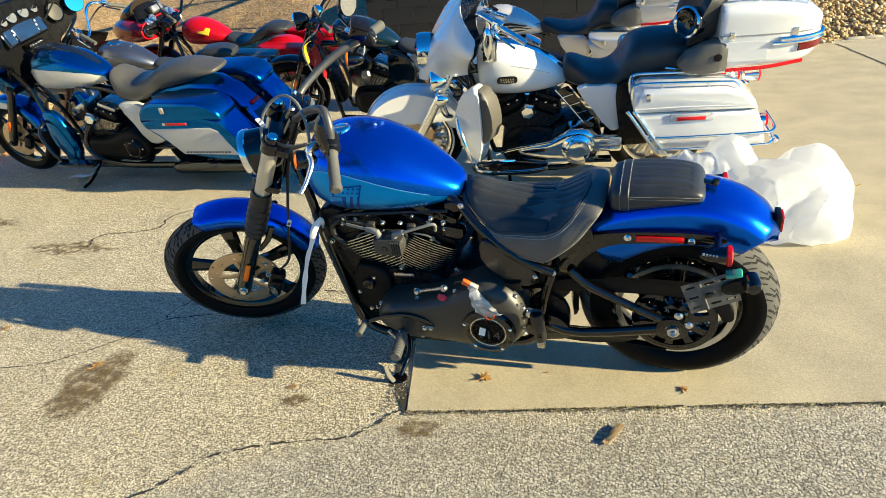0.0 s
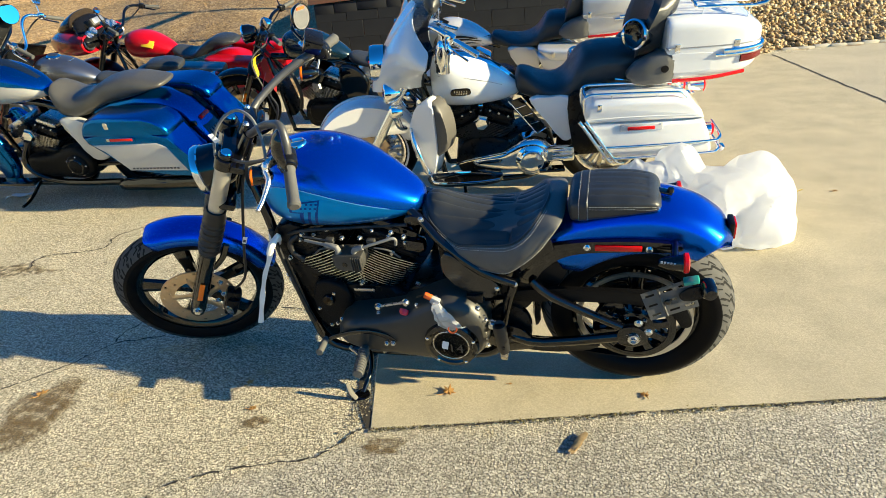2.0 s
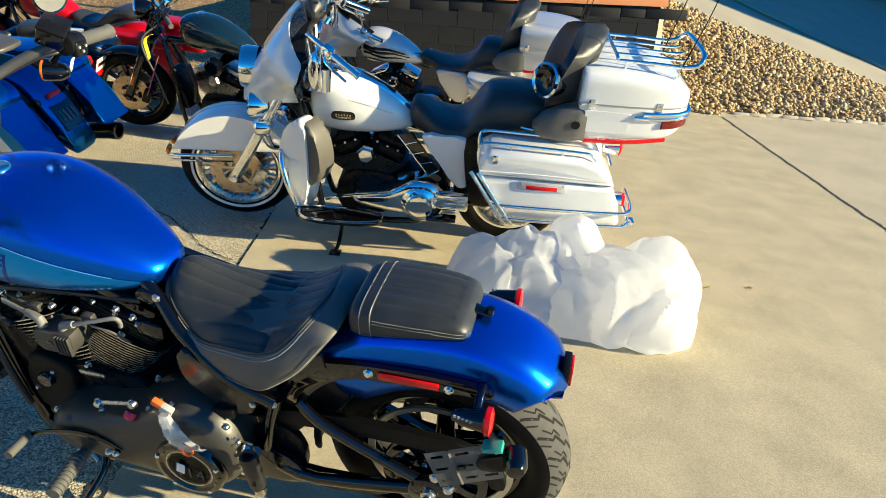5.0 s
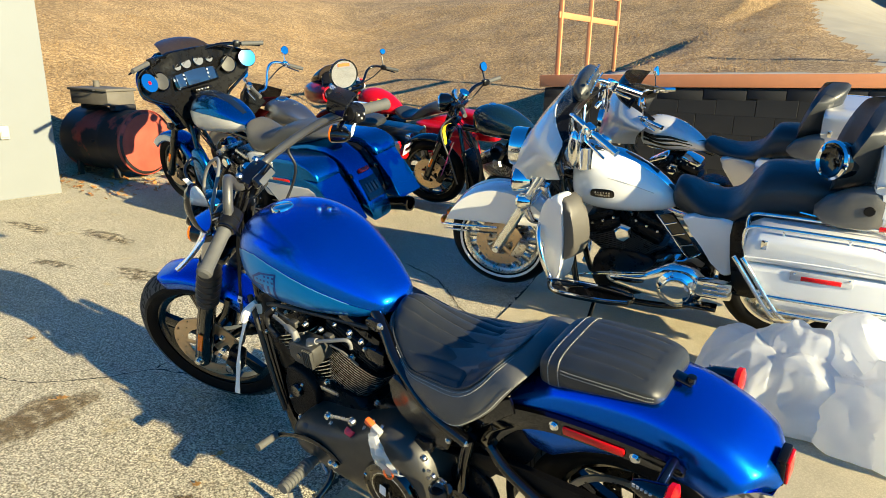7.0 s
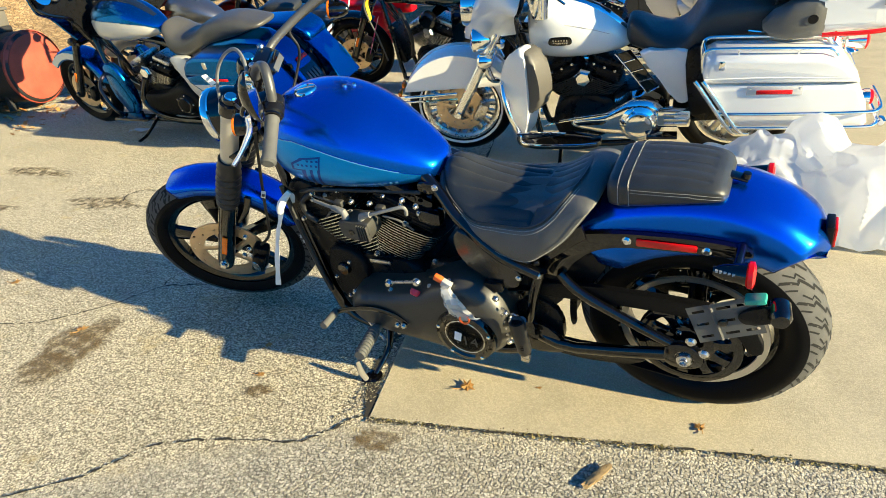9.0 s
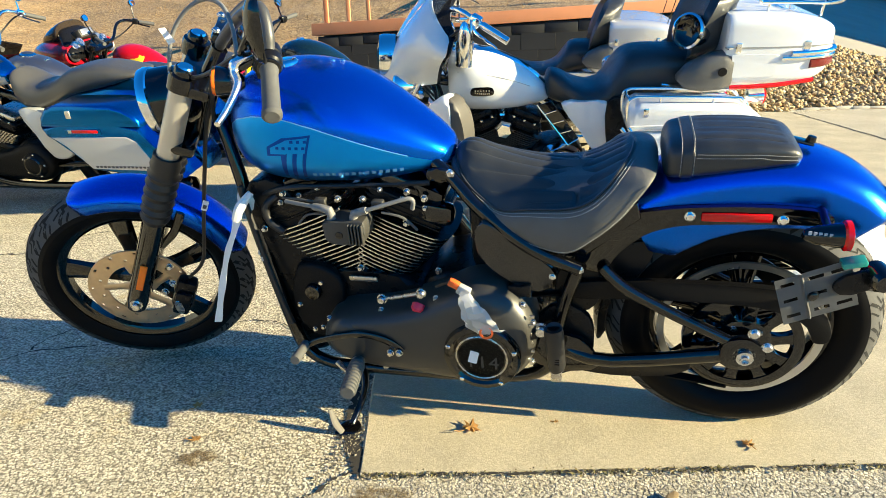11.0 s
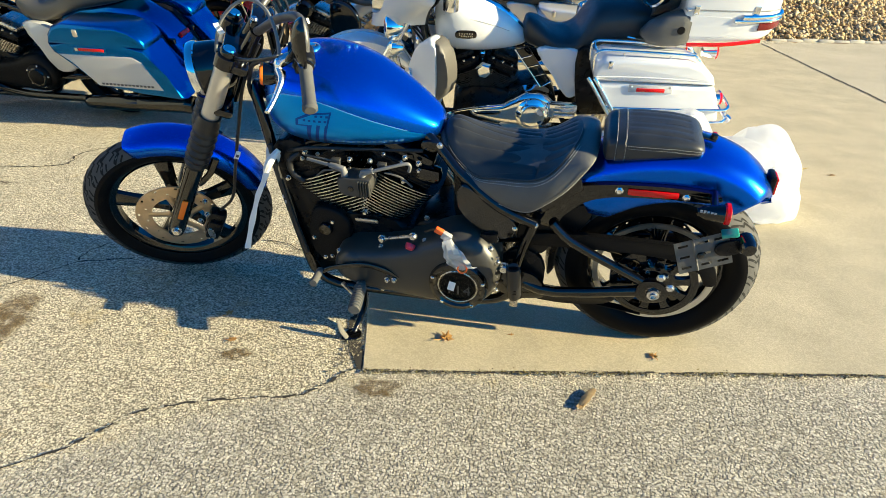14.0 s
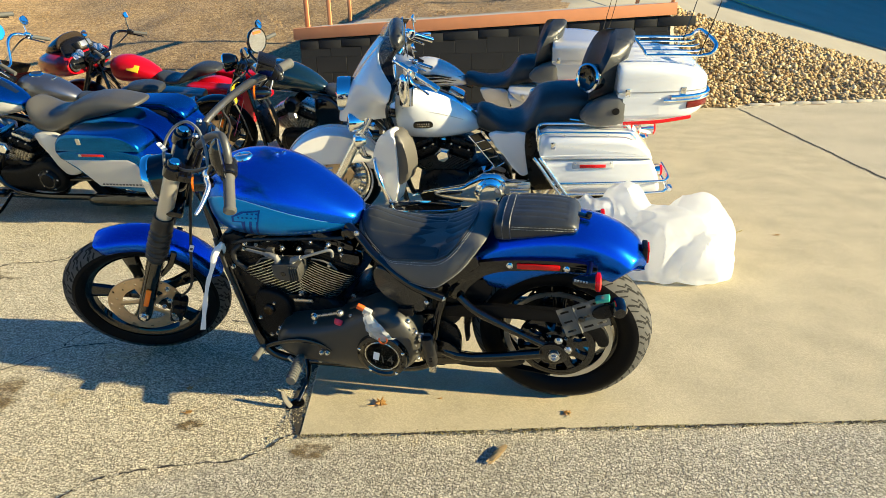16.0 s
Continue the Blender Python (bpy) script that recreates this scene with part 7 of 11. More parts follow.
def base_bike(t, o):
    """What all the big twins share: wheels, fork, frame, engine, tank, exhaust. o: a dict of looks."""
    def P(name, bm, material, parent=t, label="", m=None, sharp=38):
        return part(name, bm, material, parent, label, m, sharp)
    bright, dark = o["bright"], M_SATIN
    wb, R = o.get("wb", 1.63), o.get("R", 0.325)
    zt = o.get("ztop", 0.95)
    A, B = Vector((-wb + 0.04, 0, R)), Vector((-wb + 0.04 + 0.36, 0, zt))
    S = steer(A, B, o.get("steer", 0))
    up = (B - A).normalized()
    fw = Vector((-up.z, 0, up.x))

    def F(h, fo, y):
        return A + up * h + fw * fo + Vector((0, y, 0))
    fc = F(0, 0.045, 0)
    wheel(t, "front_wheel", S @ Matrix.Translation(fc), R, o.get("fw", 0.11), R - 0.095, o["rim"], o.get("spokes", 9), 0.028, 0.024, [(-0.065, 0.148, 0.08), (0.065, 0.148, 0.08)], o.get("white", False), False, 0.13, o.get("lip"))
    wheel(t, "rear_wheel", pose(0, 0, 0.32), 0.32, 0.145, 0.21, o["rim"], o.get("spokes", 9), 0.028, 0.024, [(0.085, 0.145, 0.08)], False, False, 0.16, o.get("lip"))
    L = (B - A).length
    for s in (-1, 1):
        P("fork_slider", tube([F(-0.03, 0.045, s * 0.115), F(0.02, 0.045, s * 0.115), F(0.40, 0.045, s * 0.115)], [0.026, 0.033, 0.031], 16, 1), o["fork"], m=S)
        P("fork_tube", tube([F(0.39, 0.045, s * 0.115), F(L + 0.02, 0.045, s * 0.115)], 0.029 if o.get("covers", True) else 0.024, 16, 1), o["fork"], m=S)
        P("brake_caliper", boxed(F(0.05, -0.075, s * 0.088), (0.065, 0.06, 0.12), 0.016, Matrix((fw, (0, 1, 0), up)).transposed()), o["caliper"], m=S)
        P("axle_cap", turned([(0, 0.016), (0.016, 0.014), (0.02, 0.0)], F(0, 0.045, s * 0.145), (0, s, 0), 16), bright, m=S)
        if o.get("refl"):
            P("fork_reflector", boxed(F(0.17, 0.05, s * 0.149), (0.022, 0.006, 0.09), 0.003, Matrix((fw, (0, 1, 0), up)).transposed()), M_AMBER, m=S)
    for h in (L - 0.02, L - 0.2):
        P("triple_clamp", boxed(F(h, 0.022, 0), (0.08, 0.28, 0.03), 0.01, Matrix((fw, (0, 1, 0), up)).transposed()), o["fork"], m=S)
    P("front_fender", fender(R + 0.03, fc, *o.get("ffa", (8, 152)), o.get("ffw", 0.085), o.get("ffd", 0.13), 34), o["paint_fender"], m=S, sharp=50)
    # frame
    for s in (-1, 1):
        P("downtube", tube([(-wb + 0.38, s * 0.04, 0.80), (-wb + 0.45, s * 0.09, 0.5), (-wb + 0.5, s * 0.12, 0.2), (-wb + 0.58, s * 0.13, 0.15), (-0.5, s * 0.13, 0.16), (-0.36, s * 0.13, 0.3)], 0.018, 10), M_GLOSS)
        P("swingarm", tube([(-0.42, s * 0.13, 0.3), (0.02, s * 0.135, 0.32)], 0.025, 10, 1, 0.7), M_GLOSS)
    P("backbone", tube([(-wb + 0.4, 0, 0.80), (-0.8, 0, 0.76), (-0.5, 0, 0.68)], 0.03, 10), M_GLOSS)
    # engine
    ex = o.get("ex", -0.80)
    v_twin(t, None, (ex, 0.375), o["fin"], M_SATIN, o.get("rocker", M_SATIN), 12, 0.95, 0.12)
    P("crankcase", slab(smooth_outline([(ex - 0.17, 0.3), (ex - 0.12, 0.42), (ex, 0.44), (ex + 0.15, 0.42), (ex + 0.22, 0.3), (ex + 0.1, 0.18), (ex - 0.12, 0.18)], 4), -0.12, 0.13, 0.02), M_SATIN)
    P("transmission", slab(smooth_outline([(ex + 0.17, 0.43), (ex + 0.38, 0.45), (ex + 0.46, 0.36), (ex + 0.42, 0.22), (ex + 0.17, 0.2)], 4), -0.1, 0.12, 0.02), M_SATIN)
    out = smooth_outline([(ex - 0.11, 0.33), (ex - 0.08, 0.395), (ex + 0.05, 0.4), (ex + 0.17, 0.42), (ex + 0.28, 0.46), (ex + 0.37, 0.46), (ex + 0.44, 0.40), (ex + 0.46, 0.32), (ex + 0.43, 0.24), (ex + 0.33, 0.2), (ex + 0.1, 0.22), (ex - 0.08, 0.25)], 4)
    out = o.get("primary_out") or out
    py = o.get("primary_y", -0.2)
    pr = P("primary_cover", domed(out, -0.1, py), o["primary"], sharp=60)
    dc = Vector((ex + o.get("derby_x", 0.335), py, 0.325))
    big = Matrix.Translation(dc) @ Matrix.Diagonal((o.get("derby_size", 1.0), 1, o.get("derby_size", 1.0), 1)) @ Matrix.Translation(-dc)
    db = P("derby_cover", turned([(0, 0.036), (0.03, 0.034), (0.05, 0.028), (0.07, 0.018), (0.084, 0.004), (0.088, -0.02)], dc, (0, -1, 0), 36), o.get("derby", o["primary"]), pr, m=big)
    P("derby_ring", turned([(0.052, 0.0275), (0.058, 0.029), (0.064, 0.0225)], dc, (0, -1, 0), 36), bright, pr, m=big)
    for k in range(5):
        a = 1.3 + k * 1.2566
        P("cover_bolt", bolts([dc + Vector((0.077 * math.cos(a), -0.012, 0.077 * math.sin(a)))], 0.006, 0.005), M_ZINC, pr)
    P("horn_cover", turned([(0, 0.03), (0.038, 0.026), (0.052, 0.008), (0.054, 0)], (ex + 0.005, -0.15, 0.56), (0, -1, 0), 6), o.get("horn", bright))
    P("air_cleaner", turned([(0, 0.05), (0.07, 0.05), (0.09, 0.035), (0.092, 0)], (ex, 0.14, 0.6), (0, 1, 0), 24), bright)
    for s in o.get("pipes", (-1, 1)):
        P("exhaust_pipe", tube([(ex - 0.06, s * 0.13, 0.5), (ex - 0.13, s * 0.17, 0.32), (ex + 0.1, s * 0.19, 0.19), (-0.1, s * 0.2, 0.185), (0.1, s * 0.25, 0.19)], 0.026, 12), o["pipe"])
        P("muffler", tube([(-0.12, s * 0.235, 0.185), (-0.06, s * 0.24, 0.19), (0.3, s * 0.25, 0.205), (0.36, s * 0.25, 0.207)], [0.035, 0.05, 0.052, 0.044], 18, 2), o["pipe"], label=o.get("mufflabel", ""))
    # tank
    ts = o.get("tank") or [(-1.095, 0.05, 0.80, 0.88), (-1.085, 0.105, 0.745, 0.925), (-1.05, 0.14, 0.71, 0.95), (-0.97, 0.158, 0.69, 0.965), (-0.87, 0.157, 0.688, 0.952), (-0.76, 0.14, 0.69, 0.91), (-0.65, 0.105, 0.695, 0.84), (-0.575, 0.06, 0.70, 0.775), (-0.54, 0.02, 0.705, 0.735)]
    tank = P("fuel_tank", loft_x(ts, 5, 32, 2.4), o["paint_tank"], label=o["tank_label"], sharp=70)
    # handlebar
    bh = o.get("bar_h", 0.10)
    for s in (-1, 1):
        hb = F(L, 0, 0)
        if o.get("bar_pts"):
            pts = [Vector((x, s * y, z)) for x, y, z in o["bar_pts"]]
        elif o.get("bars") == "drag":
            pts = [hb + Vector((0.02, 0, 0.05)), hb + Vector((0.03, s * 0.08, 0.06)), hb + Vector((0.06, s * 0.2, 0.09)), hb + Vector((0.13, s * 0.33, 0.085)), hb + Vector((0.17, s * 0.40, 0.08))]
        else:
            pts = [hb + Vector((0.05, 0, bh * 0.3)), hb + Vector((0.06, s * 0.09, bh * 0.35)), hb + Vector((0.06, s * 0.20, bh)), hb + Vector((0.10, s * 0.29, bh * 1.15)), hb + Vector((0.20, s * 0.36, bh * 0.95)), hb + Vector((0.27, s * 0.40, bh * 0.8))]
        P("handlebar", tube(pts, 0.0135, 12), o["bar"], m=S)
        a, b = Vector(pts[-2]), Vector(pts[-1])
        d = (b - a).normalized()
        P("grip", tube([a + d * 0.01, b + d * 0.065], 0.018, 12, 1), o["grip"], m=S)
        P("switch_housing", boxed(a - d * 0.03, (0.055, 0.05, 0.055), 0.012, d.to_track_quat('X', 'Z').to_matrix()), bright if o.get("chrome_ctl") else M_SATIN, m=S)
        P("lever", tube([a + Vector((-0.03, 0, 0.0)), a + d * 0.05 + Vector((-0.065, 0, -0.01)), b + d * 0.07 + Vector((-0.06, 0, -0.025))], [0.008, 0.008, 0.006], 8), bright if o.get("chrome_ctl") else M_GLOSS, m=S)
        for cab in range(2):
            P("control_cable", tube([a - d * 0.03, a - d * 0.1 + Vector((-0.08, 0, -0.12)), F(L - 0.12, 0.05 + 0.02 * cab, s * 0.06), Vector((-wb + 0.47, s * 0.05, 0.62 - 0.05 * cab))], 0.006, 6), M_BOOT, m=S)
        if o.get("mirror", True):
            mc = a + o.get("mirror_at", Vector((-0.02, 0, 0.16))) + Vector((0, s * 0.02, 0))
            nr = Vector((0.95, -0.1 * s, 0.25)).normalized()
            mm = S @ Matrix.Translation(mc) @ nr.to_track_quat('Z', 'Y').to_matrix().to_4x4() @ Matrix.Diagonal((1.15 * o.get("mirror_k", 0.8), 0.85 * o.get("mirror_k", 0.8), 1, 1))
            mr = P("mirror", turned([(0, -0.03), (0.035, -0.026), (0.056, -0.01), (0.062, 0.004), (0.058, 0.007)], (0, 0, 0), (0, 0, 1), 24), o.get("mirror_mat", bright), m=mm)
            P("mirror_glass", turned([(0, 0.007), (0.057, 0.0065)], (0, 0, 0), (0, 0, 1), 24), M_MIRROR, mr, m=mm)
            P("mirror_stem", tube([mc - nr * 0.02, a - d * 0.03], 0.006, 6, 1), o.get("mirror_mat", bright), mr, m=S)
    return P, S, F, L, tank, ts


def batwing(P, S, F, L, o):
    """The fork mounted fairing with its dash towards the rider."""
    S = S @ o.get("fair_m", Matrix.Identity(4))
    def surf(u, v, back=0.0):
        w = o.get('fair_w', 0.415) * (o.get('fair_lo', 0.55) + (1 - o.get('fair_lo', 0.55)) * min(1, 1.7 * v)) * (1 - 0.16 * max(0, v - 0.75) / 0.25)
        wing = abs(u) ** 2.2
        x = -1.50 + o.get('sweep', 0.36) * abs(u) ** 2.3 + o.get('rake', 0.16) * v ** 1.6 * (1 - o.get('wing', 0.0) * abs(u) ** 1.5) + back
        z = o.get('fz', 0.735) + o.get('fh', 0.47) * v + 0.05 * wing * (1 - v) - 0.16 * wing * v ** 2
        return Vector((x, w * u, z))
    grid = [[surf(u, v) for u in np.linspace(-1, 1, 25)] for v in np.linspace(0, 1, 11)]
    fair = P("fairing", shell(grid, 0.012), o["paint_fairing"], label=o["fairing_label"], m=S, sharp=55)
    # rider side lining
    grid = [[surf(u * 0.97, v * 0.97 + 0.015, 0.035) + Vector((0.11 * (1 - abs(u)) , 0, 0)) for u in np.linspace(-1, 1, 25)] for v in np.linspace(0, 1, 11)]
    dash = P("dash", shell(grid, 0.01), M_SATIN, label="black inner fairing dash", m=S, sharp=55)
    rim = [[surf(u * 0.99, 0.985, 0.004).lerp(surf(u * 0.97, 0.985, 0.035) + Vector((0.11 * (1 - abs(u)), 0, 0.004)), q) for u in np.linspace(-1, 1, 25)] for q in np.linspace(0, 1.05, 4)]
    P("dash_ledge", shell(rim, 0.008), M_SATIN, dash, "black ledge along the top of the dash", m=S, sharp=55)
    face = Vector((0.94, 0, 0.34)).normalized()
    for i, y in enumerate((-0.13, -0.045, 0.045, 0.13)):
        c = Vector((-1.215, y, 1.115 - 0.012 * abs(y) / 0.13))
        g = P("gauge_ring", turned([(0.042 if 0 < i < 3 else 0.032, -0.01), (0.042 if 0 < i < 3 else 0.032, 0.008), (0.036 if 0 < i < 3 else 0.027, 0.01)], c, face, 22), M_CHROME, dash, m=S)
        P("gauge_face", turned([(0, 0.005), (0.038 if 0 < i < 3 else 0.029, 0.005)], c, face, 22), M_DIALDARK, dash, m=S)
        P("gauge_needle", boxed(c + face * 0.007 + Vector((0, 0.008, 0.006)), (0.002, 0.026, 0.004), 0), M_PAPER, dash, m=S)
    P("display", boxed((-1.20, 0, 1.0), (0.012, 0.18, 0.1), 0.005, Matrix.Rotation(radians(-20), 3, 'Y')), M_SCREEN, dash, "dark touch display", m=S)
    P("display_frame", boxed((-1.212, 0, 1.0), (0.012, 0.25, 0.13), 0.008, Matrix.Rotation(radians(-20), 3, 'Y')), M_GLOSS, dash, m=S)
    for s in (-1, 1):
        c = Vector((-1.19, s * 0.255, 1.015))
        P("speaker", turned([(0, -0.012), (0.045, 0.0), (0.056, 0.006), (0.062, 0.01), (0.066, 0.0)], c, (0.95, -0.15 * s, 0.25), 26), M_GLOSS, dash, m=S)
        P("speaker_grille", turned([(0, 0.006), (0.05, 0.003)], c, (0.95, -0.15 * s, 0.25), 20), M_SATIN, dash, m=S)
    # screen
    top = [[surf(u, 0.93, 0.006) + Vector((0.05 * q + 0.04 * q * q, 0, o.get("screen_h", 0.12) * q - 0.03 * q * abs(u) ** 2)) for u in np.linspace(-0.72, 0.72, 17)] for q in np.linspace(0, 1, 5)]
    P("windscreen", shell(top, 0.004), o.get("screen", M_SMOKE), fair, o.get("screen_label", "smoked windscreen"), m=S, sharp=60)
    # headlight and passing lamps
    hc = Vector((-1.455, 0, o.get("lamp_z", 0.90)))
    P("headlight", turned([(0.1, -0.05), (0.102, 0.01), (0.096, 0.03), (0.085, 0.03), (0.05, 0.04), (0, 0.044)], hc, (-1, 0, 0.06), 32), o["bright"], m=S)
    if o.get("passing"):
        for s in (-1, 1):
            c = Vector((-1.40, s * 0.235, o.get("lamp_z", 0.90) - 0.08))
            lp = P("passing_lamp", turned([(0, -0.075), (0.03, -0.07), (0.05, -0.04), (0.056, 0.0), (0.058, 0.012), (0.052, 0.018), (0.03, 0.026), (0, 0.028)], c, (-1, 0, 0.05), 24), o["bright"], label="chrome passing lamp", m=S)
            c2 = c + Vector((0.02, s * 0.02, -0.105))
            P("turn_signal", turned([(0, -0.055), (0.025, -0.05), (0.038, -0.02), (0.04, 0.01), (0.03, 0.022), (0, 0.026)], c2, (-1, 0, 0.05), 22), o["bright"], m=S)
        P("lamp_bar", tube([(-1.38, -0.24, 0.745), (-1.36, -0.1, 0.72), (-1.36, 0.1, 0.72), (-1.38, 0.24, 0.745)], 0.012, 10), o["bright"], m=S)
        for s in (-1, 1):
            P("lamp_bracket", tube([(-1.375, s * 0.2, 0.75), (-1.36, s * 0.17, 0.66), (-1.33, s * 0.13, 0.62)], [0.022, 0.02, 0.014], 10), o["bright"], m=S)
    return fair


def saddlebags(P, o, z0=0.43, z1=0.77, x0=-0.14, x1=0.57, yi=0.2, yo=0.43):
    for s in (-1, 1):
        body = P("saddlebag", bag_body(x0, x1, s * yi, s * yo, z0, z1 - 0.045), o["paint_bag"], label=o.get("bag_label", ""), sharp=45)
        lid = P("bag_lid", bag_body(x0 + 0.005, x1 + 0.004, s * yi, s * (yo + 0.006), z1 - 0.12, z1, 0.0, 0.045), o["paint_bag2"], body, "", sharp=45)
        rf = Vector(((x0 + x1) / 2 - 0.0, s * (yo + 0.006), z0 + 0.205))
        P("bag_reflector", boxed(rf, (0.13, 0.01, 0.026), 0.004), M_RED, body, "red bag reflector")
        P("reflector_frame", boxed(rf + Vector((0.01, -s * 0.003, 0.004)), (0.2, 0.008, 0.05), 0.004), o["paint_bag2"], body)
        P("bag_latch", boxed((x0 + 0.14, s * (yo + 0.008), z1 - 0.05), (0.03, 0.012, 0.05), 0.008), M_SILVER, body)


def big_seat(P, o, st=None):
    st = st or [(-0.575, 0.05, 0.735, 0.79), (-0.555, 0.09, 0.71, 0.815), (-0.5, 0.12, 0.70, 0.81), (-0.4, 0.16, 0.69, 0.775), (-0.28, 0.185, 0.685, 0.765), (-0.17, 0.19, 0.69, 0.81), (-0.10, 0.185, 0.70, 0.90), (-0.05, 0.175, 0.715, 0.955),
                (0.04, 0.168, 0.73, 0.965), (0.15, 0.165, 0.74, 0.955), (0.22, 0.15, 0.76, 0.94), (0.245, 0.10, 0.79, 0.91)]
    return P("seat", loft_x(st, 5, 36, 2.8), o.get("seat_mat", M_LEATHER), label=o.get("seat_label", "smooth black vinyl two-up seat"), sharp=70)


def tour_trunk(P, o):
    """Top box with its wrap-round backrest, rack and lights."""
    st = [(0.25, 0.25, 0.83, 1.11), (0.254, 0.278, 0.812, 1.14), (0.285, 0.288, 0.80, 1.155), (0.5, 0.29, 0.81, 1.147), (0.66, 0.276, 0.82, 1.125), (0.745, 0.245, 0.85, 1.095), (0.785, 0.195, 0.89, 1.065)]
    tr = P("trunk", loft_x(st, 4, 56, 8.0), o["paint_trunk"], label=o["trunk_label"], sharp=50)
    rim = bmesh.new()
    rings = []
    for dz in (-0.003, 0.003):
        rings.append([Vector((x, y * 1.006, 1.0 + dz)) for x, y in smooth_outline([(0.252, -0.275), (0.29, -0.2885), (0.5, -0.2905), (0.66, -0.277), (0.745, -0.246), (0.787, -0.195), (0.79, 0), (0.787, 0.195), (0.745, 0.246), (0.66, 0.277), (0.5, 0.2905), (0.29, 0.2885), (0.252, 0.275)], 3)])
    ring_faces(rim, rings)
    P("lid_seam", rim, M_PEARL, tr)
    for s in (-1, 1):
        P("trunk_field", slab(smooth_outline([(0.29, 0.87), (0.29, 0.955), (0.30, 0.968), (0.49, 0.965), (0.50, 0.95), (0.50, 0.875), (0.49, 0.862), (0.30, 0.86)], 3), s * 0.286, s * 0.2935, 0.003), o["paint_trunk"], tr, "raised field on the trunk side")
        P("light_panel", slab(smooth_outline([(0.53, 0.875), (0.545, 0.93), (0.68, 0.925), (0.74, 0.915), (0.74, 0.88), (0.66, 0.868)], 3), s * 0.262, s * 0.281, 0.004), M_IVORY, tr, "cream panel below the trunk light", m=Matrix.Translation((0.53, s * 0.285, 0)) @ Matrix.Rotation(radians(-10 * s), 4, "Z") @ Matrix.Translation((-0.53, -s * 0.285, 0)))
        P("trunk_strip", tube([(0.30, s * 0.288, 0.81), (0.5, s * 0.291, 0.818), (0.70, s * 0.262, 0.835)], 0.011, 8, 4, 0.35, (0, 1, 0)), M_RED, tr, "red trunk strip")
        P("trunk_light", tube([(0.66, s * 0.279, 0.915), (0.73, s * 0.256, 0.915), (0.785, s * 0.205, 0.915)], 0.021, 8, 4, 0.5, (0, 1, 0)), M_DARKLENS, tr, "dark red trunk marker light")
        for dz, x in ((0.0, 0.52), (0.022, 0.56)):
            P("light_trim", tube([(x, s * 0.292, 0.948 + dz), (0.64, s * 0.286, 0.948 + dz), (0.74, s * 0.254, 0.948 + dz), (0.795, s * 0.195, 0.948 + dz), (0.80, s * 0.1, 0.948 + dz)], 0.014 if dz else 0.011, 10), M_CHROME, tr, "chrome bar over the trunk light")
        P("trunk_latch", boxed((0.63, s * 0.279, 0.995), (0.035, 0.012, 0.065), 0.006), M_CHROME, tr)
        P("trunk_latch", boxed((0.31, s * 0.291, 1.0), (0.03, 0.012, 0.05), 0.006), M_CHROME, tr)
        if o.get("arm", True):
            arm = P("arm_pad", loft_arm(s), M_LEATHER2, label="grey-black arm pad beside the pillion", sharp=60)
            P("arm_badge", turned([(0, 0.003), (0.02, 0.002), (0.022, -0.001)], (0.25, s * 0.303, 0.89), (0, s, 0), 18), M_SATIN, arm)
            if s < 0:
                pod = P("arm_speaker", turned([(0.075, -0.05), (0.08, -0.045), (0.082, 0.02), (0.076, 0.03), (0.07, 0.02), (0.05, 0.005), (0, 0.0)], (0.10, s * 0.2, 1.065), (-0.72, s * 0.62, 0.2), 30), M_GLOSS, label="round black rear speaker pod")
                P("speaker_trim", turned([(0.068, 0.022), (0.075, 0.036), (0.085, 0.028), (0.085, 0.018)], (0.10, s * 0.2, 1.065), (-0.72, s * 0.62, 0.2), 30), M_CHROME, pod)
    # backrest: a padded crescent whose wings come forward low down
    back = bmesh.new()
    rings = []
    for f in np.linspace(0, 1, 15):
        w = 0.255 * math.sqrt(max(0.02, 1 - abs(1.9 * f - 0.8) ** 3.0 * 0.75)) * math.sqrt(max(0.03, 1 - max(0, (f - 0.8) / 0.2) ** 2.2))
        z = 0.955 + 0.34 * f
        front, rear = [], []
        for u in np.linspace(-1, 1, 15):
            e = math.sqrt(max(0.0, 1 - abs(u) ** 6))
            end = math.sqrt(max(0.03, 1 - max(0.0, abs(2 * f - 1) - 0.75) ** 2 / 0.0625))
            x = 0.285 + 0.06 * f - 0.19 * abs(u) ** 2.4 * (1 - 0.55 * f) - 0.02 * math.sin(3.1 * f)
            front.append(Vector((x - 0.085 * e * end, w * u, z - 0.03 * abs(u) ** 2 * (1 - f))))
            rear.append(Vector((x + 0.045 * e * end, w * u, z - 0.03 * abs(u) ** 2 * (1 - f))))
        rings.append(front + rear[::-1])
    ring_faces(back, rings)
    P("backrest", back, M_LEATHER, label="padded black vinyl backrest", sharp=60)
    # rack
    if o.get("rack", True):
        zt = 1.19
        for y in (-0.2, -0.1, 0.0, 0.1, 0.2):
            P("rack_bar", tube([(0.41, y, zt), (0.58, y, zt - 0.004), (0.72, y, zt - 0.01), (0.765, y, zt + 0.0)], 0.0085 if abs(y) > 0.15 else 0.0065, 10), M_CHROME, label="chrome luggage rack bar")
        P("rack_front", tube([(0.41, -0.2, zt), (0.405, -0.21, zt + 0.0), (0.40, -0.19, zt + 0.02), (0.395, 0, zt + 0.025), (0.40, 0.19, zt + 0.02), (0.41, 0.2, zt)], 0.0085, 10), M_CHROME, label="chrome front hoop of the rack")
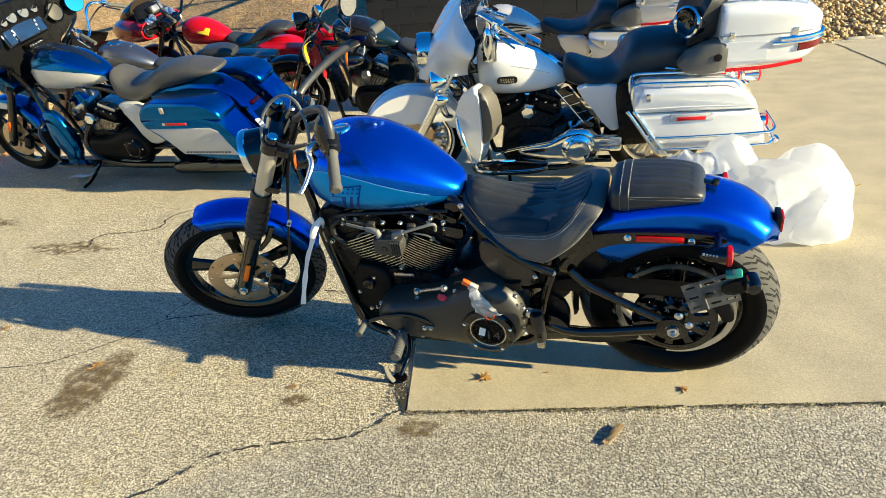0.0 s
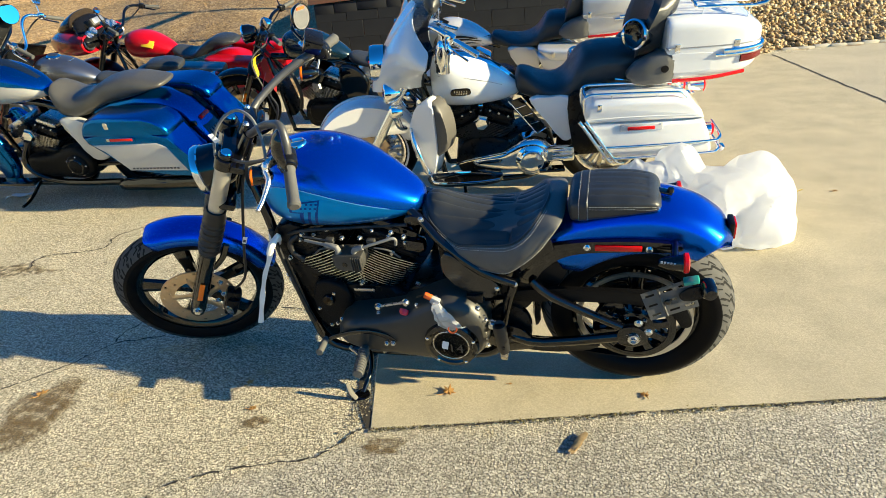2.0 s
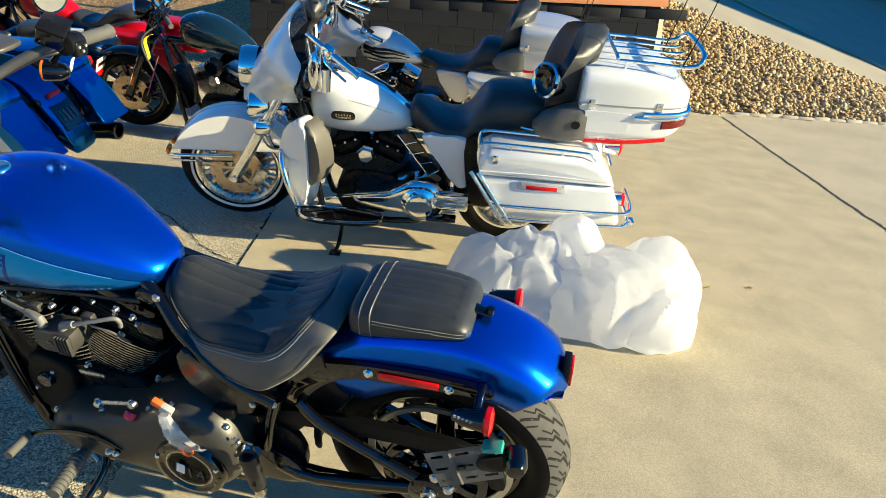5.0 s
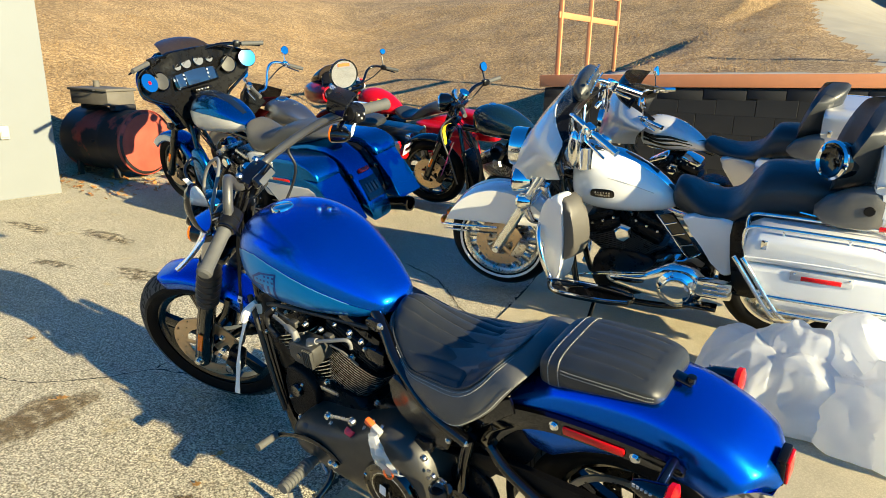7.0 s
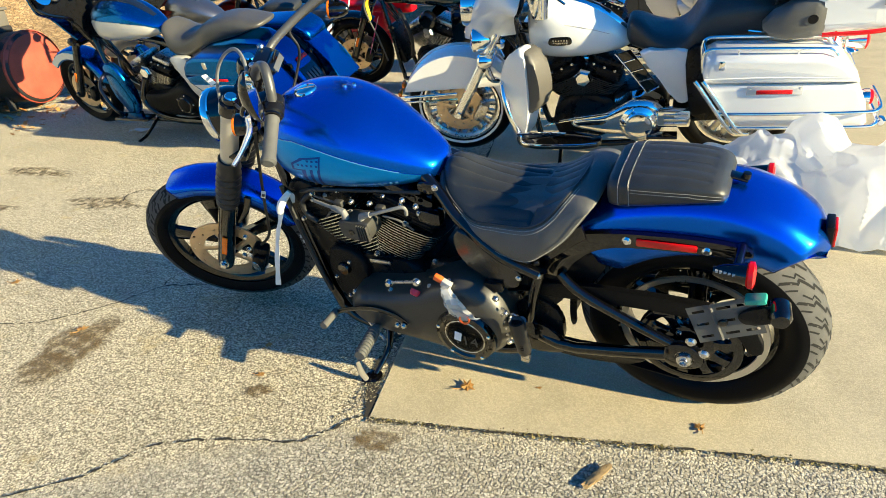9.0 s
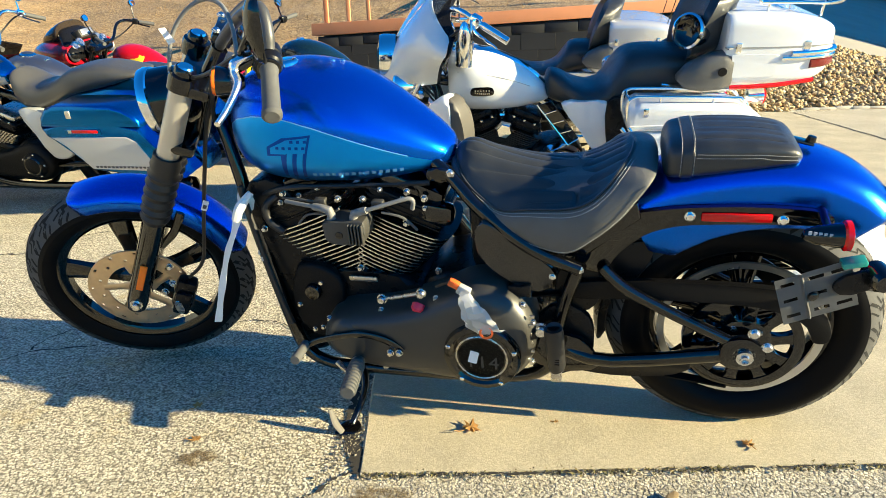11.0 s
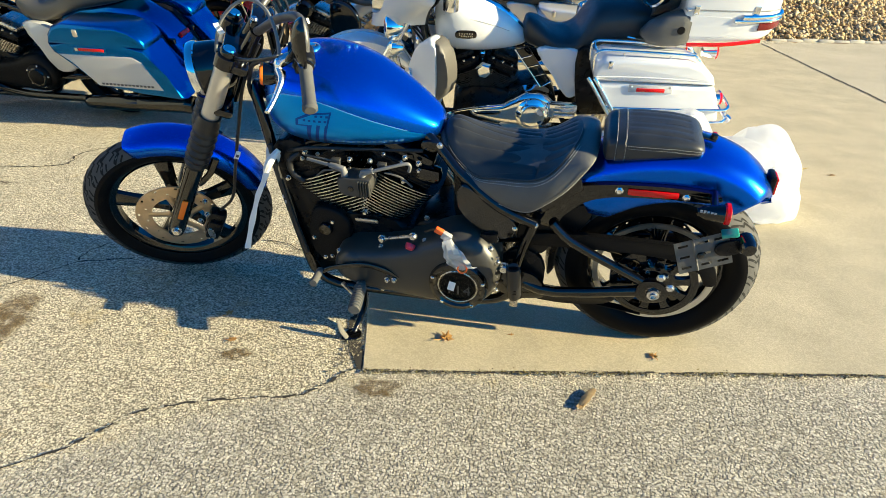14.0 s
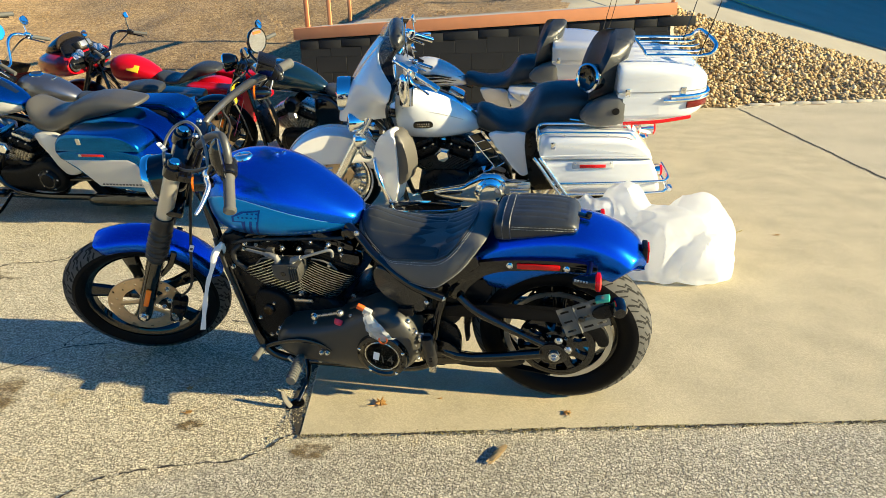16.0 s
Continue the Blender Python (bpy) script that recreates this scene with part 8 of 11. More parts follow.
        P("rack_rear", tube([(0.73, -0.2, zt - 0.008), (0.775, -0.205, zt + 0.002), (0.80, -0.19, zt + 0.03), (0.812, -0.12, zt + 0.045), (0.812, 0.12, zt + 0.045), (0.80, 0.19, zt + 0.03), (0.775, 0.205, zt + 0.002), (0.73, 0.2, zt - 0.008)], 0.0115, 12), M_CHROME, label="chrome rear hoop of the rack")
        for x in (0.45, 0.70):
            for y in (-0.2, 0.2):
                P("rack_foot", tube([(x, y, zt), (x, y * 0.95, 1.12)], 0.007, 8, 1), M_CHROME)
    for y in (-0.17, 0.17):
        P("antenna", tube([(0.70, y, 1.1), (0.78, y * 1.15, 1.45), (0.84, y * 1.25, 1.85)], [0.004, 0.0025, 0.0018], 6), M_GLOSS)
    return tr


def loft_arm(s):
    bm = bmesh.new()
    rings = []
    for x, w, lo, hi in ((0.05, 0.03, 0.84, 0.87), (0.09, 0.045, 0.80, 0.92), (0.17, 0.05, 0.785, 0.965), (0.25, 0.05, 0.79, 0.985), (0.3, 0.045, 0.80, 0.985), (0.315, 0.03, 0.83, 0.96)):
        rings.append([p + Vector((0, s * 0.25, 0)) for p in oval(x, w, lo, hi, 20, 3)])
    ring_faces(bm, rings)
    return bm


def rear_body(P, o, w=0.12):
    """Rear fender with the tail lights."""
    P("rear_fender", fender(0.385, (0.0, 0, 0.335), -18, 128, w, 0.13, 30), o["paint_rear"], sharp=50)
    tl = P("tail_light", turned([(0, 0.03), (0.03, 0.028), (0.045, 0.012), (0.048, -0.02)], (0.385, 0, 0.52), (1, 0, 0.15), 22), M_RED, label="red tail light")
    if o.get("tail_bar"):
        P("tail_bar", tube([(0.42, -0.2, 0.60), (0.45, -0.1, 0.595), (0.45, 0.1, 0.595), (0.42, 0.2, 0.60)], 0.011, 8), o["bright"])
        for s in (-1, 1):
            c = Vector((0.45, s * 0.2, 0.60))
            P("turn_signal", turned([(0, -0.06), (0.03, -0.05), (0.04, -0.015), (0.041, 0.005)], c, (1, 0, 0), 22), o["bright"])
            P("signal_lens", turned([(0.04, 0.004), (0.041, 0.012), (0.02, 0.022), (0, 0.024)], c, (1, 0, 0), 22), M_RED)
            lc = Vector((o.get("bag_end", 0.57) + 0.02, s * 0.33, 0.52))
            lp = P("tail_lamp", turned([(0.03, -0.04), (0.038, -0.02), (0.038, 0.0)], lc, (1, 0, 0), 20), o["bright"])
            P("lamp_lens", turned([(0.036, 0.0), (0.033, 0.014), (0.018, 0.02), (0, 0.022)], lc, (1, 0, 0), 20), M_RED, lp, "red tail lamp lens")


M_DARKLENS = mat("dark_red_lens", (0.12, 0.008, 0.006), 0.15, 0, 0.2)
M_CLEAR = glass("clear_screen", (0.6, 0.62, 0.62), 0.93, 0.02)
M_POCKET = mat("grey_pocket", (0.075, 0.07, 0.062), 0.5, vary=0.1, scale=20)
CHROMED = dict(bright=M_CHROME, rim=M_STEEL, fork=M_CHROME, caliper=M_STEEL, fin=M_COIL, primary=M_CHROME, pipe=M_CHROME, bar=M_CHROME, grip=M_CHROME, chrome_ctl=True, rocker=M_CHROME, white=True, spokes=18, lip=M_CHROME)
BLACKED = dict(bright=M_GLOSS, rim=M_GLOSS, fork=M_GLOSS, caliper=M_SATIN, fin=M_FIN, primary=M_WRINKLE, pipe=M_GLOSS, bar=M_GLOSS, grip=M_GRIP, spokes=9, refl=True)


def tank_badge(P, tank, ts, x, z):
    xs = [q[0] for q in ts]
    w, lo, hi = [float(np.interp(x, xs, [q[i] for q in ts])) for i in (1, 2, 3)]
    f = (z - (lo + hi) / 2) / ((hi - lo) / 2)
    y = w * (1 - abs(f) ** 2.4) ** (1 / 2.4)
    b = P("tank_badge", slab(smooth_outline([(-0.062, -0.004), (-0.05, 0.02), (0, 0.024), (0.05, 0.02), (0.062, -0.004), (0.045, -0.02), (-0.045, -0.02)], 3), -0.003, 0.004, 0.001), M_GLOSS, tank, "dark oval tank badge", m=Matrix.Translation((x, -y - 0.003, z)) @ pose(0, 0, 0, -6, 0, 2))
    for r, n, dz in ((0, 6, 0.005), (1, 8, -0.009)):
        for i in range(n):
            P("badge_bar", boxed((x - 0.036 + 0.072 * i / (n - 1), -y - 0.007, z + dz), (0.006, 0.002, 0.009), 0), M_STEEL, tank)


DEEP_TANK = [(-1.095, 0.05, 0.78, 0.88), (-1.085, 0.105, 0.70, 0.925), (-1.05, 0.14, 0.665, 0.955), (-0.97, 0.16, 0.645, 0.97), (-0.87, 0.159, 0.64, 0.958), (-0.76, 0.142, 0.645, 0.915), (-0.65, 0.107, 0.66, 0.845), (-0.575, 0.06, 0.68, 0.775), (-0.54, 0.02, 0.70, 0.735)]


M_IVORY = mat("ivory_plastic", (0.55, 0.5, 0.38), 0.3, 0, 0.4, vary=0.04, scale=20)


def white_bags(P, o):
    """Hard bags that lean back, each with a hinged lid, lid rails and twin chrome guards."""
    for s in (-1, 1):
        body = P("saddlebag", slab([(-0.185, 0.632), (0.47, 0.626), (0.515, 0.53), (0.54, 0.43), (0.52, 0.405), (0.01, 0.405), (-0.06, 0.42), (-0.165, 0.60)], s * 0.2, s * 0.425, 0.026, seg=4), M_WHITE, label="hard white saddlebag with chrome rails", sharp=50)
        lid = P("bag_lid", slab([(-0.19, 0.636), (-0.205, 0.70), (-0.19, 0.748), (-0.14, 0.775), (0.30, 0.765), (0.39, 0.735), (0.45, 0.685), (0.474, 0.63)], s * 0.195, s * 0.43, 0.034, seg=6), M_WHITE, body, "white saddlebag lid", sharp=60)
        P("lid_crease", tube([(-0.19, s * 0.428, 0.668), (0.1, s * 0.431, 0.672), (0.42, s * 0.428, 0.662)], 0.0035, 6), M_WHITE, lid)
        fr = P("reflector_frame", boxed((0.12, s * 0.427, 0.606), (0.24, 0.008, 0.046), 0.0035), M_SILVERPAINT, body, "pale bright reflector frame")
        P("bag_reflector", boxed((0.12, s * 0.432, 0.60), (0.155, 0.008, 0.02), 0.003), M_RED, body, "red bag reflector")
        for x in (0.015, 0.225):
            P("frame_screw", bolts([(x, s * 0.431, 0.618)], 0.005, 0.003, (0, s, 0)), M_CHROME, body)
        P("bag_latch", boxed((-0.12, s * 0.428, 0.735), (0.028, 0.012, 0.045), 0.006), M_CHROME, body)
        for y in (0.395, 0.25):
            P("lid_rail", tube([(-0.20, s * y, 0.69), (-0.205, s * y, 0.76), (-0.185, s * y, 0.797), (-0.1, s * y, 0.803), (0.28, s * y, 0.792), (0.33, s * y, 0.785), (0.36, s * y, 0.755)], 0.0085, 10), M_CHROME, label="chrome lid rail")
        P("rail_cross", tube([(-0.192, s * 0.395, 0.79), (-0.198, s * 0.32, 0.79), (-0.192, s * 0.25, 0.79)], 0.0075, 8), M_CHROME)
        for x in (-0.05, 0.2):
            P("rail_foot", tube([(x, s * 0.395, 0.80), (x, s * 0.39, 0.765)], 0.006, 8, 1), M_CHROME)
        for zz, e in ((0.50, 0.0), (0.425, 0.03)):
            P("bag_guard", tube([(-0.12 + e, s * 0.43, zz), (-0.08 + e, s * 0.452, zz - 0.002), (0.2, s * 0.456, zz), (0.50, s * 0.452, zz + 0.005), (0.565, s * 0.43, zz + 0.005), (0.585, s * 0.36, zz + 0.005), (0.585, s * 0.2, zz + 0.005)], 0.0095, 10), M_CHROME, label="chrome bag guard")
        for dx in (0.0, 0.035):
            P("guard_post", tube([(-0.235 + dx, s * 0.44, 0.665), (-0.20 + dx, s * 0.45, 0.62), (-0.10 + dx, s * 0.455, 0.47), (-0.04 + dx, s * 0.445, 0.39), (0.0 + dx, s * 0.40, 0.36)], 0.0105, 10), M_CHROME, label="chrome guard post before the bag")
        P("guard_link", tube([(0.575, s * 0.4, 0.425), (0.578, s * 0.4, 0.505)], 0.0085, 8, 1), M_CHROME)
        P("guard_cap", boxed((0.60, s * 0.39, 0.425), (0.035, 0.06, 0.035), 0.01), M_CHROME)
        # twin lamps between bag and trunk
        c = Vector((0.50, s * 0.17, 0.73))
        sg = P("rear_signal", turned([(0, -0.075), (0.03, -0.065), (0.042, -0.02), (0.043, 0.008)], c, (1, 0, 0), 22), M_CHROME, label="chrome bullet rear signal")
        P("signal_lens", turned([(0.042, 0.006), (0.041, 0.016), (0.022, 0.027), (0, 0.029)], c, (1, 0, 0), 22), M_RED, sg, "red signal lens")


def build_white_tourer():
    t = thing("motorcycle", pose(-0.22, 2.25, 0, 12, 0, 12), "white full-dress touring motorcycle with much chrome", "motorcycle")
    px = -0.80
    case = smooth_outline([(px - 0.06, 0.295), (px - 0.04, 0.355), (px + 0.1, 0.375), (px + 0.18, 0.415), (px + 0.26, 0.455), (px + 0.36, 0.455), (px + 0.43, 0.41), (px + 0.45, 0.32), (px + 0.42, 0.24), (px + 0.33, 0.215), (px + 0.22, 0.235), (px + 0.1, 0.25)], 4)
    o = dict(dict(CHROMED, primary=M_CHROME, derby=M_CHROME, rocker=M_SATIN, derby_size=1.22, primary_y=-0.235, derby_x=0.31), primary_out=case, paint_fender=M_WHITE, paint_tank=M_WHITE, tank_label="white fuel tank with a chrome console", paint_fairing=M_WHITE, fairing_label="white batwing fairing", screen=M_CLEAR, screen_label="clear windscreen", fair_w=0.375, sweep=0.29, rake=0.31, wing=0.8, mirror=False, lamp_z=0.985, ffd=0.09, ffa=(14, 152), bar_h=0.26, fair_lo=0.38, fz=0.825, fh=0.47, fair_m=Matrix.Translation((0.04, 0, -0.045)) @ Matrix.Translation((-1.35, 0, 0.9)) @ Matrix.Scale(1.07, 4) @ Matrix.Translation((1.35, 0, -0.9)), paint_bag=M_WHITE, paint_bag2=M_WHITE,
             pipes=(1,), bag_end=0.52, bag_label="hard white saddlebag with chrome rails", paint_trunk=M_WHITE, trunk_label="hard white top trunk", paint_rear=M_WHITE, steer=7, passing=True, tail_bar=True, screen_h=0.13, mufflabel="chrome muffler", tank=DEEP_TANK, wb=1.55, ztop=0.93)
    P, S, F, L, tank, ts = base_bike(t, o)
    batwing(P, S, F, L, o)
    white_bags(P, o)
    big_seat(P, o, [(-0.575, 0.05, 0.735, 0.80), (-0.555, 0.09, 0.70, 0.845), (-0.5, 0.13, 0.68, 0.835), (-0.42, 0.17, 0.66, 0.79), (-0.34, 0.188, 0.655, 0.77), (-0.27, 0.193, 0.66, 0.80), (-0.215, 0.19, 0.67, 0.89), (-0.165, 0.185, 0.69, 0.945), (-0.08, 0.18, 0.71, 0.962), (0.05, 0.175, 0.73, 0.96), (0.15, 0.17, 0.74, 0.95), (0.22, 0.15, 0.76, 0.94), (0.245, 0.10, 0.79, 0.91)])
    tour_trunk(P, o)
    rear_body(P, o)
    tank_badge(P, tank, ts, -0.91, 0.775)
    # chrome console along the tank
    bm = bmesh.new()
    rings = []
    for x, w in ((-1.0, 0.03), (-0.97, 0.048), (-0.85, 0.05), (-0.72, 0.044), (-0.62, 0.035), (-0.565, 0.02)):
        zt = float(np.interp(x, [q[0] for q in ts], [q[3] for q in ts]))
        rings.append(oval(x, w, zt - 0.03, zt + 0.013, 18, 3))
    ring_faces(bm, rings)
    con = P("tank_console", bm, M_CHROME, tank, "chrome tank console")
    P("console_trim", tube([(-0.93, 0, 0.975), (-0.8, 0, 0.94), (-0.66, 0, 0.865)], 0.016, 8, 4, 0.3, (0, 0, 1)), M_SATIN, con)
    P("tank_line", tube([(-1.04, -0.135, 0.875), (-0.95, -0.151, 0.868), (-0.8, -0.146, 0.84), (-0.66, -0.108, 0.785)], 0.002, 6), M_SILVERPAINT, tank)
    # fender trim
    fc = F(0, 0.045, 0)
    for s in (-1, 1):
        P("fender_rail", tube([fc + Vector((-0.36, s * 0.07, 0.1)), fc + Vector((-0.30, s * 0.1, 0.115)), fc + Vector((-0.15, s * 0.105, 0.12)), fc + Vector((0.0, s * 0.1, 0.12))], 0.009, 10), M_CHROME, m=S)
        arc = [(fc.x + 0.352 * math.cos(radians(a)), fc.z + 0.352 * math.sin(radians(a))) for a in range(24, 157, 6)]
        P("fender_skirt", slab(arc, s * 0.082, s * 0.088, 0.002), M_WHITE, label="white side skirt of the front fender", m=S)
        P("fender_light", boxed(fc + Vector((-0.355, s * 0.05, 0.125)), (0.02, 0.06, 0.03), 0.006), M_AMBER, m=S)
        P("fender_rail_low", tube([fc + Vector((-0.345, s * 0.085, 0.075)), fc + Vector((-0.2, s * 0.105, 0.085)), fc + Vector((0.0, s * 0.1, 0.085))], 0.007, 8), M_CHROME, m=S)
        # lower fairing
        out = smooth_outline([(-1.235, 0.60), (-1.19, 0.72), (-1.12, 0.79), (-1.07, 0.77), (-1.06, 0.64), (-1.06, 0.48), (-1.08, 0.36), (-1.12, 0.27), (-1.16, 0.28), (-1.19, 0.38), (-1.235, 0.48)], 4)
        turn = Matrix.Translation((-1.06, s * 0.29, 0)) @ Matrix.Rotation(radians(26 * s), 4, 'Z') @ Matrix.Translation((1.06, -s * 0.29, 0))
        lf = P("lower_fairing", slab(out, s * 0.215, s * 0.325, 0.028, seg=4), M_WHITE, label="white lower leg fairing", m=turn, sharp=60)
        P("fairing_pocket", slab(smooth_outline([(-1.10, 0.765), (-1.03, 0.74), (-0.99, 0.62), (-0.995, 0.5), (-1.04, 0.44), (-1.09, 0.46)], 4), s * 0.19, s * 0.31, 0.02, seg=3), M_POCKET, lf, "grey storage pocket in the leg fairing", m=turn, sharp=60)
        P("fairing_latch", boxed((-1.20, s * 0.328, 0.45), (0.03, 0.016, 0.1), 0.008), M_CHROME, lf, m=turn)
        P("engine_guard", tube([(-1.2, s * 0.1, 0.62), (-1.22, s * 0.26, 0.58), (-1.17, s * 0.34, 0.42), (-1.10, s * 0.3, 0.25), (-1.08, s * 0.13, 0.2)], 0.015, 10), M_CHROME)
        # floorboard
        out = smooth_outline([(-1.13, -0.31), (-1.09, -0.41), (-0.85, -0.42), (-0.70, -0.4), (-0.69, -0.31), (-0.85, -0.28)], 3)
        P("floorboard", slab([(x, y if s < 0 else -y) for x, y in out], 0.272, 0.304, 0.008, "xy"), M_GLOSS, label="black rider floorboard edged with chrome")
        P("board_edge", tube([(-1.125, s * 0.33, 0.302), (-1.08, s * 0.418, 0.302), (-0.85, s * 0.43, 0.302), (-0.70, s * 0.408, 0.302)], 0.007, 8), M_CHROME)
        P("passenger_board", boxed((-0.37, s * 0.26, 0.27), (0.16, 0.07, 0.016), 0.006), M_GLOSS)
        P("side_cover", slab(smooth_outline([(-0.50, 0.71), (-0.38, 0.725), (-0.26, 0.72), (-0.22, 0.60), (-0.23, 0.46), (-0.30, 0.43), (-0.40, 0.57)], 4), s * 0.15, s * 0.205, 0.02, seg=3), M_WHITE, label="white side cover", sharp=60)
        hg = P("heat_guard", slab([(-0.625, 0.70), (-0.55, 0.725), (-0.40, 0.52), (-0.455, 0.485)], s * 0.17, s * 0.182, 0.004), M_GLOSS, label="slatted black wind deflector edged with chrome")
        P("guard_edge", tube([(-0.625, s * 0.185, 0.705), (-0.455, s * 0.185, 0.485), (-0.40, s * 0.185, 0.52)], 0.0055, 8, 1), M_CHROME, hg)
        for i in range(3):
            P("guard_slat", tube([(-0.585 + 0.042 * i, s * 0.185, 0.655 - 0.053 * i), (-0.525 + 0.042 * i, s * 0.185, 0.675 - 0.055 * i)], 0.0035, 6, 1), M_CHROME, hg)
        P("grab_strap", tube([(0.0, s * 0.175, 0.80), (0.08, s * 0.182, 0.792), (0.16, s * 0.178, 0.80)], 0.007, 8), M_CHROME)
        # added black slab that darkens the open gap between side cover and bag
        P("strut_cover", slab(smooth_outline([(-0.27, 0.72), (-0.14, 0.72), (-0.06, 0.5), (-0.06, 0.36), (-0.2, 0.34), (-0.25, 0.46)], 3), s * 0.17, s * 0.215, 0.006), M_SATIN, label="black slab standing in for the shaded gap before the bag")
    P("gear_cover", boxed((-0.315, -0.235, 0.365), (0.17, 0.05, 0.1), 0.014), M_CHROME, label="chrome ribbed side cover by the clutch")
    for i in range(3):
        P("gear_rib", boxed((-0.305, -0.262, 0.34 + 0.026 * i), (0.12, 0.008, 0.01), 0.003), M_CHROME)
    P("shift_linkage", tube([(-1.0, -0.25, 0.32), (-0.9, -0.245, 0.35), (-0.62, -0.215, 0.38)], 0.008, 8), M_CHROME)
    P("shift_arm", tube([(-1.14, -0.36, 0.33), (-1.0, -0.33, 0.32), (-0.88, -0.3, 0.30)], 0.009, 8), M_CHROME)
    P("side_stand", tube([(-0.93, -0.13, 0.16), (-0.92, -0.3, 0.105), (-0.92, -0.42, 0.098)], 0.012, 8, 3), M_GLOSS)
    P("stand_foot", boxed((-0.92, -0.43, 0.1), (0.06, 0.07, 0.012), 0.003, Matrix.Rotation(radians(-13), 3, 'X')), M_GLOSS)
    # cockpit bag and cup holder
    bag = P("windscreen_bag", loft_pouch((-1.05, 0.0, 1.30), 0.18, 0.05, 0.06), M_LEATHER, label="studded black leather windscreen pouch", m=S)
    for i in range(11):
        y = -0.16 + 0.032 * i
        P("stud", turned([(0, 0.004), (0.006, 0.002), (0.008, -0.001)], (-0.998, y, 1.30 + 0.015 * math.cos(y * 6)), (1, 0, 0.2), 8), M_CHROME, bag, m=S)
        P("stud", turned([(0, 0.004), (0.006, 0.002), (0.008, -0.001)], (-1.015, y, 1.345 + 0.01 * math.cos(y * 6)), (0.8, 0, 0.6), 8), M_CHROME, bag, m=S)
    P("cup_holder", turned([(0.04, 0), (0.045, 0.004), (0.045, 0.12), (0.04, 0.122), (0.038, 0.01), (0, 0.008)], (-1.02, -0.2, 0.93), (0.05, 0, 1), 24), M_CHROME, label="chrome cup holder on the bars", m=S)
    for s in (-1, 1):
        mr = P("mirror", loft_pouch((-1.03, s * 0.40, 1.10), 0.035, 0.03, 0.085), M_CHROME, label="chrome mirror on the fairing edge", m=S)
        P("mirror_glass", slab(smooth_outline([(s * 0.40 - 0.03, 1.03), (s * 0.40 - 0.03, 1.19), (s * 0.40 + 0.03, 1.19), (s * 0.40 + 0.03, 1.03)], 3), -1.004, -0.998, 0.001, "yz"), M_MIRROR, mr, m=S)
        P("mirror_arm", tube([(-1.06, s * 0.34, 1.06), (-1.04, s * 0.37, 1.08)], 0.012, 8, 1), M_CHROME, mr, m=S)
    P("white_tag", boxed((-1.02, -0.13, 1.09), (0.003, 0.05, 0.07), 0.001, Matrix.Rotation(radians(20), 3, 'Z')), M_PAPER, label="white paper tag on the bars", m=S)
    return t


def loft_pouch(c, w, d, h):
    bm = bmesh.new()
    rings = []
    for f in np.linspace(-1, 1, 13):
        y = c[1] + w * f
        k = math.sqrt(max(0.05, 1 - abs(f) ** 5))
        bulge = 0.75 + 0.25 * abs(math.cos(f * 4.2))
        rings.append([Vector((c[0] + d * k * bulge * math.cos(a), y, c[2] + h * k * math.sin(a) + 0.02 * (1 - f * f))) for a in (2 * math.pi * i / 16 for i in range(16))])
    ring_faces(bm, rings)
    return bm


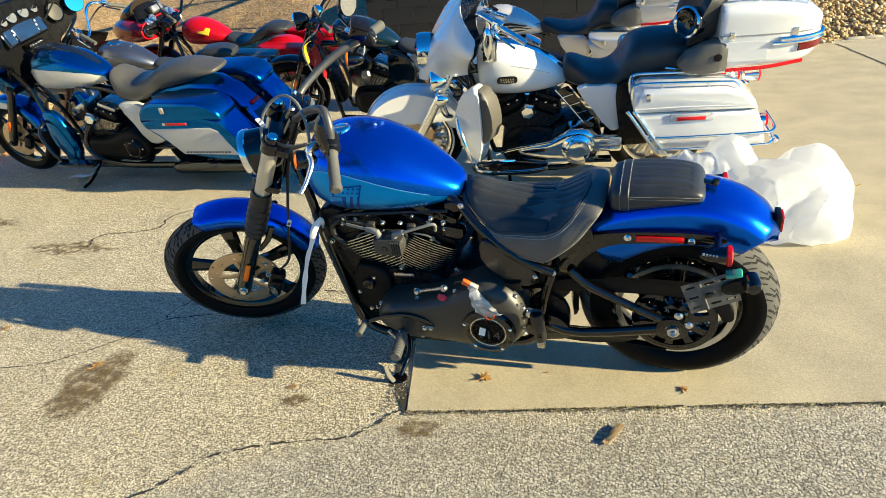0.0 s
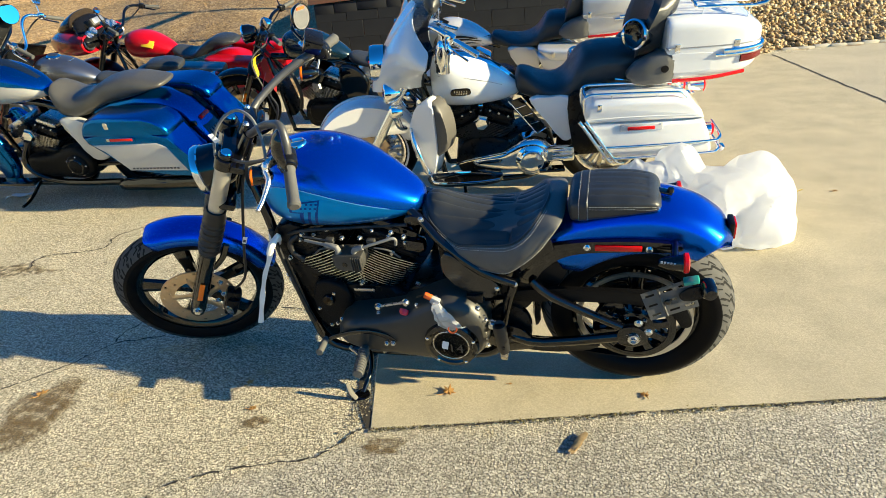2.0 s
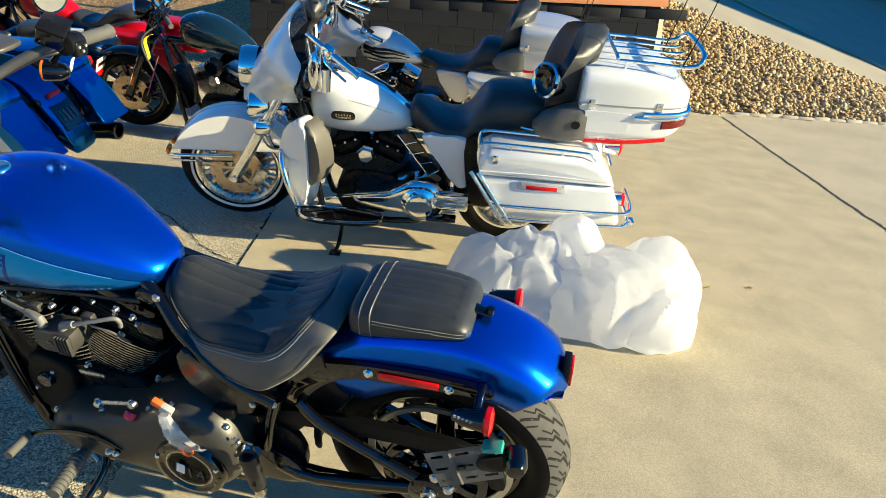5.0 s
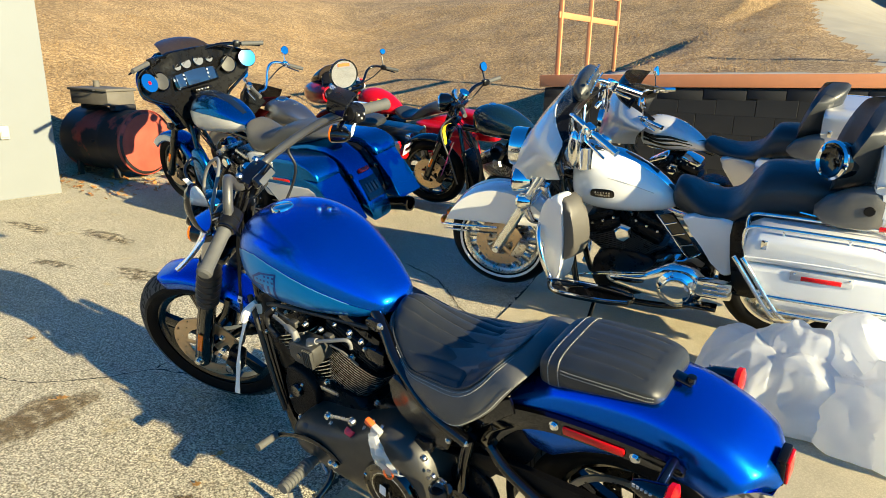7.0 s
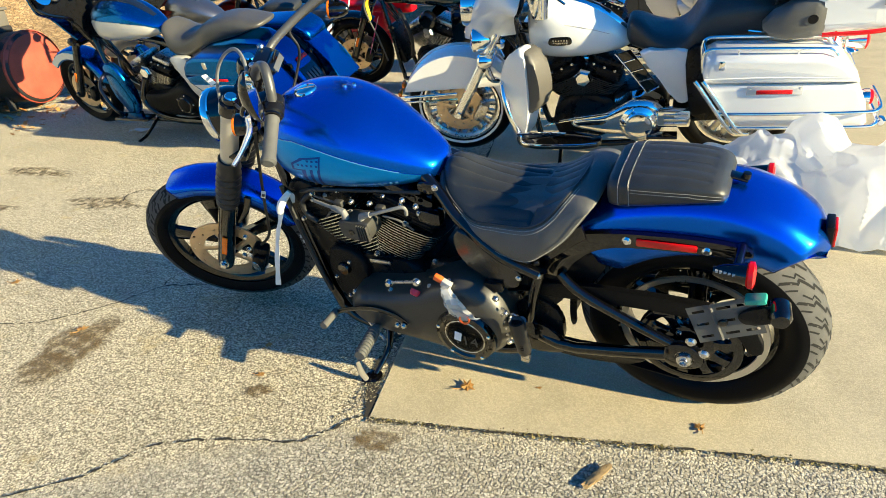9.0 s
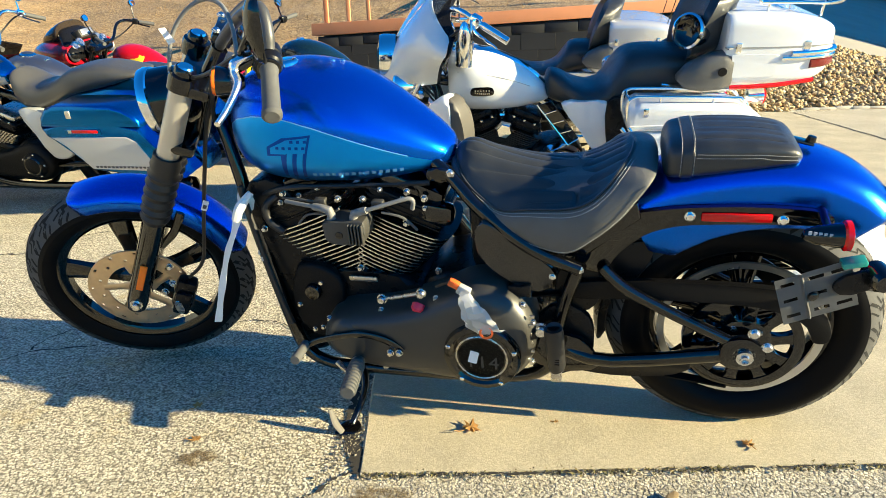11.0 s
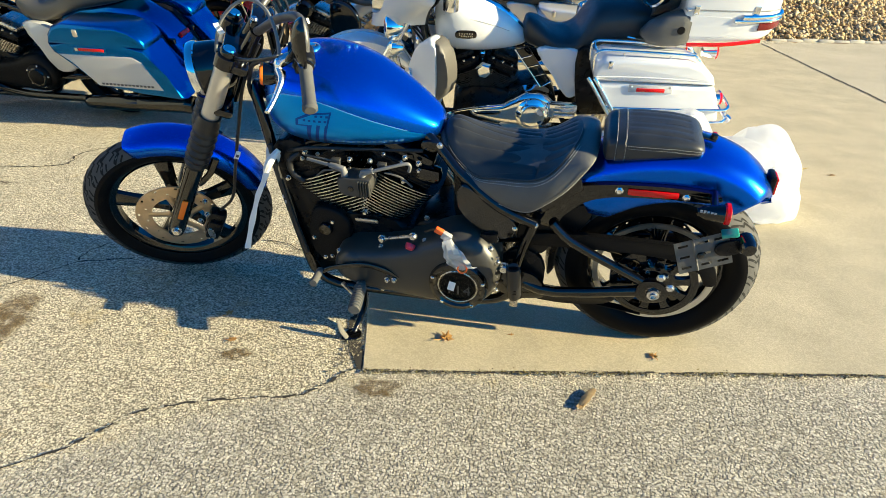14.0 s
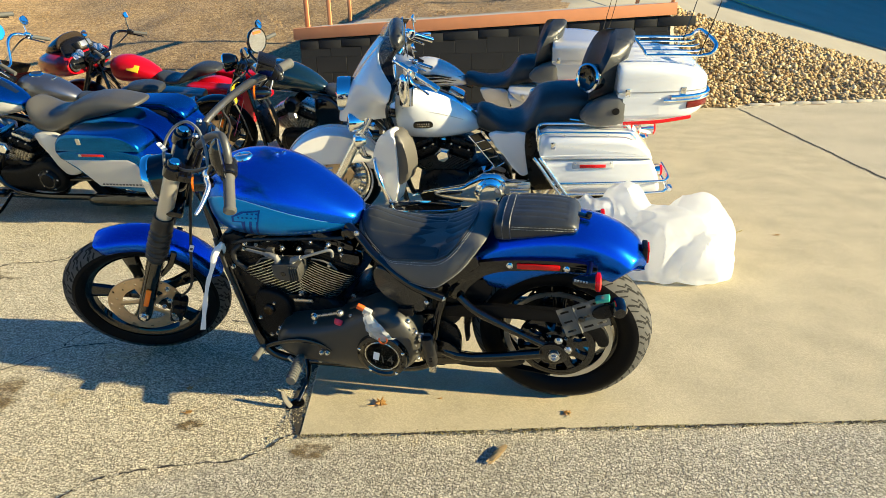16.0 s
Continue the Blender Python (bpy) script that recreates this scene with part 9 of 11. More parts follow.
def build_silver_tourer():
    t = thing("motorcycle", pose(-0.80, 4.42, 0, 12, 0, 6), "silver touring motorcycle with black flame striping before the wall", "motorcycle")
    o = dict(CHROMED, paint_fender=M_SILVERPAINT, paint_tank=M_SILVERPAINT, tank_label="silver fuel tank with dark flame stripes", paint_fairing=M_SILVERPAINT, fairing_label="silver batwing fairing", paint_bag=M_SILVERPAINT, paint_bag2=M_SILVERPAINT,
             bag_label="hard silver saddlebag", paint_trunk=M_SILVERPAINT, trunk_label="hard silver top trunk", paint_rear=M_SILVERPAINT, steer=12, passing=True, tail_bar=True, rack=False, screen_h=0.15, arm=False)
    P, S, F, L, tank, ts = base_bike(t, o)
    batwing(P, S, F, L, o)
    saddlebags(P, o)
    big_seat(P, o)
    tour_trunk(P, o)
    rear_body(P, o)
    xs = [q[0] for q in ts]
    for k, (z0, z1) in enumerate(((0.71, 0.75), (0.745, 0.80), (0.775, 0.835), (0.80, 0.86))):
        pts = []
        for x in np.linspace(-1.05, -0.68 + 0.04 * k, 8):
            w, lo, hi = [float(np.interp(x, xs, [q[i] for q in ts])) for i in (1, 2, 3)]
            f = (x + 1.05) / 0.4
            z = z0 + (z1 - z0) * (1 - f) * 0.9 + 0.008 * math.sin(f * 9 + k)
            u = max(-0.98, min(0.98, (z - (lo + hi) / 2) / ((hi - lo) / 2)))
            pts.append((x, -(w * (1 - abs(u) ** 2.4) ** (1 / 2.4)) - 0.001, z))
        P("flame_stripe", tube(pts, [0.012, 0.014, 0.013, 0.011, 0.009, 0.006, 0.004, 0.001], 8, 3, 0.25, (0, 1, 0)), M_GLOSS, tank)
    P("grey_rug_pad", boxed((0.25, -0.1, 0.83), (0.22, 0.3, 0.05), 0.02), M_LEATHER)
    for s in (-1, 1):
        P("bag_stripe", tube([(-0.1, s * 0.438, 0.57), (0.1, s * 0.44, 0.55), (0.3, s * 0.44, 0.575)], [0.012, 0.01, 0.002], 8, 3, 0.25, (0, 1, 0)), M_GLOSS)
        P("side_cover", slab(smooth_outline([(-0.42, 0.71), (-0.30, 0.72), (-0.17, 0.70), (-0.13, 0.58), (-0.17, 0.47), (-0.26, 0.46), (-0.34, 0.56)], 4), s * 0.15, s * 0.205, 0.02, seg=3), M_SILVERPAINT, sharp=60)
        P("arm_pad", loft_arm(s), M_LEATHER2, label="black arm pad beside the pillion", sharp=60)
    return t


LONG_TANK = [(-1.190, 0.05, 0.838, 0.946), (-1.175, 0.105, 0.798, 1.006), (-1.130, 0.145, 0.773, 1.051), (-1.040, 0.16, 0.763, 1.076), (-0.920, 0.158, 0.763, 1.071), (-0.780, 0.142, 0.773, 1.036), (-0.660, 0.11, 0.793, 0.966), (-0.580, 0.065, 0.808, 0.901), (-0.550, 0.02, 0.818, 0.861)]


def bagger_fairing(P):
    """Wide eared fairing: a blue shell in front, a black dash with gauges, display and speakers behind."""
    tab = [(0.82, 0.20), (0.90, 0.235), (0.97, 0.265), (1.03, 0.31), (1.075, 0.40), (1.115, 0.475), (1.17, 0.52), (1.24, 0.53), (1.30, 0.505), (1.34, 0.44), (1.365, 0.33), (1.39, 0.245), (1.415, 0.20)]
    mid, zs = 0.045, np.linspace(0.82, 1.415, 31)
    widths = [float(np.interp(z, [q[0] for q in tab], [q[1] for q in tab])) for z in zs]

    def surf(face, shrink):
        return [[Vector((face(abs(u) * w, z), mid + u * w * shrink, z)) for u in np.linspace(-1, 1, 29)] for z, w in zip(zs, widths)]
    fair = P("fairing", shell(surf(lambda y, z: -1.30 - 0.22 * max(0, 1 - (y / 0.53) ** 2) * (0.4 + 0.6 * math.sin(math.pi * min(1, max(0, (z - 0.80) / 0.66)))) + 0.10 * (y / 0.53) ** 2, 1.01), 0.012), M_BAGBLUE, label="blue batwing fairing with a black dash", sharp=55)
    dash = P("dash", shell(surf(lambda y, z: -1.275 + 0.09 * (y / 0.53) ** 2 + 0.05 * sstep(1.16, 1.30, z) * sstep(0.30, 0.16, y), 0.985), 0.02), M_SATIN, fair, "black inner fairing dash", sharp=50)
    lip = [Vector((-1.185 - 0.03 * (w < 0.3), mid + sg * w * 0.99, z)) for sg, seq in ((-1, list(zip(zs, widths))), (1, list(zip(zs, widths))[::-1])) for z, w in seq]
    P("dash_rim", tube(lip[::2], 0.013, 8, 2), M_GLOSS, dash, "gloss black rim of the dash")
    hood = [[Vector((-1.25 - 0.20 * q - 0.05 * (1 - u * u), mid + 0.02 + 0.235 * u * (1 - 0.28 * q), 1.40 + 0.092 * math.sin(q * 1.5) - 0.02 * abs(u) ** 3)) for u in np.linspace(-1, 1, 15)] for q in np.linspace(0, 1, 6)]
    P("windscreen", shell(hood, 0.006), M_BROWNSMOKE, fair, "low smoked brown windscreen", sharp=60)
    face = Vector((0.95, 0, 0.30)).normalized()
    for y, z, r in ((-0.108, 1.305, 0.034), (-0.025, 1.318, 0.047), (0.095, 1.318, 0.047), (0.20, 1.312, 0.036)):
        c = Vector((-1.205, y, z))
        P("gauge_ring", turned([(r + 0.006, -0.03), (r + 0.006, 0.008), (r, 0.011), (r - 0.002, 0.004)], c, face, 26), M_GLOSS, dash, m=None)
        P("gauge_face", turned([(0, 0.005), (r, 0.005)], c, face, 26), M_DIALPALE, dash, "pale silver gauge face")
        P("gauge_needle", boxed(c + face * 0.008 + Vector((0, -0.008, 0.004)), (0.002, r, 0.005), 0, Matrix.Rotation(0.6, 3, 'X')), M_INK, dash)
    tilt = Matrix.Rotation(radians(-14), 3, 'Y')
    P("display_frame", boxed((-1.225, mid, 1.195), (0.03, 0.42, 0.15), 0.014, tilt), M_GLOSS, dash)
    P("display", boxed((-1.208, mid + 0.005, 1.197), (0.01, 0.21, 0.118), 0.004, tilt), M_SCREEN, dash, "dark blue touch display")
    for sg in (-1, 1):
        P("button_panel", boxed((-1.209, mid + sg * 0.15, 1.197), (0.01, 0.07, 0.115), 0.004, tilt), M_SCREEN, dash, "dark blue button panel")
        for k in range(3):
            P("button", boxed((-1.203, mid + sg * 0.115, 1.165 + 0.032 * k), (0.008, 0.014, 0.016), 0.003, tilt), M_DIALGREY, dash)
        c = Vector((-1.20, mid + sg * 0.325, 1.225))
        aim = Vector((0.95, -0.12 * sg, 0.2))
        P("speaker", turned([(0, -0.012), (0.055, 0.002), (0.066, 0.006), (0.072, 0.012), (0.077, 0.0)], c, aim, 28), M_GLOSS, dash)
        P("speaker_grille", turned([(0, 0.012), (0.03, 0.011), (0.064, 0.006)], c, aim, 24), M_COIL, dash, "dark mesh speaker grille")
        c = Vector((-1.12, mid + sg * 0.475, 1.25))
        aim = Vector((0.93, 0.22, 0.30)) if sg < 0 else Vector((0.93, -0.30, 0.22))
        mr = P("mirror", turned([(0, -0.035), (0.04, -0.03), (0.066, -0.012), (0.076, 0.004), (0.072, 0.008)], c, aim, 26), M_GLOSS, fair)
        P("mirror_glass", turned([(0, 0.009), (0.072, 0.0085)], c, aim, 26), M_MIRROR, mr)
        P("mirror_arm", tube([c - aim.normalized() * 0.02, (-1.2, mid + sg * 0.44, 1.24)], 0.012, 8, 1), M_GLOSS, mr)
    P("mirror_sticker", turned([(0, 0.0105), (0.014, 0.0102)], (-1.12, mid - 0.475, 1.25), (0.93, 0.22, 0.30), 12), M_RED, dash, "red dot on the mirror")
    P("switch_strip", boxed((-1.20, mid + 0.02, 1.085), (0.06, 0.16, 0.035), 0.01), M_SATIN, dash)
    for k in range(4):
        P("strip_button", boxed((-1.168, mid - 0.03 + 0.03 * k, 1.09), (0.006, 0.016, 0.012), 0.003), M_STEEL, dash)
    P("fairing_signal", turned([(0, -0.03), (0.02, -0.028), (0.03, -0.01), (0.03, 0.012), (0.02, 0.018), (0, 0.02)], (-1.36, mid - 0.26, 0.83), (-1, 0, 0), 18), M_GLOSS, fair)
    P("headlight", turned([(0.1, -0.05), (0.102, 0.01), (0.096, 0.03), (0.085, 0.03), (0.05, 0.04), (0, 0.044)], (-1.50, mid, 1.08), (-1, 0, 0.06), 32), M_CHROME, fair)


def build_blue_bagger():
    t = thing("motorcycle", pose(-3.53, 1.95, 0, 12, 0, 4), "blue and pale grey bagger motorcycle with black trim", "motorcycle")
    o = dict(BLACKED, paint_fender=M_BAGBLUE, paint_tank=M_BAGBLUE, tank_label="blue fuel tank with a pale grey side panel", paint_fairing=M_BAGBLUE, fairing_label="blue batwing fairing with a black dash", paint_bag=M_BAGBLUE, paint_bag2=M_BAGBLUE,
             bag_label="stretched blue hard saddlebag", paint_rear=M_BAGBLUE, steer=-2, ztop=0.95, wb=1.72, tank=LONG_TANK, ffa=(12, 140), ffd=0.08, mirror=False, horn=M_CHROME, rocker=M_STEEL,
             bar_pts=[(-1.27, 0.10, 1.22), (-1.25, 0.14, 1.36), (-1.15, 0.27, 1.41), (-1.05, 0.42, 1.395), (-1.0, 0.54, 1.38)])
    P, S, F, L, tank, ts = base_bike(t, o)
    bagger_fairing(P)
    hub = F(0, 0.045, 0)
    arc = [radians(a) for a in range(62, 137, 6)]
    out = [(hub.x + 0.335 * math.cos(a), hub.z + 0.335 * math.sin(a)) for a in arc] + [(hub.x + 0.283 * math.cos(a), hub.z + 0.283 * math.sin(a)) for a in arc[::-1]]
    for s in (-1, 1):
        P("fender_panel", slab(out, s * 0.085, s * 0.0895, 0.001, seg=1), M_SILVERGREY, label="pale grey panel on the front fender", m=S)
    for s in (-1, 1):
        out = [(-0.113, 0.655), (0.02, 0.665), (0.4, 0.665), (0.535, 0.658), (0.628, 0.478), (0.74, 0.35), (0.70, 0.335), (0.45, 0.365), (0.15, 0.388), (0.02, 0.56), (-0.09, 0.60)]
        body = P("saddlebag", slab(out, s * 0.19, s * 0.42, 0.022, seg=4), M_BAGBLUE, label="stretched blue hard saddlebag", sharp=50)
        out = [(-0.113, 0.655), (-0.09, 0.72), (-0.045, 0.768), (0.02, 0.785), (0.38, 0.785), (0.46, 0.765), (0.515, 0.73), (0.54, 0.69), (0.543, 0.655)]
        lid = P("bag_lid", slab(out, s * 0.185, s * 0.425, 0.026, seg=5), M_BAGBLUE, body, "blue saddlebag lid", sharp=60)
        out = [(-0.06, 0.598), (0.44, 0.603), (0.495, 0.575), (0.597, 0.395), (0.155, 0.402), (0.03, 0.55)]
        P("bag_panel", slab(out, s * 0.40, s * 0.4235, 0.006, seg=3), M_SILVERGREY, body, "pale grey lower bag panel", sharp=50)
        P("reflector_frame", boxed((0.17, s * 0.421, 0.634), (0.235, 0.008, 0.032), 0.0035), M_BAGBLUE, body)
        P("bag_reflector", boxed((0.185, s * 0.425, 0.635), (0.17, 0.008, 0.018), 0.003), M_RED, body, "red bag reflector")
        P("reflector_end", boxed((0.085, s * 0.425, 0.635), (0.022, 0.008, 0.02), 0.003), M_STEEL, body)
        P("bag_latch", boxed((0.11, s * 0.42, 0.735), (0.036, 0.02, 0.05), 0.009), M_SILVER, body, "silver lid latch")
        for i in range(14):
            P("mark_bar", boxed((0.19 + 0.026 * i, s * 0.4242, 0.418), (0.017, 0.002, 0.012), 0), M_INK, body)
    st = [(-0.52, 0.05, 0.81, 0.88), (-0.50, 0.11, 0.75, 0.905), (-0.46, 0.15, 0.685, 0.885), (-0.38, 0.178, 0.668, 0.832), (-0.28, 0.182, 0.675, 0.825), (-0.18, 0.172, 0.715, 0.855), (-0.08, 0.158, 0.75, 0.905), (0.05, 0.15, 0.775, 0.932), (0.17, 0.145, 0.80, 0.93), (0.28, 0.135, 0.83, 0.908), (0.37, 0.105, 0.85, 0.892), (0.395, 0.05, 0.86, 0.885)]
    big_seat(P, dict(seat_label="low grey-black vinyl touring seat in a sunlit tone", seat_mat=M_SUNSEAT), st)
    # stretched rear fender between the bags
    bm = bmesh.new()
    rings = []
    for x, w, z0, z1 in ((-0.2, 0.115, 0.55, 0.74), (-0.05, 0.12, 0.55, 0.79), (0.15, 0.12, 0.5, 0.815), (0.33, 0.118, 0.44, 0.80), (0.47, 0.115, 0.38, 0.72), (0.57, 0.112, 0.32, 0.60), (0.645, 0.108, 0.28, 0.47), (0.69, 0.10, 0.265, 0.36)):
        rings.append(oval(x, w, z0, z1, 26, 4))
    ring_faces(bm, rings)
    rf = P("rear_fender", bm, M_BAGBLUE, label="blue stretched rear fender", sharp=60)
    P("tail_light", boxed((0.572, 0.0, 0.612), (0.03, 0.10, 0.032), 0.008, Matrix.Rotation(radians(-32), 3, 'Y')), M_RED, rf, "red tail light")
    P("plate_recess", boxed((0.622, 0.0, 0.485), (0.03, 0.17, 0.17), 0.01, Matrix.Rotation(radians(-32), 3, 'Y')), M_NAVY, rf)
    for i in range(4):
        P("plate_bar", boxed((0.638, -0.05 + 0.033 * i, 0.495), (0.004, 0.018, 0.07), 0.002, Matrix.Rotation(radians(-32), 3, 'Y')), M_DIALDARK, rf)
    for s in (-1, 1):
        P("rear_signal", boxed((0.55, s * 0.128, 0.60), (0.05, 0.03, 0.035), 0.008), M_GLOSS, rf)
        # black slab put in for the dark of the gap between bag and fender
        P("bag_filler", slab(smooth_outline([(0.0, 0.5), (0.2, 0.72), (0.45, 0.7), (0.58, 0.45), (0.55, 0.36), (0.1, 0.4)], 3), s * 0.13, s * 0.18, 0.01), M_SATIN)
        # pale panel on the tank
        ca, cb = catmull([Vector(q[:3]) for q in ts], 6), catmull([Vector((q[3], 0, 0)) for q in ts], 6)
        dn = [(a.x, a.y, a.z, b.x) for a, b in zip(ca, cb)]
        xs = [q[0] for q in dn]
        bm = bmesh.new()
        cols = []
        for i in range(25):
            x = -1.18 + 0.605 * i / 24
            w, lo, hi = [float(np.interp(x, xs, [q[j] for q in dn])) for j in (1, 2, 3)]
            a, b = lo + 0.006, float(np.interp(x, [-1.18, -1.11, -0.85, -0.66, -0.575], [0.915, 0.97, 0.94, 0.90, 0.858]))
            b = max(b, a + 0.003)
            col = []
            for j in range(7):
                z = a + (b - a) * j / 6
                u = max(-0.995, min(0.995, (z - (lo + hi) / 2) / ((hi - lo) / 2)))
                col.append(bm.verts.new((x, s * (w * (1 - abs(u) ** 2.4) ** (1 / 2.4) + 0.004), z)))
            cols.append(col)
        for a, b in zip(cols, cols[1:]):
            for j in range(6):
                bm.faces.new((a[j], a[j + 1], b[j + 1], b[j]))
        P("tank_panel", bm, M_SILVERGREY, tank, "pale grey tank panel", sharp=80)
        P("side_cover", slab(smooth_outline([(-0.43, 0.69), (-0.28, 0.69), (-0.14, 0.60), (-0.10, 0.48), (-0.17, 0.385), (-0.29, 0.385), (-0.36, 0.54)], 4), s * 0.16, s * 0.215, 0.015, seg=3), M_SILVERGREY, label="pale grey side cover", sharp=60)
        P("floorboard", boxed((-0.92, s * 0.33, 0.27), (0.36, 0.1, 0.02), 0.008), M_GLOSS)
        P("engine_guard", tube([(-1.2, s * 0.1, 0.6), (-1.2, s * 0.28, 0.52), (-1.15, s * 0.32, 0.4), (-1.10, s * 0.3, 0.28), (-1.08, s * 0.13, 0.2)], 0.014, 10), M_GLOSS)
        P("chin_panel", slab(smooth_outline([(-1.2, 0.62), (-1.06, 0.60), (-1.0, 0.3), (-1.12, 0.2), (-1.2, 0.36)], 3), s * 0.14, s * 0.2, 0.02), M_BAGBLUE)
        P("muffler_cap", turned([(0.055, -0.04), (0.06, 0.0), (0.056, 0.03), (0.04, 0.032), (0.036, 0.0)], (0.68, s * 0.3, 0.25), (1, 0, 0), 24), M_GLOSS)
        P("muffler_end", tube([(0.3, s * 0.265, 0.215), (0.66, s * 0.3, 0.25)], [0.05, 0.056], 20, 1), M_GLOSS)
    P("side_stand", tube([(-0.93, -0.13, 0.16), (-0.92, -0.3, 0.1), (-0.92, -0.40, 0.092)], 0.012, 8, 3), M_GLOSS)
    P("tank_console", loft_x([(-1.19, 0.02, 0.97, 1.046), (-1.14, 0.05, 0.99, 1.08), (-1.01, 0.052, 1.01, 1.095), (-0.86, 0.046, 1.0, 1.076), (-0.72, 0.036, 0.94, 1.015), (-0.62, 0.026, 0.87, 0.94)], 5, 22, 4), M_NAVY, tank, "dark navy console along the tank")
    P("tank_emblem", turned([(0, 0.006), (0.022, 0.005), (0.026, 0)], (-1.11, -0.146, 0.91), (-0.25, -1, 0.1), 18), M_BRASS, tank, "brass tank emblem")
    # number on the clutch cover
    for dx in (-0.028, -0.012, 0.012, 0.026):
        P("figure_stroke", boxed((-0.465 + dx, -0.2235, 0.325), (0.006, 0.002, 0.03), 0), M_STEEL)
    return t


M_SILVERGREY = mat("paint_pale_grey", (0.5, 0.5, 0.48), 0.3, 0.15, 1.0, vary=0.04, scale=300)


def build_grey_cruiser():
    t = thing("motorcycle", pose(-4.08, 3.08, 0, 11, 0, 14), "graphite grey cruiser motorcycle with a dark screen and saddlebags", "motorcycle")
    o = dict(CHROMED, fork=M_GLOSS, white=False, primary=M_SATIN, rim=M_GLOSS, spokes=9, grip=M_GRIP, paint_fender=M_GREYPAINT, paint_tank=M_GREYPAINT, tank_label="graphite grey fuel tank with a chrome console", paint_bag=M_GREYPAINT, paint_bag2=M_GREYPAINT,
             bag_label="grey hard saddlebag", paint_rear=M_GREYPAINT, steer=10, bar_h=0.24, tail_bar=False, mirror_at=Vector((-0.02, 0, 0.14)))
    P, S, F, L, tank, ts = base_bike(t, o)
    saddlebags(P, o, 0.42, 0.74, -0.05, 0.45, 0.17, 0.33)
    st = [(-0.60, 0.05, 0.72, 0.76), (-0.56, 0.1, 0.70, 0.785), (-0.42, 0.16, 0.67, 0.74), (-0.3, 0.17, 0.68, 0.75), (-0.22, 0.15, 0.70, 0.80), (-0.17, 0.12, 0.74, 0.81), (-0.14, 0.06, 0.76, 0.79)]
    big_seat(P, dict(seat_label="black solo seat"), st)
    pil = [(-0.12, 0.07, 0.77, 0.83), (-0.1, 0.11, 0.75, 0.86), (0.0, 0.125, 0.76, 0.87), (0.1, 0.12, 0.77, 0.86), (0.17, 0.09, 0.78, 0.84), (0.185, 0.05, 0.79, 0.82)]
    P("pillion_pad", loft_x(pil, 4, 30, 3.4), M_LEATHER, label="black pillion pad", sharp=70)
    rear_body(P, o)
    for s in (-1, 1):
        c = Vector((0.40, s * 0.13, 0.64))
        sg = P("turn_signal", turned([(0, -0.06), (0.028, -0.05), (0.037, -0.015), (0.038, 0.005)], c, (1, 0, 0), 22), M_CHROME)
        P("signal_lens", turned([(0.038, 0.004), (0.037, 0.014), (0.02, 0.024), (0, 0.026)], c, (1, 0, 0), 22), M_RED, sg, "red signal lens")
    pl = P("number_plate", boxed((0.43, 0, 0.58), (0.006, 0.18, 0.105), 0.003, Matrix.Rotation(radians(18), 3, 'Y')), M_PAPER, label="pale number plate")
    P("plate_bar", boxed((0.434, 0, 0.58), (0.006, 0.13, 0.03), 0.002, Matrix.Rotation(radians(18), 3, 'Y')), M_DARKRED, pl)
    P("tank_console", turned([(0, 0.022), (0.045, 0.02), (0.06, 0.008), (0.064, -0.01)], (-0.93, 0, 0.955), (0.15, 0, 1), 26), M_CHROME, tank, "chrome tank dial")
    P("dial_face", turned([(0, 0.0225), (0.042, 0.021)], (-0.93, 0, 0.955), (0.15, 0, 1), 26), M_DIAL, tank)
    for y in (-0.03, 0.0, 0.03):
        P("console_stud", bolts([(-0.78, y, 0.922)], 0.008, 0.004, (0.2, 0, 1)), M_CHROME, tank)
    # low dark fairing screen
    grid = [[Vector((-1.50 + 0.28 * abs(u) ** 2 + 0.18 * v, 0.26 * u * (1 - 0.35 * v ** 2), 0.86 + 0.26 * v - 0.05 * abs(u) - 0.08 * v * abs(u) ** 2)) for u in np.linspace(-1, 1, 17)] for v in np.linspace(0, 1, 7)]
    P("quarter_fairing", shell(grid, 0.01), M_SMOKE, label="dark smoked quarter fairing", m=S, sharp=60)
    grid = [[p + Vector((0.03, 0, 0.0)) for p in row] for row in [[Vector((-1.48 + 0.28 * abs(u) ** 2 + 0.18 * v, 0.25 * u * (1 - 0.1 * v), 0.85 + 0.10 * v - 0.05 * abs(u))) for u in np.linspace(-1, 1, 17)] for v in np.linspace(0, 1, 4)]]
    P("fairing_lining", shell(grid, 0.008), M_DARKRED, label="dark red inner fairing edge", m=S, sharp=60)
    P("side_stand", tube([(-0.93, -0.13, 0.16), (-0.92, -0.3, 0.1), (-0.92, -0.40, 0.088)], 0.012, 8, 3), M_GLOSS)
    return t


M_NOSERED = mat("paint_deep_red", (0.3, 0.003, 0.008), 0.3, 0.0, 0.5, vary=0.08, scale=400)


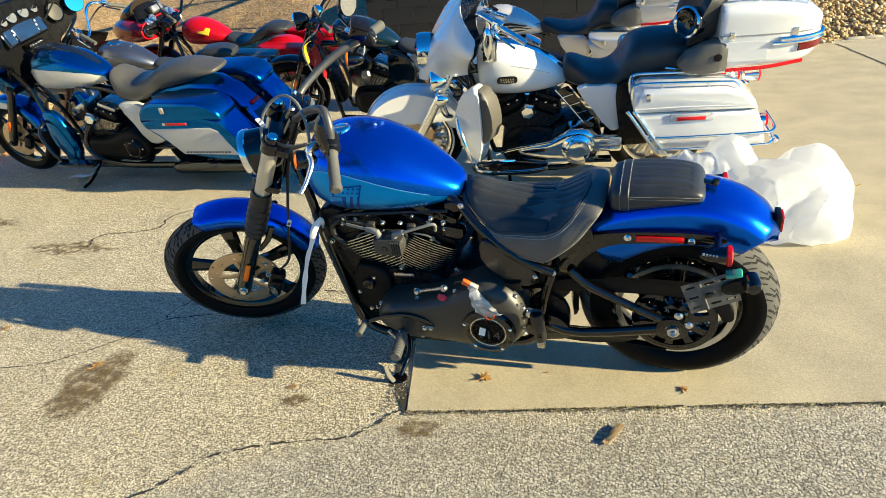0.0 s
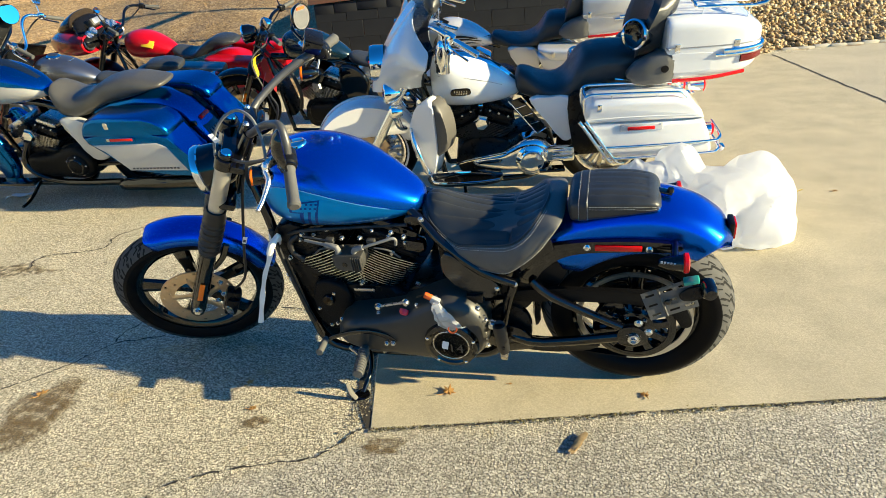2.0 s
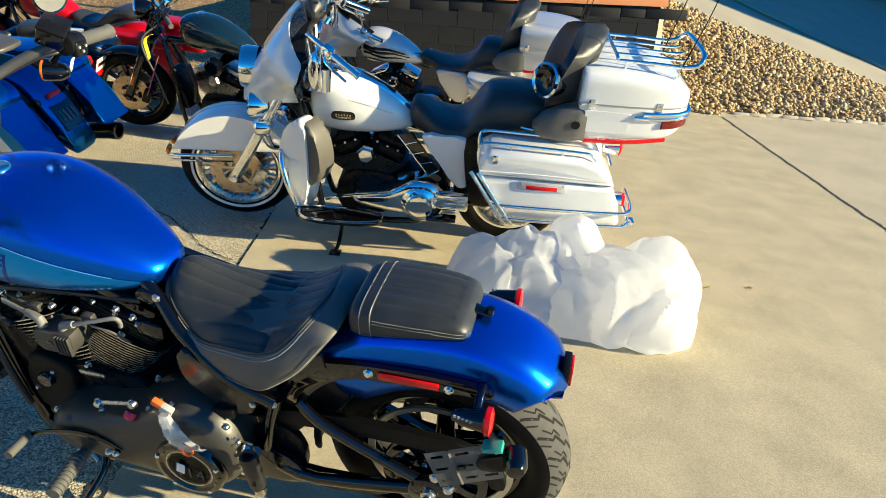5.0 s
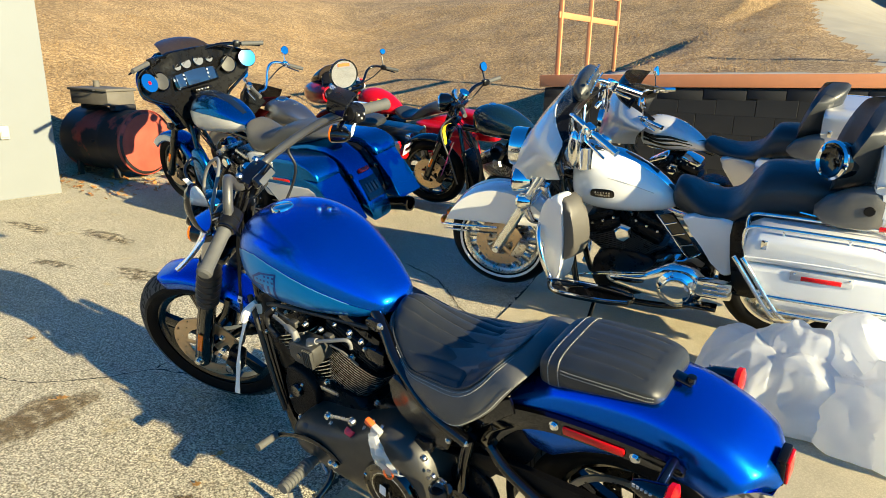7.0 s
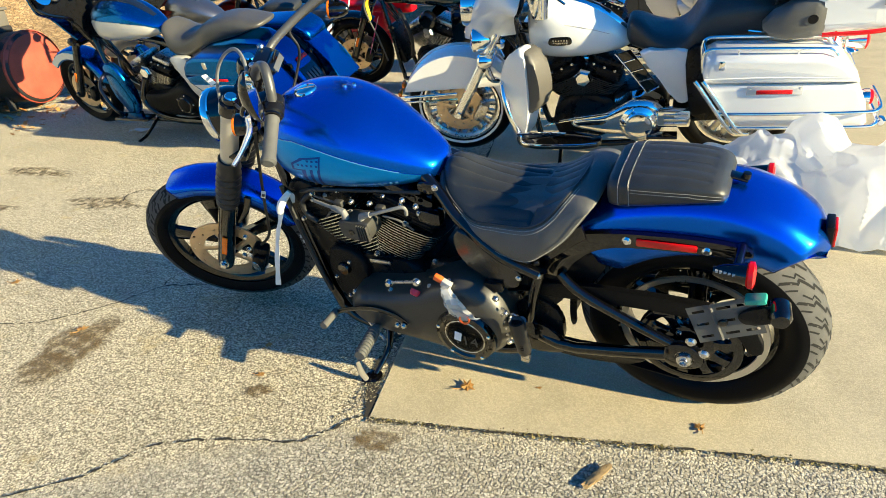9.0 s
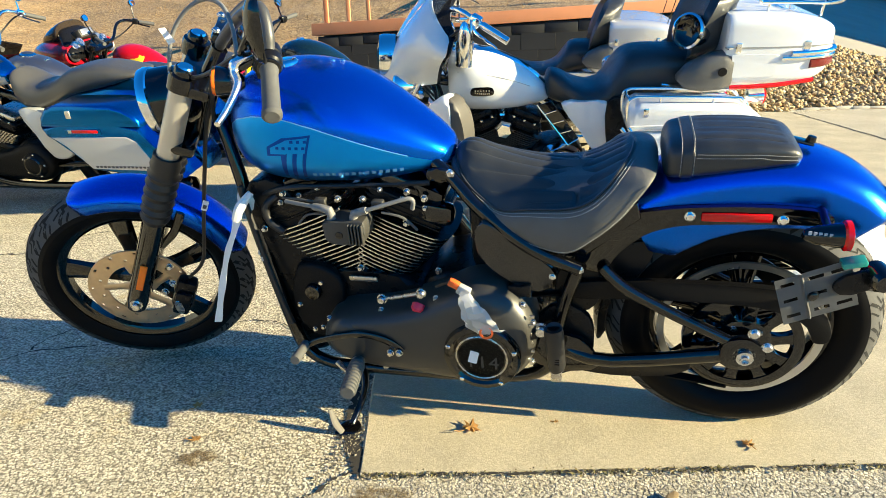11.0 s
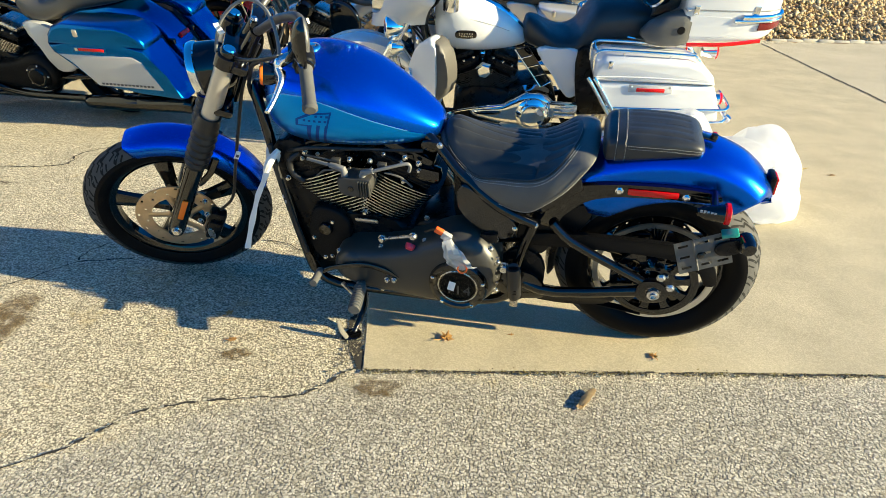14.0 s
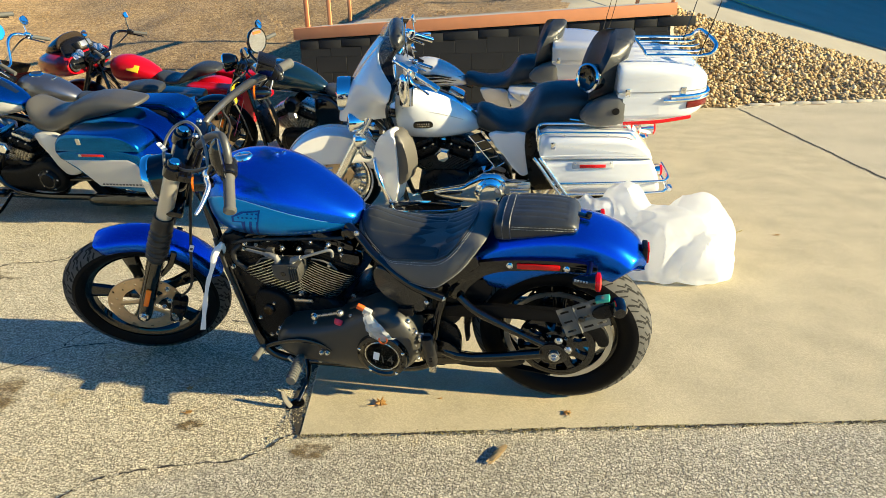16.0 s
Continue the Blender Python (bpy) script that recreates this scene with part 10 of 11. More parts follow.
def build_red_glide():
    t = thing("motorcycle", pose(-4.25, 4.42, 0, 10, 0, 3) @ Matrix.Scale(1.05, 4), "red shark-nosed touring motorcycle with a yellow tank sticker", "motorcycle")
    o = dict(BLACKED, paint_fender=M_DARKRED, paint_tank=M_REDPAINT, tank_label="bright red fuel tank", paint_bag=M_REDPAINT, paint_bag2=M_REDPAINT, bag_label="red hard saddlebag", paint_rear=M_REDPAINT, steer=4, bar_h=0.16, mirror_at=Vector((-0.03, 0.0, 0.18)), mirror_mat=M_GLOSS, mirror_k=0.6)
    P, S, F, L, tank, ts = base_bike(t, o)
    saddlebags(P, o, 0.42, 0.74, -0.1, 0.5, 0.18, 0.36)
    rear_body(P, o)
    st = [(-0.60, 0.05, 0.72, 0.77), (-0.56, 0.1, 0.70, 0.785), (-0.42, 0.16, 0.67, 0.74), (-0.3, 0.175, 0.68, 0.75), (-0.2, 0.165, 0.70, 0.82), (-0.08, 0.15, 0.74, 0.87), (0.05, 0.14, 0.77, 0.86), (0.13, 0.08, 0.79, 0.83)]
    big_seat(P, dict(seat_label="black vinyl seat"), st)
    # frame mounted shark nose: a red hull open to the rider, with a low dark screen over it
    hull = [(-2.0, 0.03, 0.865, 0.90), (-1.97, 0.10, 0.825, 0.955), (-1.86, 0.20, 0.79, 1.01), (-1.72, 0.285, 0.775, 1.045), (-1.57, 0.335, 0.78, 1.05), (-1.45, 0.35, 0.80, 1.035), (-1.40, 0.345, 0.82, 1.02)]
    fair = P("fairing", loft_x(hull, 5, 40, 2.8), M_NOSERED, label="deep red shark-nose fairing", sharp=60)
    P("fairing_edge", tube([v + Vector((0.004, 0, 0)) for v in oval(-1.40, 0.338, 0.826, 1.014, 33, 2.8)], 0.012, 8, 1), M_REDPAINT, fair, "bright red edge of the fairing")
    P("windscreen", loft_x([(-1.86, 0.06, 0.99, 1.03), (-1.78, 0.14, 0.985, 1.085), (-1.68, 0.19, 0.985, 1.15), (-1.58, 0.205, 0.99, 1.20), (-1.55, 0.20, 1.0, 1.205)], 5, 30, 2.4), M_BROWNSMOKE, fair, "dark smoked windscreen", sharp=60)
    P("dash", loft_x([(-1.56, 0.18, 0.99, 1.15), (-1.50, 0.23, 0.92, 1.12), (-1.43, 0.29, 0.86, 1.05), (-1.37, 0.31, 0.86, 1.0), (-1.345, 0.28, 0.88, 0.97)], 4, 32, 3.0), M_SATIN, fair, "black inner dash", sharp=60)
    P("radio_pod", boxed((-1.42, 0, 1.075), (0.10, 0.20, 0.08), 0.015, Matrix.Rotation(radians(-24), 3, 'Y')), M_COIL, fair)
    P("radio_face", boxed((-1.375, 0, 1.10), (0.006, 0.15, 0.055), 0.003, Matrix.Rotation(radians(-24), 3, 'Y')), M_SILVER, fair, "silver radio face")
    for y in (-0.2, -0.13, 0.13, 0.2):
        P("gauge_ring", turned([(0.044, -0.02), (0.046, 0.0), (0.039, 0.006), (0, 0.0)], (-1.37, y, 1.0 + 0.02 * (abs(y) < 0.15)), (0.92, 0, 0.4), 22), M_STEEL, fair)
    for s in (-1, 1):
        P("speaker", turned([(0, 0.0), (0.05, 0.006), (0.06, 0.012), (0.066, 0.0)], (-1.375, s * 0.255, 0.92), (0.95, 0, 0.25), 24), M_GREYPAINT, fair, "pale speaker cover")
    P("yellow_sticker", boxed((-0.80, -0.135, 0.855), (0.13, 0.012, 0.075), 0.004, (Matrix.Rotation(radians(14), 3, 'Y') @ Matrix.Rotation(radians(-38), 3, 'X'))), M_YELLOW, tank, "bright yellow sticker on the tank")
    P("side_stand", tube([(-0.93, -0.13, 0.16), (-0.92, -0.3, 0.1), (-0.92, -0.40, 0.08)], 0.012, 8, 3), M_GLOSS)
    return t


def build_black_sport():
    t = thing("motorcycle", pose(-1.86, 3.45, 0, 10, 0, 3), "dark teal sport cruiser motorcycle with a yellow tag on its fork", "motorcycle")
    tk = [(-1.13, 0.04, 0.84, 0.92), (-1.12, 0.085, 0.80, 0.975), (-1.06, 0.125, 0.765, 1.01), (-0.94, 0.145, 0.75, 1.02), (-0.80, 0.135, 0.74, 0.985), (-0.66, 0.105, 0.735, 0.905), (-0.57, 0.065, 0.74, 0.83), (-0.53, 0.02, 0.755, 0.79)]
    o = dict(BLACKED, wb=1.68, R=0.335, fw=0.1, paint_fender=M_GLOSS, paint_tank=M_TEAL, tank_label="dark teal peanut fuel tank", paint_rear=M_TEAL, steer=16, bars="drag", tank=tk, ex=-0.86, spokes=9, ffa=(50, 125), ffw=0.062, ffd=0.03, covers=False, ztop=1.0, fin=M_FIN, rocker=M_STEEL, horn=M_STEEL, mirror_at=Vector((-0.03, 0.0, 0.13)), pipes=(1,))
    P, S, F, L, tank, ts = base_bike(t, o)
    rear_body(P, o, 0.1)
    st = [(-0.55, 0.05, 0.74, 0.80), (-0.5, 0.1, 0.71, 0.80), (-0.36, 0.14, 0.69, 0.755), (-0.24, 0.145, 0.70, 0.78), (-0.18, 0.12, 0.73, 0.83), (-0.15, 0.06, 0.76, 0.81)]
    big_seat(P, dict(seat_label="short black seat"), st)
    P("oil_cooler", boxed((-1.205, 0, 0.44), (0.05, 0.19, 0.34), 0.012, Matrix.Rotation(radians(-14), 3, 'Y')), M_SATIN, label="black finned oil cooler")
    for i in range(9):
        P("cooler_fin", boxed((-1.236 - 0.0088 * (i - 4), 0, 0.44 + 0.034 * (i - 4)), (0.012, 0.17, 0.006), 0.001, Matrix.Rotation(radians(-14), 3, 'Y')), M_COIL)
    P("intake", turned([(0, 0.06), (0.05, 0.058), (0.07, 0.04), (0.075, 0.0), (0.06, -0.02)], (-0.84, -0.13, 0.66), (0, -1, 0), 26), M_GLOSS, label="round black intake cover")
    P("hose", tube([(-1.12, -0.1, 0.74), (-1.05, -0.15, 0.66), (-1.02, -0.15, 0.5), (-1.06, -0.12, 0.36)], 0.016, 10), M_BOOT)
    P("battery_cover", slab(smooth_outline([(-0.62, 0.72), (-0.45, 0.70), (-0.38, 0.55), (-0.45, 0.42), (-0.60, 0.45)], 4), -0.16, -0.1, 0.02, seg=3), M_GLOSS)
    P("tank_cap", turned([(0, 0.012), (0.026, 0.011), (0.034, 0.0)], (-0.97, 0.0, 1.02), (0.0, 0, 1), 24), M_CHROME, tank, "chrome fuel cap")
    hc = F(L - 0.06, 0.15, 0)
    lamp = P("headlight", turned([(0, -0.09), (0.05, -0.08), (0.075, -0.03), (0.08, 0.02)], hc, (-1, 0, -0.05), 28), M_GLOSS, m=S)
    P("headlight_ring", turned([(0.078, 0.015), (0.084, 0.025), (0.076, 0.035), (0.03, 0.045), (0, 0.047)], hc, (-1, 0, -0.05), 28), M_CHROME, lamp, m=S)
    P("gauge", turned([(0, 0.03), (0.04, 0.03), (0.048, 0.02), (0.048, -0.03), (0.03, -0.05), (0, -0.05)], F(L + 0.09, 0.02, 0), (0.6, 0, 0.8), 24), M_CHROME, label="round chrome speedometer", m=S)
    for s in (-1, 1):
        for i in range(6):
            P("gaiter_ring", turned([(0.03, -0.008), (0.04, 0), (0.03, 0.008)], F(0.41 + 0.018 * i, 0.045, s * 0.115), (0.4, 0, 0.9), 16), M_BOOT, m=S)
    P("yellow_tag", shell([[F(0.62 - 0.22 * q, 0.02 + 0.03 * math.sin(q * 5), -0.17 + 0.02 * p) + Vector((0.02 * p, 0, 0.01 * math.sin(q * 7))) for p in (0, 0.5, 1)] for q in np.linspace(0, 1, 8)], 0.002), M_YELLOW, label="curled yellow paper tag", m=S)
    P("purple_strap", shell([[F(0.45 - 0.36 * q, -0.07 - 0.01 * q, -0.155 + 0.05 * p) for p in (0, 0.5, 1)] for q in np.linspace(0, 1, 8)], 0.003), M_MAGENTA, label="magenta strap on the fork", m=S)
    P("grey_cable", tube([F(0.72, -0.02, -0.12), F(0.55, 0.06, -0.19), F(0.3, -0.12, -0.18), F(0.1, -0.25, -0.15)], 0.007, 8), M_GRIP, m=S)
    P("side_stand", tube([(-0.83, -0.13, 0.16), (-0.82, -0.3, 0.1), (-0.82, -0.38, 0.08)], 0.012, 8, 3), M_GLOSS)
    return t


build_white_tourer()
build_silver_tourer()
build_blue_bagger()
build_grey_cruiser()
build_red_glide()
build_black_sport()


# ---- on the ground ----
def ribbon(name, pts, w, material, label, z=0.004, seed=1, rough=0.5, category="crack", stray=None, gaps=0.0):
    """A crack or joint: a thin ragged strip laid on the paving, broken here and there."""
    rng = random.Random(seed)
    raw = [Vector((x, y, 0)) for x, y in pts]
    length = sum((b - a).length for a, b in zip(raw, raw[1:]))
    path = catmull(raw, max(6, int(length / (len(raw) - 1) / 0.014)))
    stray = min(w * 1.3, 0.008) if stray is None else stray
    bm = bmesh.new()
    prev, jit, hole = None, 0.0, 0
    for i, p in enumerate(path):
        t = (path[min(i + 1, len(path) - 1)] - path[max(i - 1, 0)]).normalized()
        n = Vector((-t.y, t.x, 0))
        jit = jit * 0.7 + rng.uniform(-1, 1) * stray
        c = p + n * jit
        a = w * (1 + rough * rng.uniform(-1, 1) * (1.6 if rng.random() < 0.15 else 1)) / 2
        zz = z(c.x, c.y) if callable(z) else z
        row = (bm.verts.new((*(c - n * a).xy, zz)), bm.verts.new((*(c + n * a).xy, zz)))
        hole = hole - 1 if hole > 0 else (rng.randint(1, 4) if rng.random() < gaps else 0)
        if prev and not hole:
            bm.faces.new((prev[0], prev[1], row[1], row[0]))
        prev = row
    return tagged(finish(name, bm, material, smooth=False), label, category, kind="structure")


ribbon("crack_1", [(-0.885, -0.455), (-0.925, -0.497), (-0.951, -0.557), (-0.986, -0.618), (-1.045, -0.654), (-1.139, -0.685), (-1.245, -0.731), (-1.354, -0.786), (-1.43, -0.85), (-1.459, -0.905), (-1.498, -0.973), (-1.546, -1.047), (-1.7, -1.2), (-2.0, -1.42)], 0.0065, M_CRACK, "ragged crack across the asphalt", seed=3, rough=0.9, stray=0.0045, gaps=0.05)
ribbon("crack_2", [(-1.336, 0.229), (-1.585, 0.313), (-1.823, 0.161), (-1.96, 0.03), (-2.232, -0.099), (-2.288, -0.195), (-2.36, -0.34), (-2.5, -0.5), (-2.72, -0.62), (-3.1, -0.72), (-3.6, -0.95)], 0.0055, M_CRACK, "ragged crack across the asphalt", seed=4, rough=0.9, stray=0.0045, gaps=0.03)
ribbon("crack_3", [(-2.25, -0.095), (-2.27, 0.0), (-2.24, 0.09)], 0.006, M_CRACK, "short crack across the asphalt", seed=5)
ribbon("crack_4", [(-3.0, 1.35), (-3.2, 1.05), (-3.15, 0.85), (-3.45, 0.7), (-3.4, 0.52)], 0.009, M_CRACK, "ragged crack across the asphalt", seed=6)
ribbon("crack_5", [(-1.47, 1.33), (-1.7, 1.42), (-2.1, 1.7), (-2.5, 1.82)], 0.008, M_CRACK, "ragged crack across the asphalt", seed=7)
ribbon("crack_6", [(-0.862, -0.468), (-0.905, -0.41), (-0.945, -0.33), (-1.0, -0.2), (-1.06, 0.1), (-1.14, 0.38), (-1.3, 0.9), (-1.42, 1.33), (-1.6, 1.95), (-1.9, 2.9)], 0.02, M_CRACK, "wide ragged joint beside the concrete slab", z=0.003, seed=8, rough=0.8, stray=0.005)
ribbon("crack_7", [(-0.882, -0.445), (-0.905, -0.405), (-0.938, -0.35), (-0.962, -0.312)], 0.034, M_CRACK, "dark broken gap at the corner of the slab", z=0.0035, seed=18, rough=0.9, stray=0.006)
ribbon("joint_1", [(2.84, 0.56), (2.53, 2.1), (2.228, 3.67), (1.9, 5.47), (1.588, 7.27)], 0.022, M_CRACK, "dark tar joint between the slabs", z=0.0085, seed=9, rough=0.4, category="joint")
ribbon("joint_2", [(-0.87, -0.47), (-0.5, -0.37), (0.05, -0.213), (0.68, -0.043), (1.16, 0.088), (2.83, 0.548)], 0.007, M_CRACK, "dark ragged joint along the slab edge", z=0.005, seed=10, rough=0.95, category="joint", stray=0.003, gaps=0.08)


def edge_y(x):
    return -0.465 + 1.02 * (x + 0.87) / 3.7


def tufts(rng):
    while True:
        x = -0.86 + 3.65 * rng.random()
        if noise.noise((x * 5.5, 0.3, 7)) + rng.uniform(-0.25, 0.35) > 0:
            return (x, edge_y(x) + rng.gauss(-0.004, 0.008), 0.002)


blades(random.Random(31), 1100, tufts, lambda r: r.uniform(0.002, 0.007), "moss_tufts", "dry olive moss tufts along the slab edge", M_MOSS, 1.5, 0.0035)


def crumb_place(rng):
    if rng.random() < 0.7:
        x = -0.87 + 2.6 * rng.random() ** 1.4
        return (x, edge_y(x) + rng.gauss(-0.008, 0.008), 0.004)
    x, y = -0.94 + rng.gauss(0, 0.018), -0.36 + rng.gauss(0, 0.07)
    return (x, y, 0.004)


M_CRUMB = varied("grit_crumbs", [(0.1, 0.085, 0.06), (0.34, 0.29, 0.2), (0.05, 0.04, 0.03), (0.5, 0.44, 0.32)], 0.9, bump=0)
rocks(random.Random(44), 900, crumb_place, lambda r: 0.0012 + 0.0035 * r.random() ** 3, "loose_grit", "loose grit and crumbled mortar along the slab edge", M_CRUMB, "grit")


def stain(cx, cy, rx, ry, rot, seed, label, material=None, z=0.003):
    rng = random.Random(seed)
    pts = []
    for i in range(26):
        a = 2 * math.pi * i / 26
        r = 1 + 0.32 * noise.noise((math.cos(a) * 1.6 + seed, math.sin(a) * 1.6, 0)) + 0.3 * noise.noise((math.cos(a) * 4 + seed, math.sin(a) * 4, 3)) + rng.uniform(-0.1, 0.1)
        x, y = rx * r * math.cos(a), ry * r * math.sin(a)
        c, s = math.cos(rot), math.sin(rot)
        pts.append((cx + x * c - y * s, cy + x * s + y * c))
    bm = bmesh.new()
    for k, q in enumerate((1.08, 0.97, 0.86, 0.72)):
        bm.faces.new([bm.verts.new((cx + (x - cx) * q, cy + (y - cy) * q, z + 0.0003 * k)) for x, y in smooth_outline(pts, 3)])
    return tagged(finish("stain", bm, material or M_STAINBLEND, smooth=False), label, "stain", kind="structure")


M_STAINBLEND = bpy.data.materials.new("oil_stain_soaked")
M_STAINBLEND.use_nodes = True
_n, _l = M_STAINBLEND.node_tree.nodes, M_STAINBLEND.node_tree.links
_n["Principled BSDF"].inputs["Base Color"].default_value = (0.22, 0.15, 0.07, 1)
_n["Principled BSDF"].inputs["Roughness"].default_value = 0.8
_tr = _n.new("ShaderNodeBsdfTransparent")
_no = _n.new("ShaderNodeTexNoise")
_no.inputs["Scale"].default_value = 22
_no.inputs["Detail"].default_value = 8
_co = _n.new("ShaderNodeTexCoord")
_l.new(_co.outputs["Object"], _no.inputs["Vector"])
_mr = _n.new("ShaderNodeMapRange")
_mr.inputs["From Min"].default_value, _mr.inputs["From Max"].default_value = 0.38, 0.62
_mr.inputs["To Min"].default_value, _mr.inputs["To Max"].default_value = 0.66, 0.93
_l.new(_no.outputs["Fac"], _mr.inputs["Value"])
_mx = _n.new("ShaderNodeMixShader")
_l.new(_mr.outputs["Result"], _mx.inputs[0])
_l.new(_n["Principled BSDF"].outputs[0], _mx.inputs[1])
_l.new(_tr.outputs[0], _mx.inputs[2])
_l.new(_mx.outputs[0], _n["Material Output"].inputs[0])

M_STAINFAINT = M_STAINBLEND.copy()
M_STAINFAINT.name = "faint_stain"
for _q in M_STAINFAINT.node_tree.nodes:
    if _q.type == 'MAP_RANGE':
        _q.inputs["To Min"].default_value, _q.inputs["To Max"].default_value = 0.8, 1.0
stain(-2.2, -0.61, 0.19, 0.14, 1.75, 2, "dark oil stain soaked into the asphalt")
stain(-0.79, -0.535, 0.07, 0.045, 0.3, 5, "small dark oil stain on the asphalt")
stain(-3.5, 0.5, 0.3, 0.09, 0.2, 8, "faint oil stain on the asphalt", M_STAINFAINT)
stain(-4.6, 0.75, 0.35, 0.08, 0.1, 9, "faint oil stain on the asphalt", M_STAINFAINT)
stain(-4.2, 0.2, 0.2, 0.06, 0.3, 12, "faint oil stain on the asphalt", M_STAINFAINT)
stain(-1.3, -0.5, 0.05, 0.03, 0.3, 15, "small dark oil stain on the asphalt")
stain(-5.3, 0.45, 0.3, 0.07, 0.1, 16, "faint oil stain on the asphalt", M_STAINFAINT)


def maple_leaf(x, y, z, size, rot, label, material=M_LEAF):
    bm = bmesh.new()
    rng = random.Random(int(abs(x * 991) + abs(y * 577)))
    k = 7
    tips = []
    c = bm.verts.new((0, 0, 0.2 * size))
    ring = []
    for i in range(k * 2):
        a = 2 * math.pi * i / (k * 2)
        r = size * (0.9 if i % 2 == 0 else 0.55) * rng.uniform(0.75, 1.15)
        ring.append(bm.verts.new((r * math.cos(a), r * math.sin(a), size * rng.uniform(0.0, 0.45) * (1 if i % 2 == 0 else 0.5))))
    for i in range(k * 2):
        bm.faces.new((c, ring[i], ring[(i + 1) % (k * 2)]))
    bmesh.ops.solidify(bm, geom=list(bm.faces), thickness=0.0008)
    sweep(bm, [(0, 0, 0.15 * size), (-size * 0.9, -size * 0.2, 0.1 * size), (-size * 1.6, -size * 0.1, 0.3 * size)], 0.0012, 5, 3)
    ob = finish("dead_leaf", bm, material, m=pose(x, y, z, 0, 0, rot), smooth=False)
    return tagged(ob, label, "leaf", "fallen leaves")


maple_leaf(-0.648, -0.213, 0.008, 0.033, 40, "curled brown leaf on the concrete")
maple_leaf(0.053, -0.119, 0.008, 0.02, 110, "small curled brown leaf on the concrete")
maple_leaf(-0.43, -0.13, 0.008, 0.010, 10, "tiny brown leaf on the concrete")
maple_leaf(-2.28, -0.49, 0.004, 0.03, 75, "flat tan leaf on the asphalt")
maple_leaf(-1.85, 0.02, 0.004, 0.02, 35, "brown leaf on the asphalt")
maple_leaf(-1.45, -0.28, 0.004, 0.02, 75, "brown leaf on the asphalt")
maple_leaf(-1.35, -0.43, 0.004, 0.018, 15, "brown leaf on the asphalt")
maple_leaf(-3.0, -0.35, 0.004, 0.03, 15, "brown leaf on the asphalt")
maple_leaf(1.15, 2.1, 0.008, 0.022, 15, "brown leaf on the concrete")
maple_leaf(1.3, 0.45, 0.008, 0.022, 65, "brown leaf on the concrete")

# crumpled tan husk on the asphalt
rng = random.Random(17)
grid = [[Vector((-0.165 + 0.035 * f + 0.02 * math.cos(1.2 + 3.6 * q) * (0.5 + 0.5 * math.sin(math.pi * f)) + rng.uniform(-0.002, 0.002), -0.46 + 0.095 * f + 0.006 * math.sin(q * 6), 0.0085 + 0.006 * math.sin(1.2 + 3.6 * q) * (0.45 + 0.55 * math.sin(math.pi * f)) + rng.uniform(-0.0015, 0.0015))) for q in np.linspace(0, 1, 9)] for f in np.linspace(0, 1, 13)]
bm = shell(grid, 0.0015)
M_HUSK = mat("tan_husk", (0.36, 0.25, 0.12), 0.8, vary=0.35, scale=60, bump=0.6, bscale=200)
tagged(finish("dry_husk", bm, M_HUSK), "crumpled tan dried husk on the asphalt", "debris")

# blue film scrap by the bagger
bm = shell([[Vector((-4.75 + 0.2 * p + 0.02 * math.sin(q * 9), 1.62 + 0.07 * q + 0.08 * p, 0.012 + 0.02 * abs(math.sin(p * 5 + q * 4)))) for p in np.linspace(0, 1, 8)] for q in np.linspace(0, 1, 5)], 0.001)
tagged(finish("plastic_scrap", bm, mat("blue_film", (0.45, 0.55, 0.66), 0.3, 0, 0.4)), "scrap of pale blue plastic film on the ground", "debris")


# big crumpled plastic cover behind the cruiser
def crumpled(bm, c, lobes, seed):
    """Draws a ball out to the union of lobes (centre, radii) and folds it at three scales."""
    c = Vector(c)
    for v in bm.verts:
        d = v.co.normalized()
        best = 0.03
        for o, r in lobes:
            inv = Vector((1 / r[0], 1 / r[1], 1 / r[2]))
            oc = (c - Vector(o)) * inv
            dd = d * inv
            a, h, q = dd.dot(dd), 2 * oc.dot(dd), oc.dot(oc) - 1
            disc = h * h - 4 * a * q
            if disc > 0:
                best = max(best, (-h + math.sqrt(disc)) / (2 * a))
        v.co = c + d * best
    bm.normal_update()
    moves = []
    for v in bm.verts:
        p = v.co + Vector((seed, 0, 0))
        w = noise.noise_vector(p * 3.0) * 0.12
        q = p + w
        f1 = 1 - 2.2 * abs(noise.noise(Vector((q.x * 4.2, q.y * 4.2, q.z * 3.0))))
        f2 = 1 - 2.2 * abs(noise.noise(Vector((q.x * 8.5, q.y * 9.0 + 5, q.z * 7.0))))
        f3 = 1 - 2.2 * abs(noise.noise(Vector((q.x * 19, q.y * 19, q.z * 15 + 9))))
        moves.append(v.normal * (0.032 * f1 + 0.014 * f2 + 0.004 * f3 - 0.016))
    for v, mv in zip(bm.verts, moves):
        v.co += mv
        if v.co.z < 0.05:
            v.co.z = 0.012 + max(0.0, v.co.z) * 0.75
    return bm


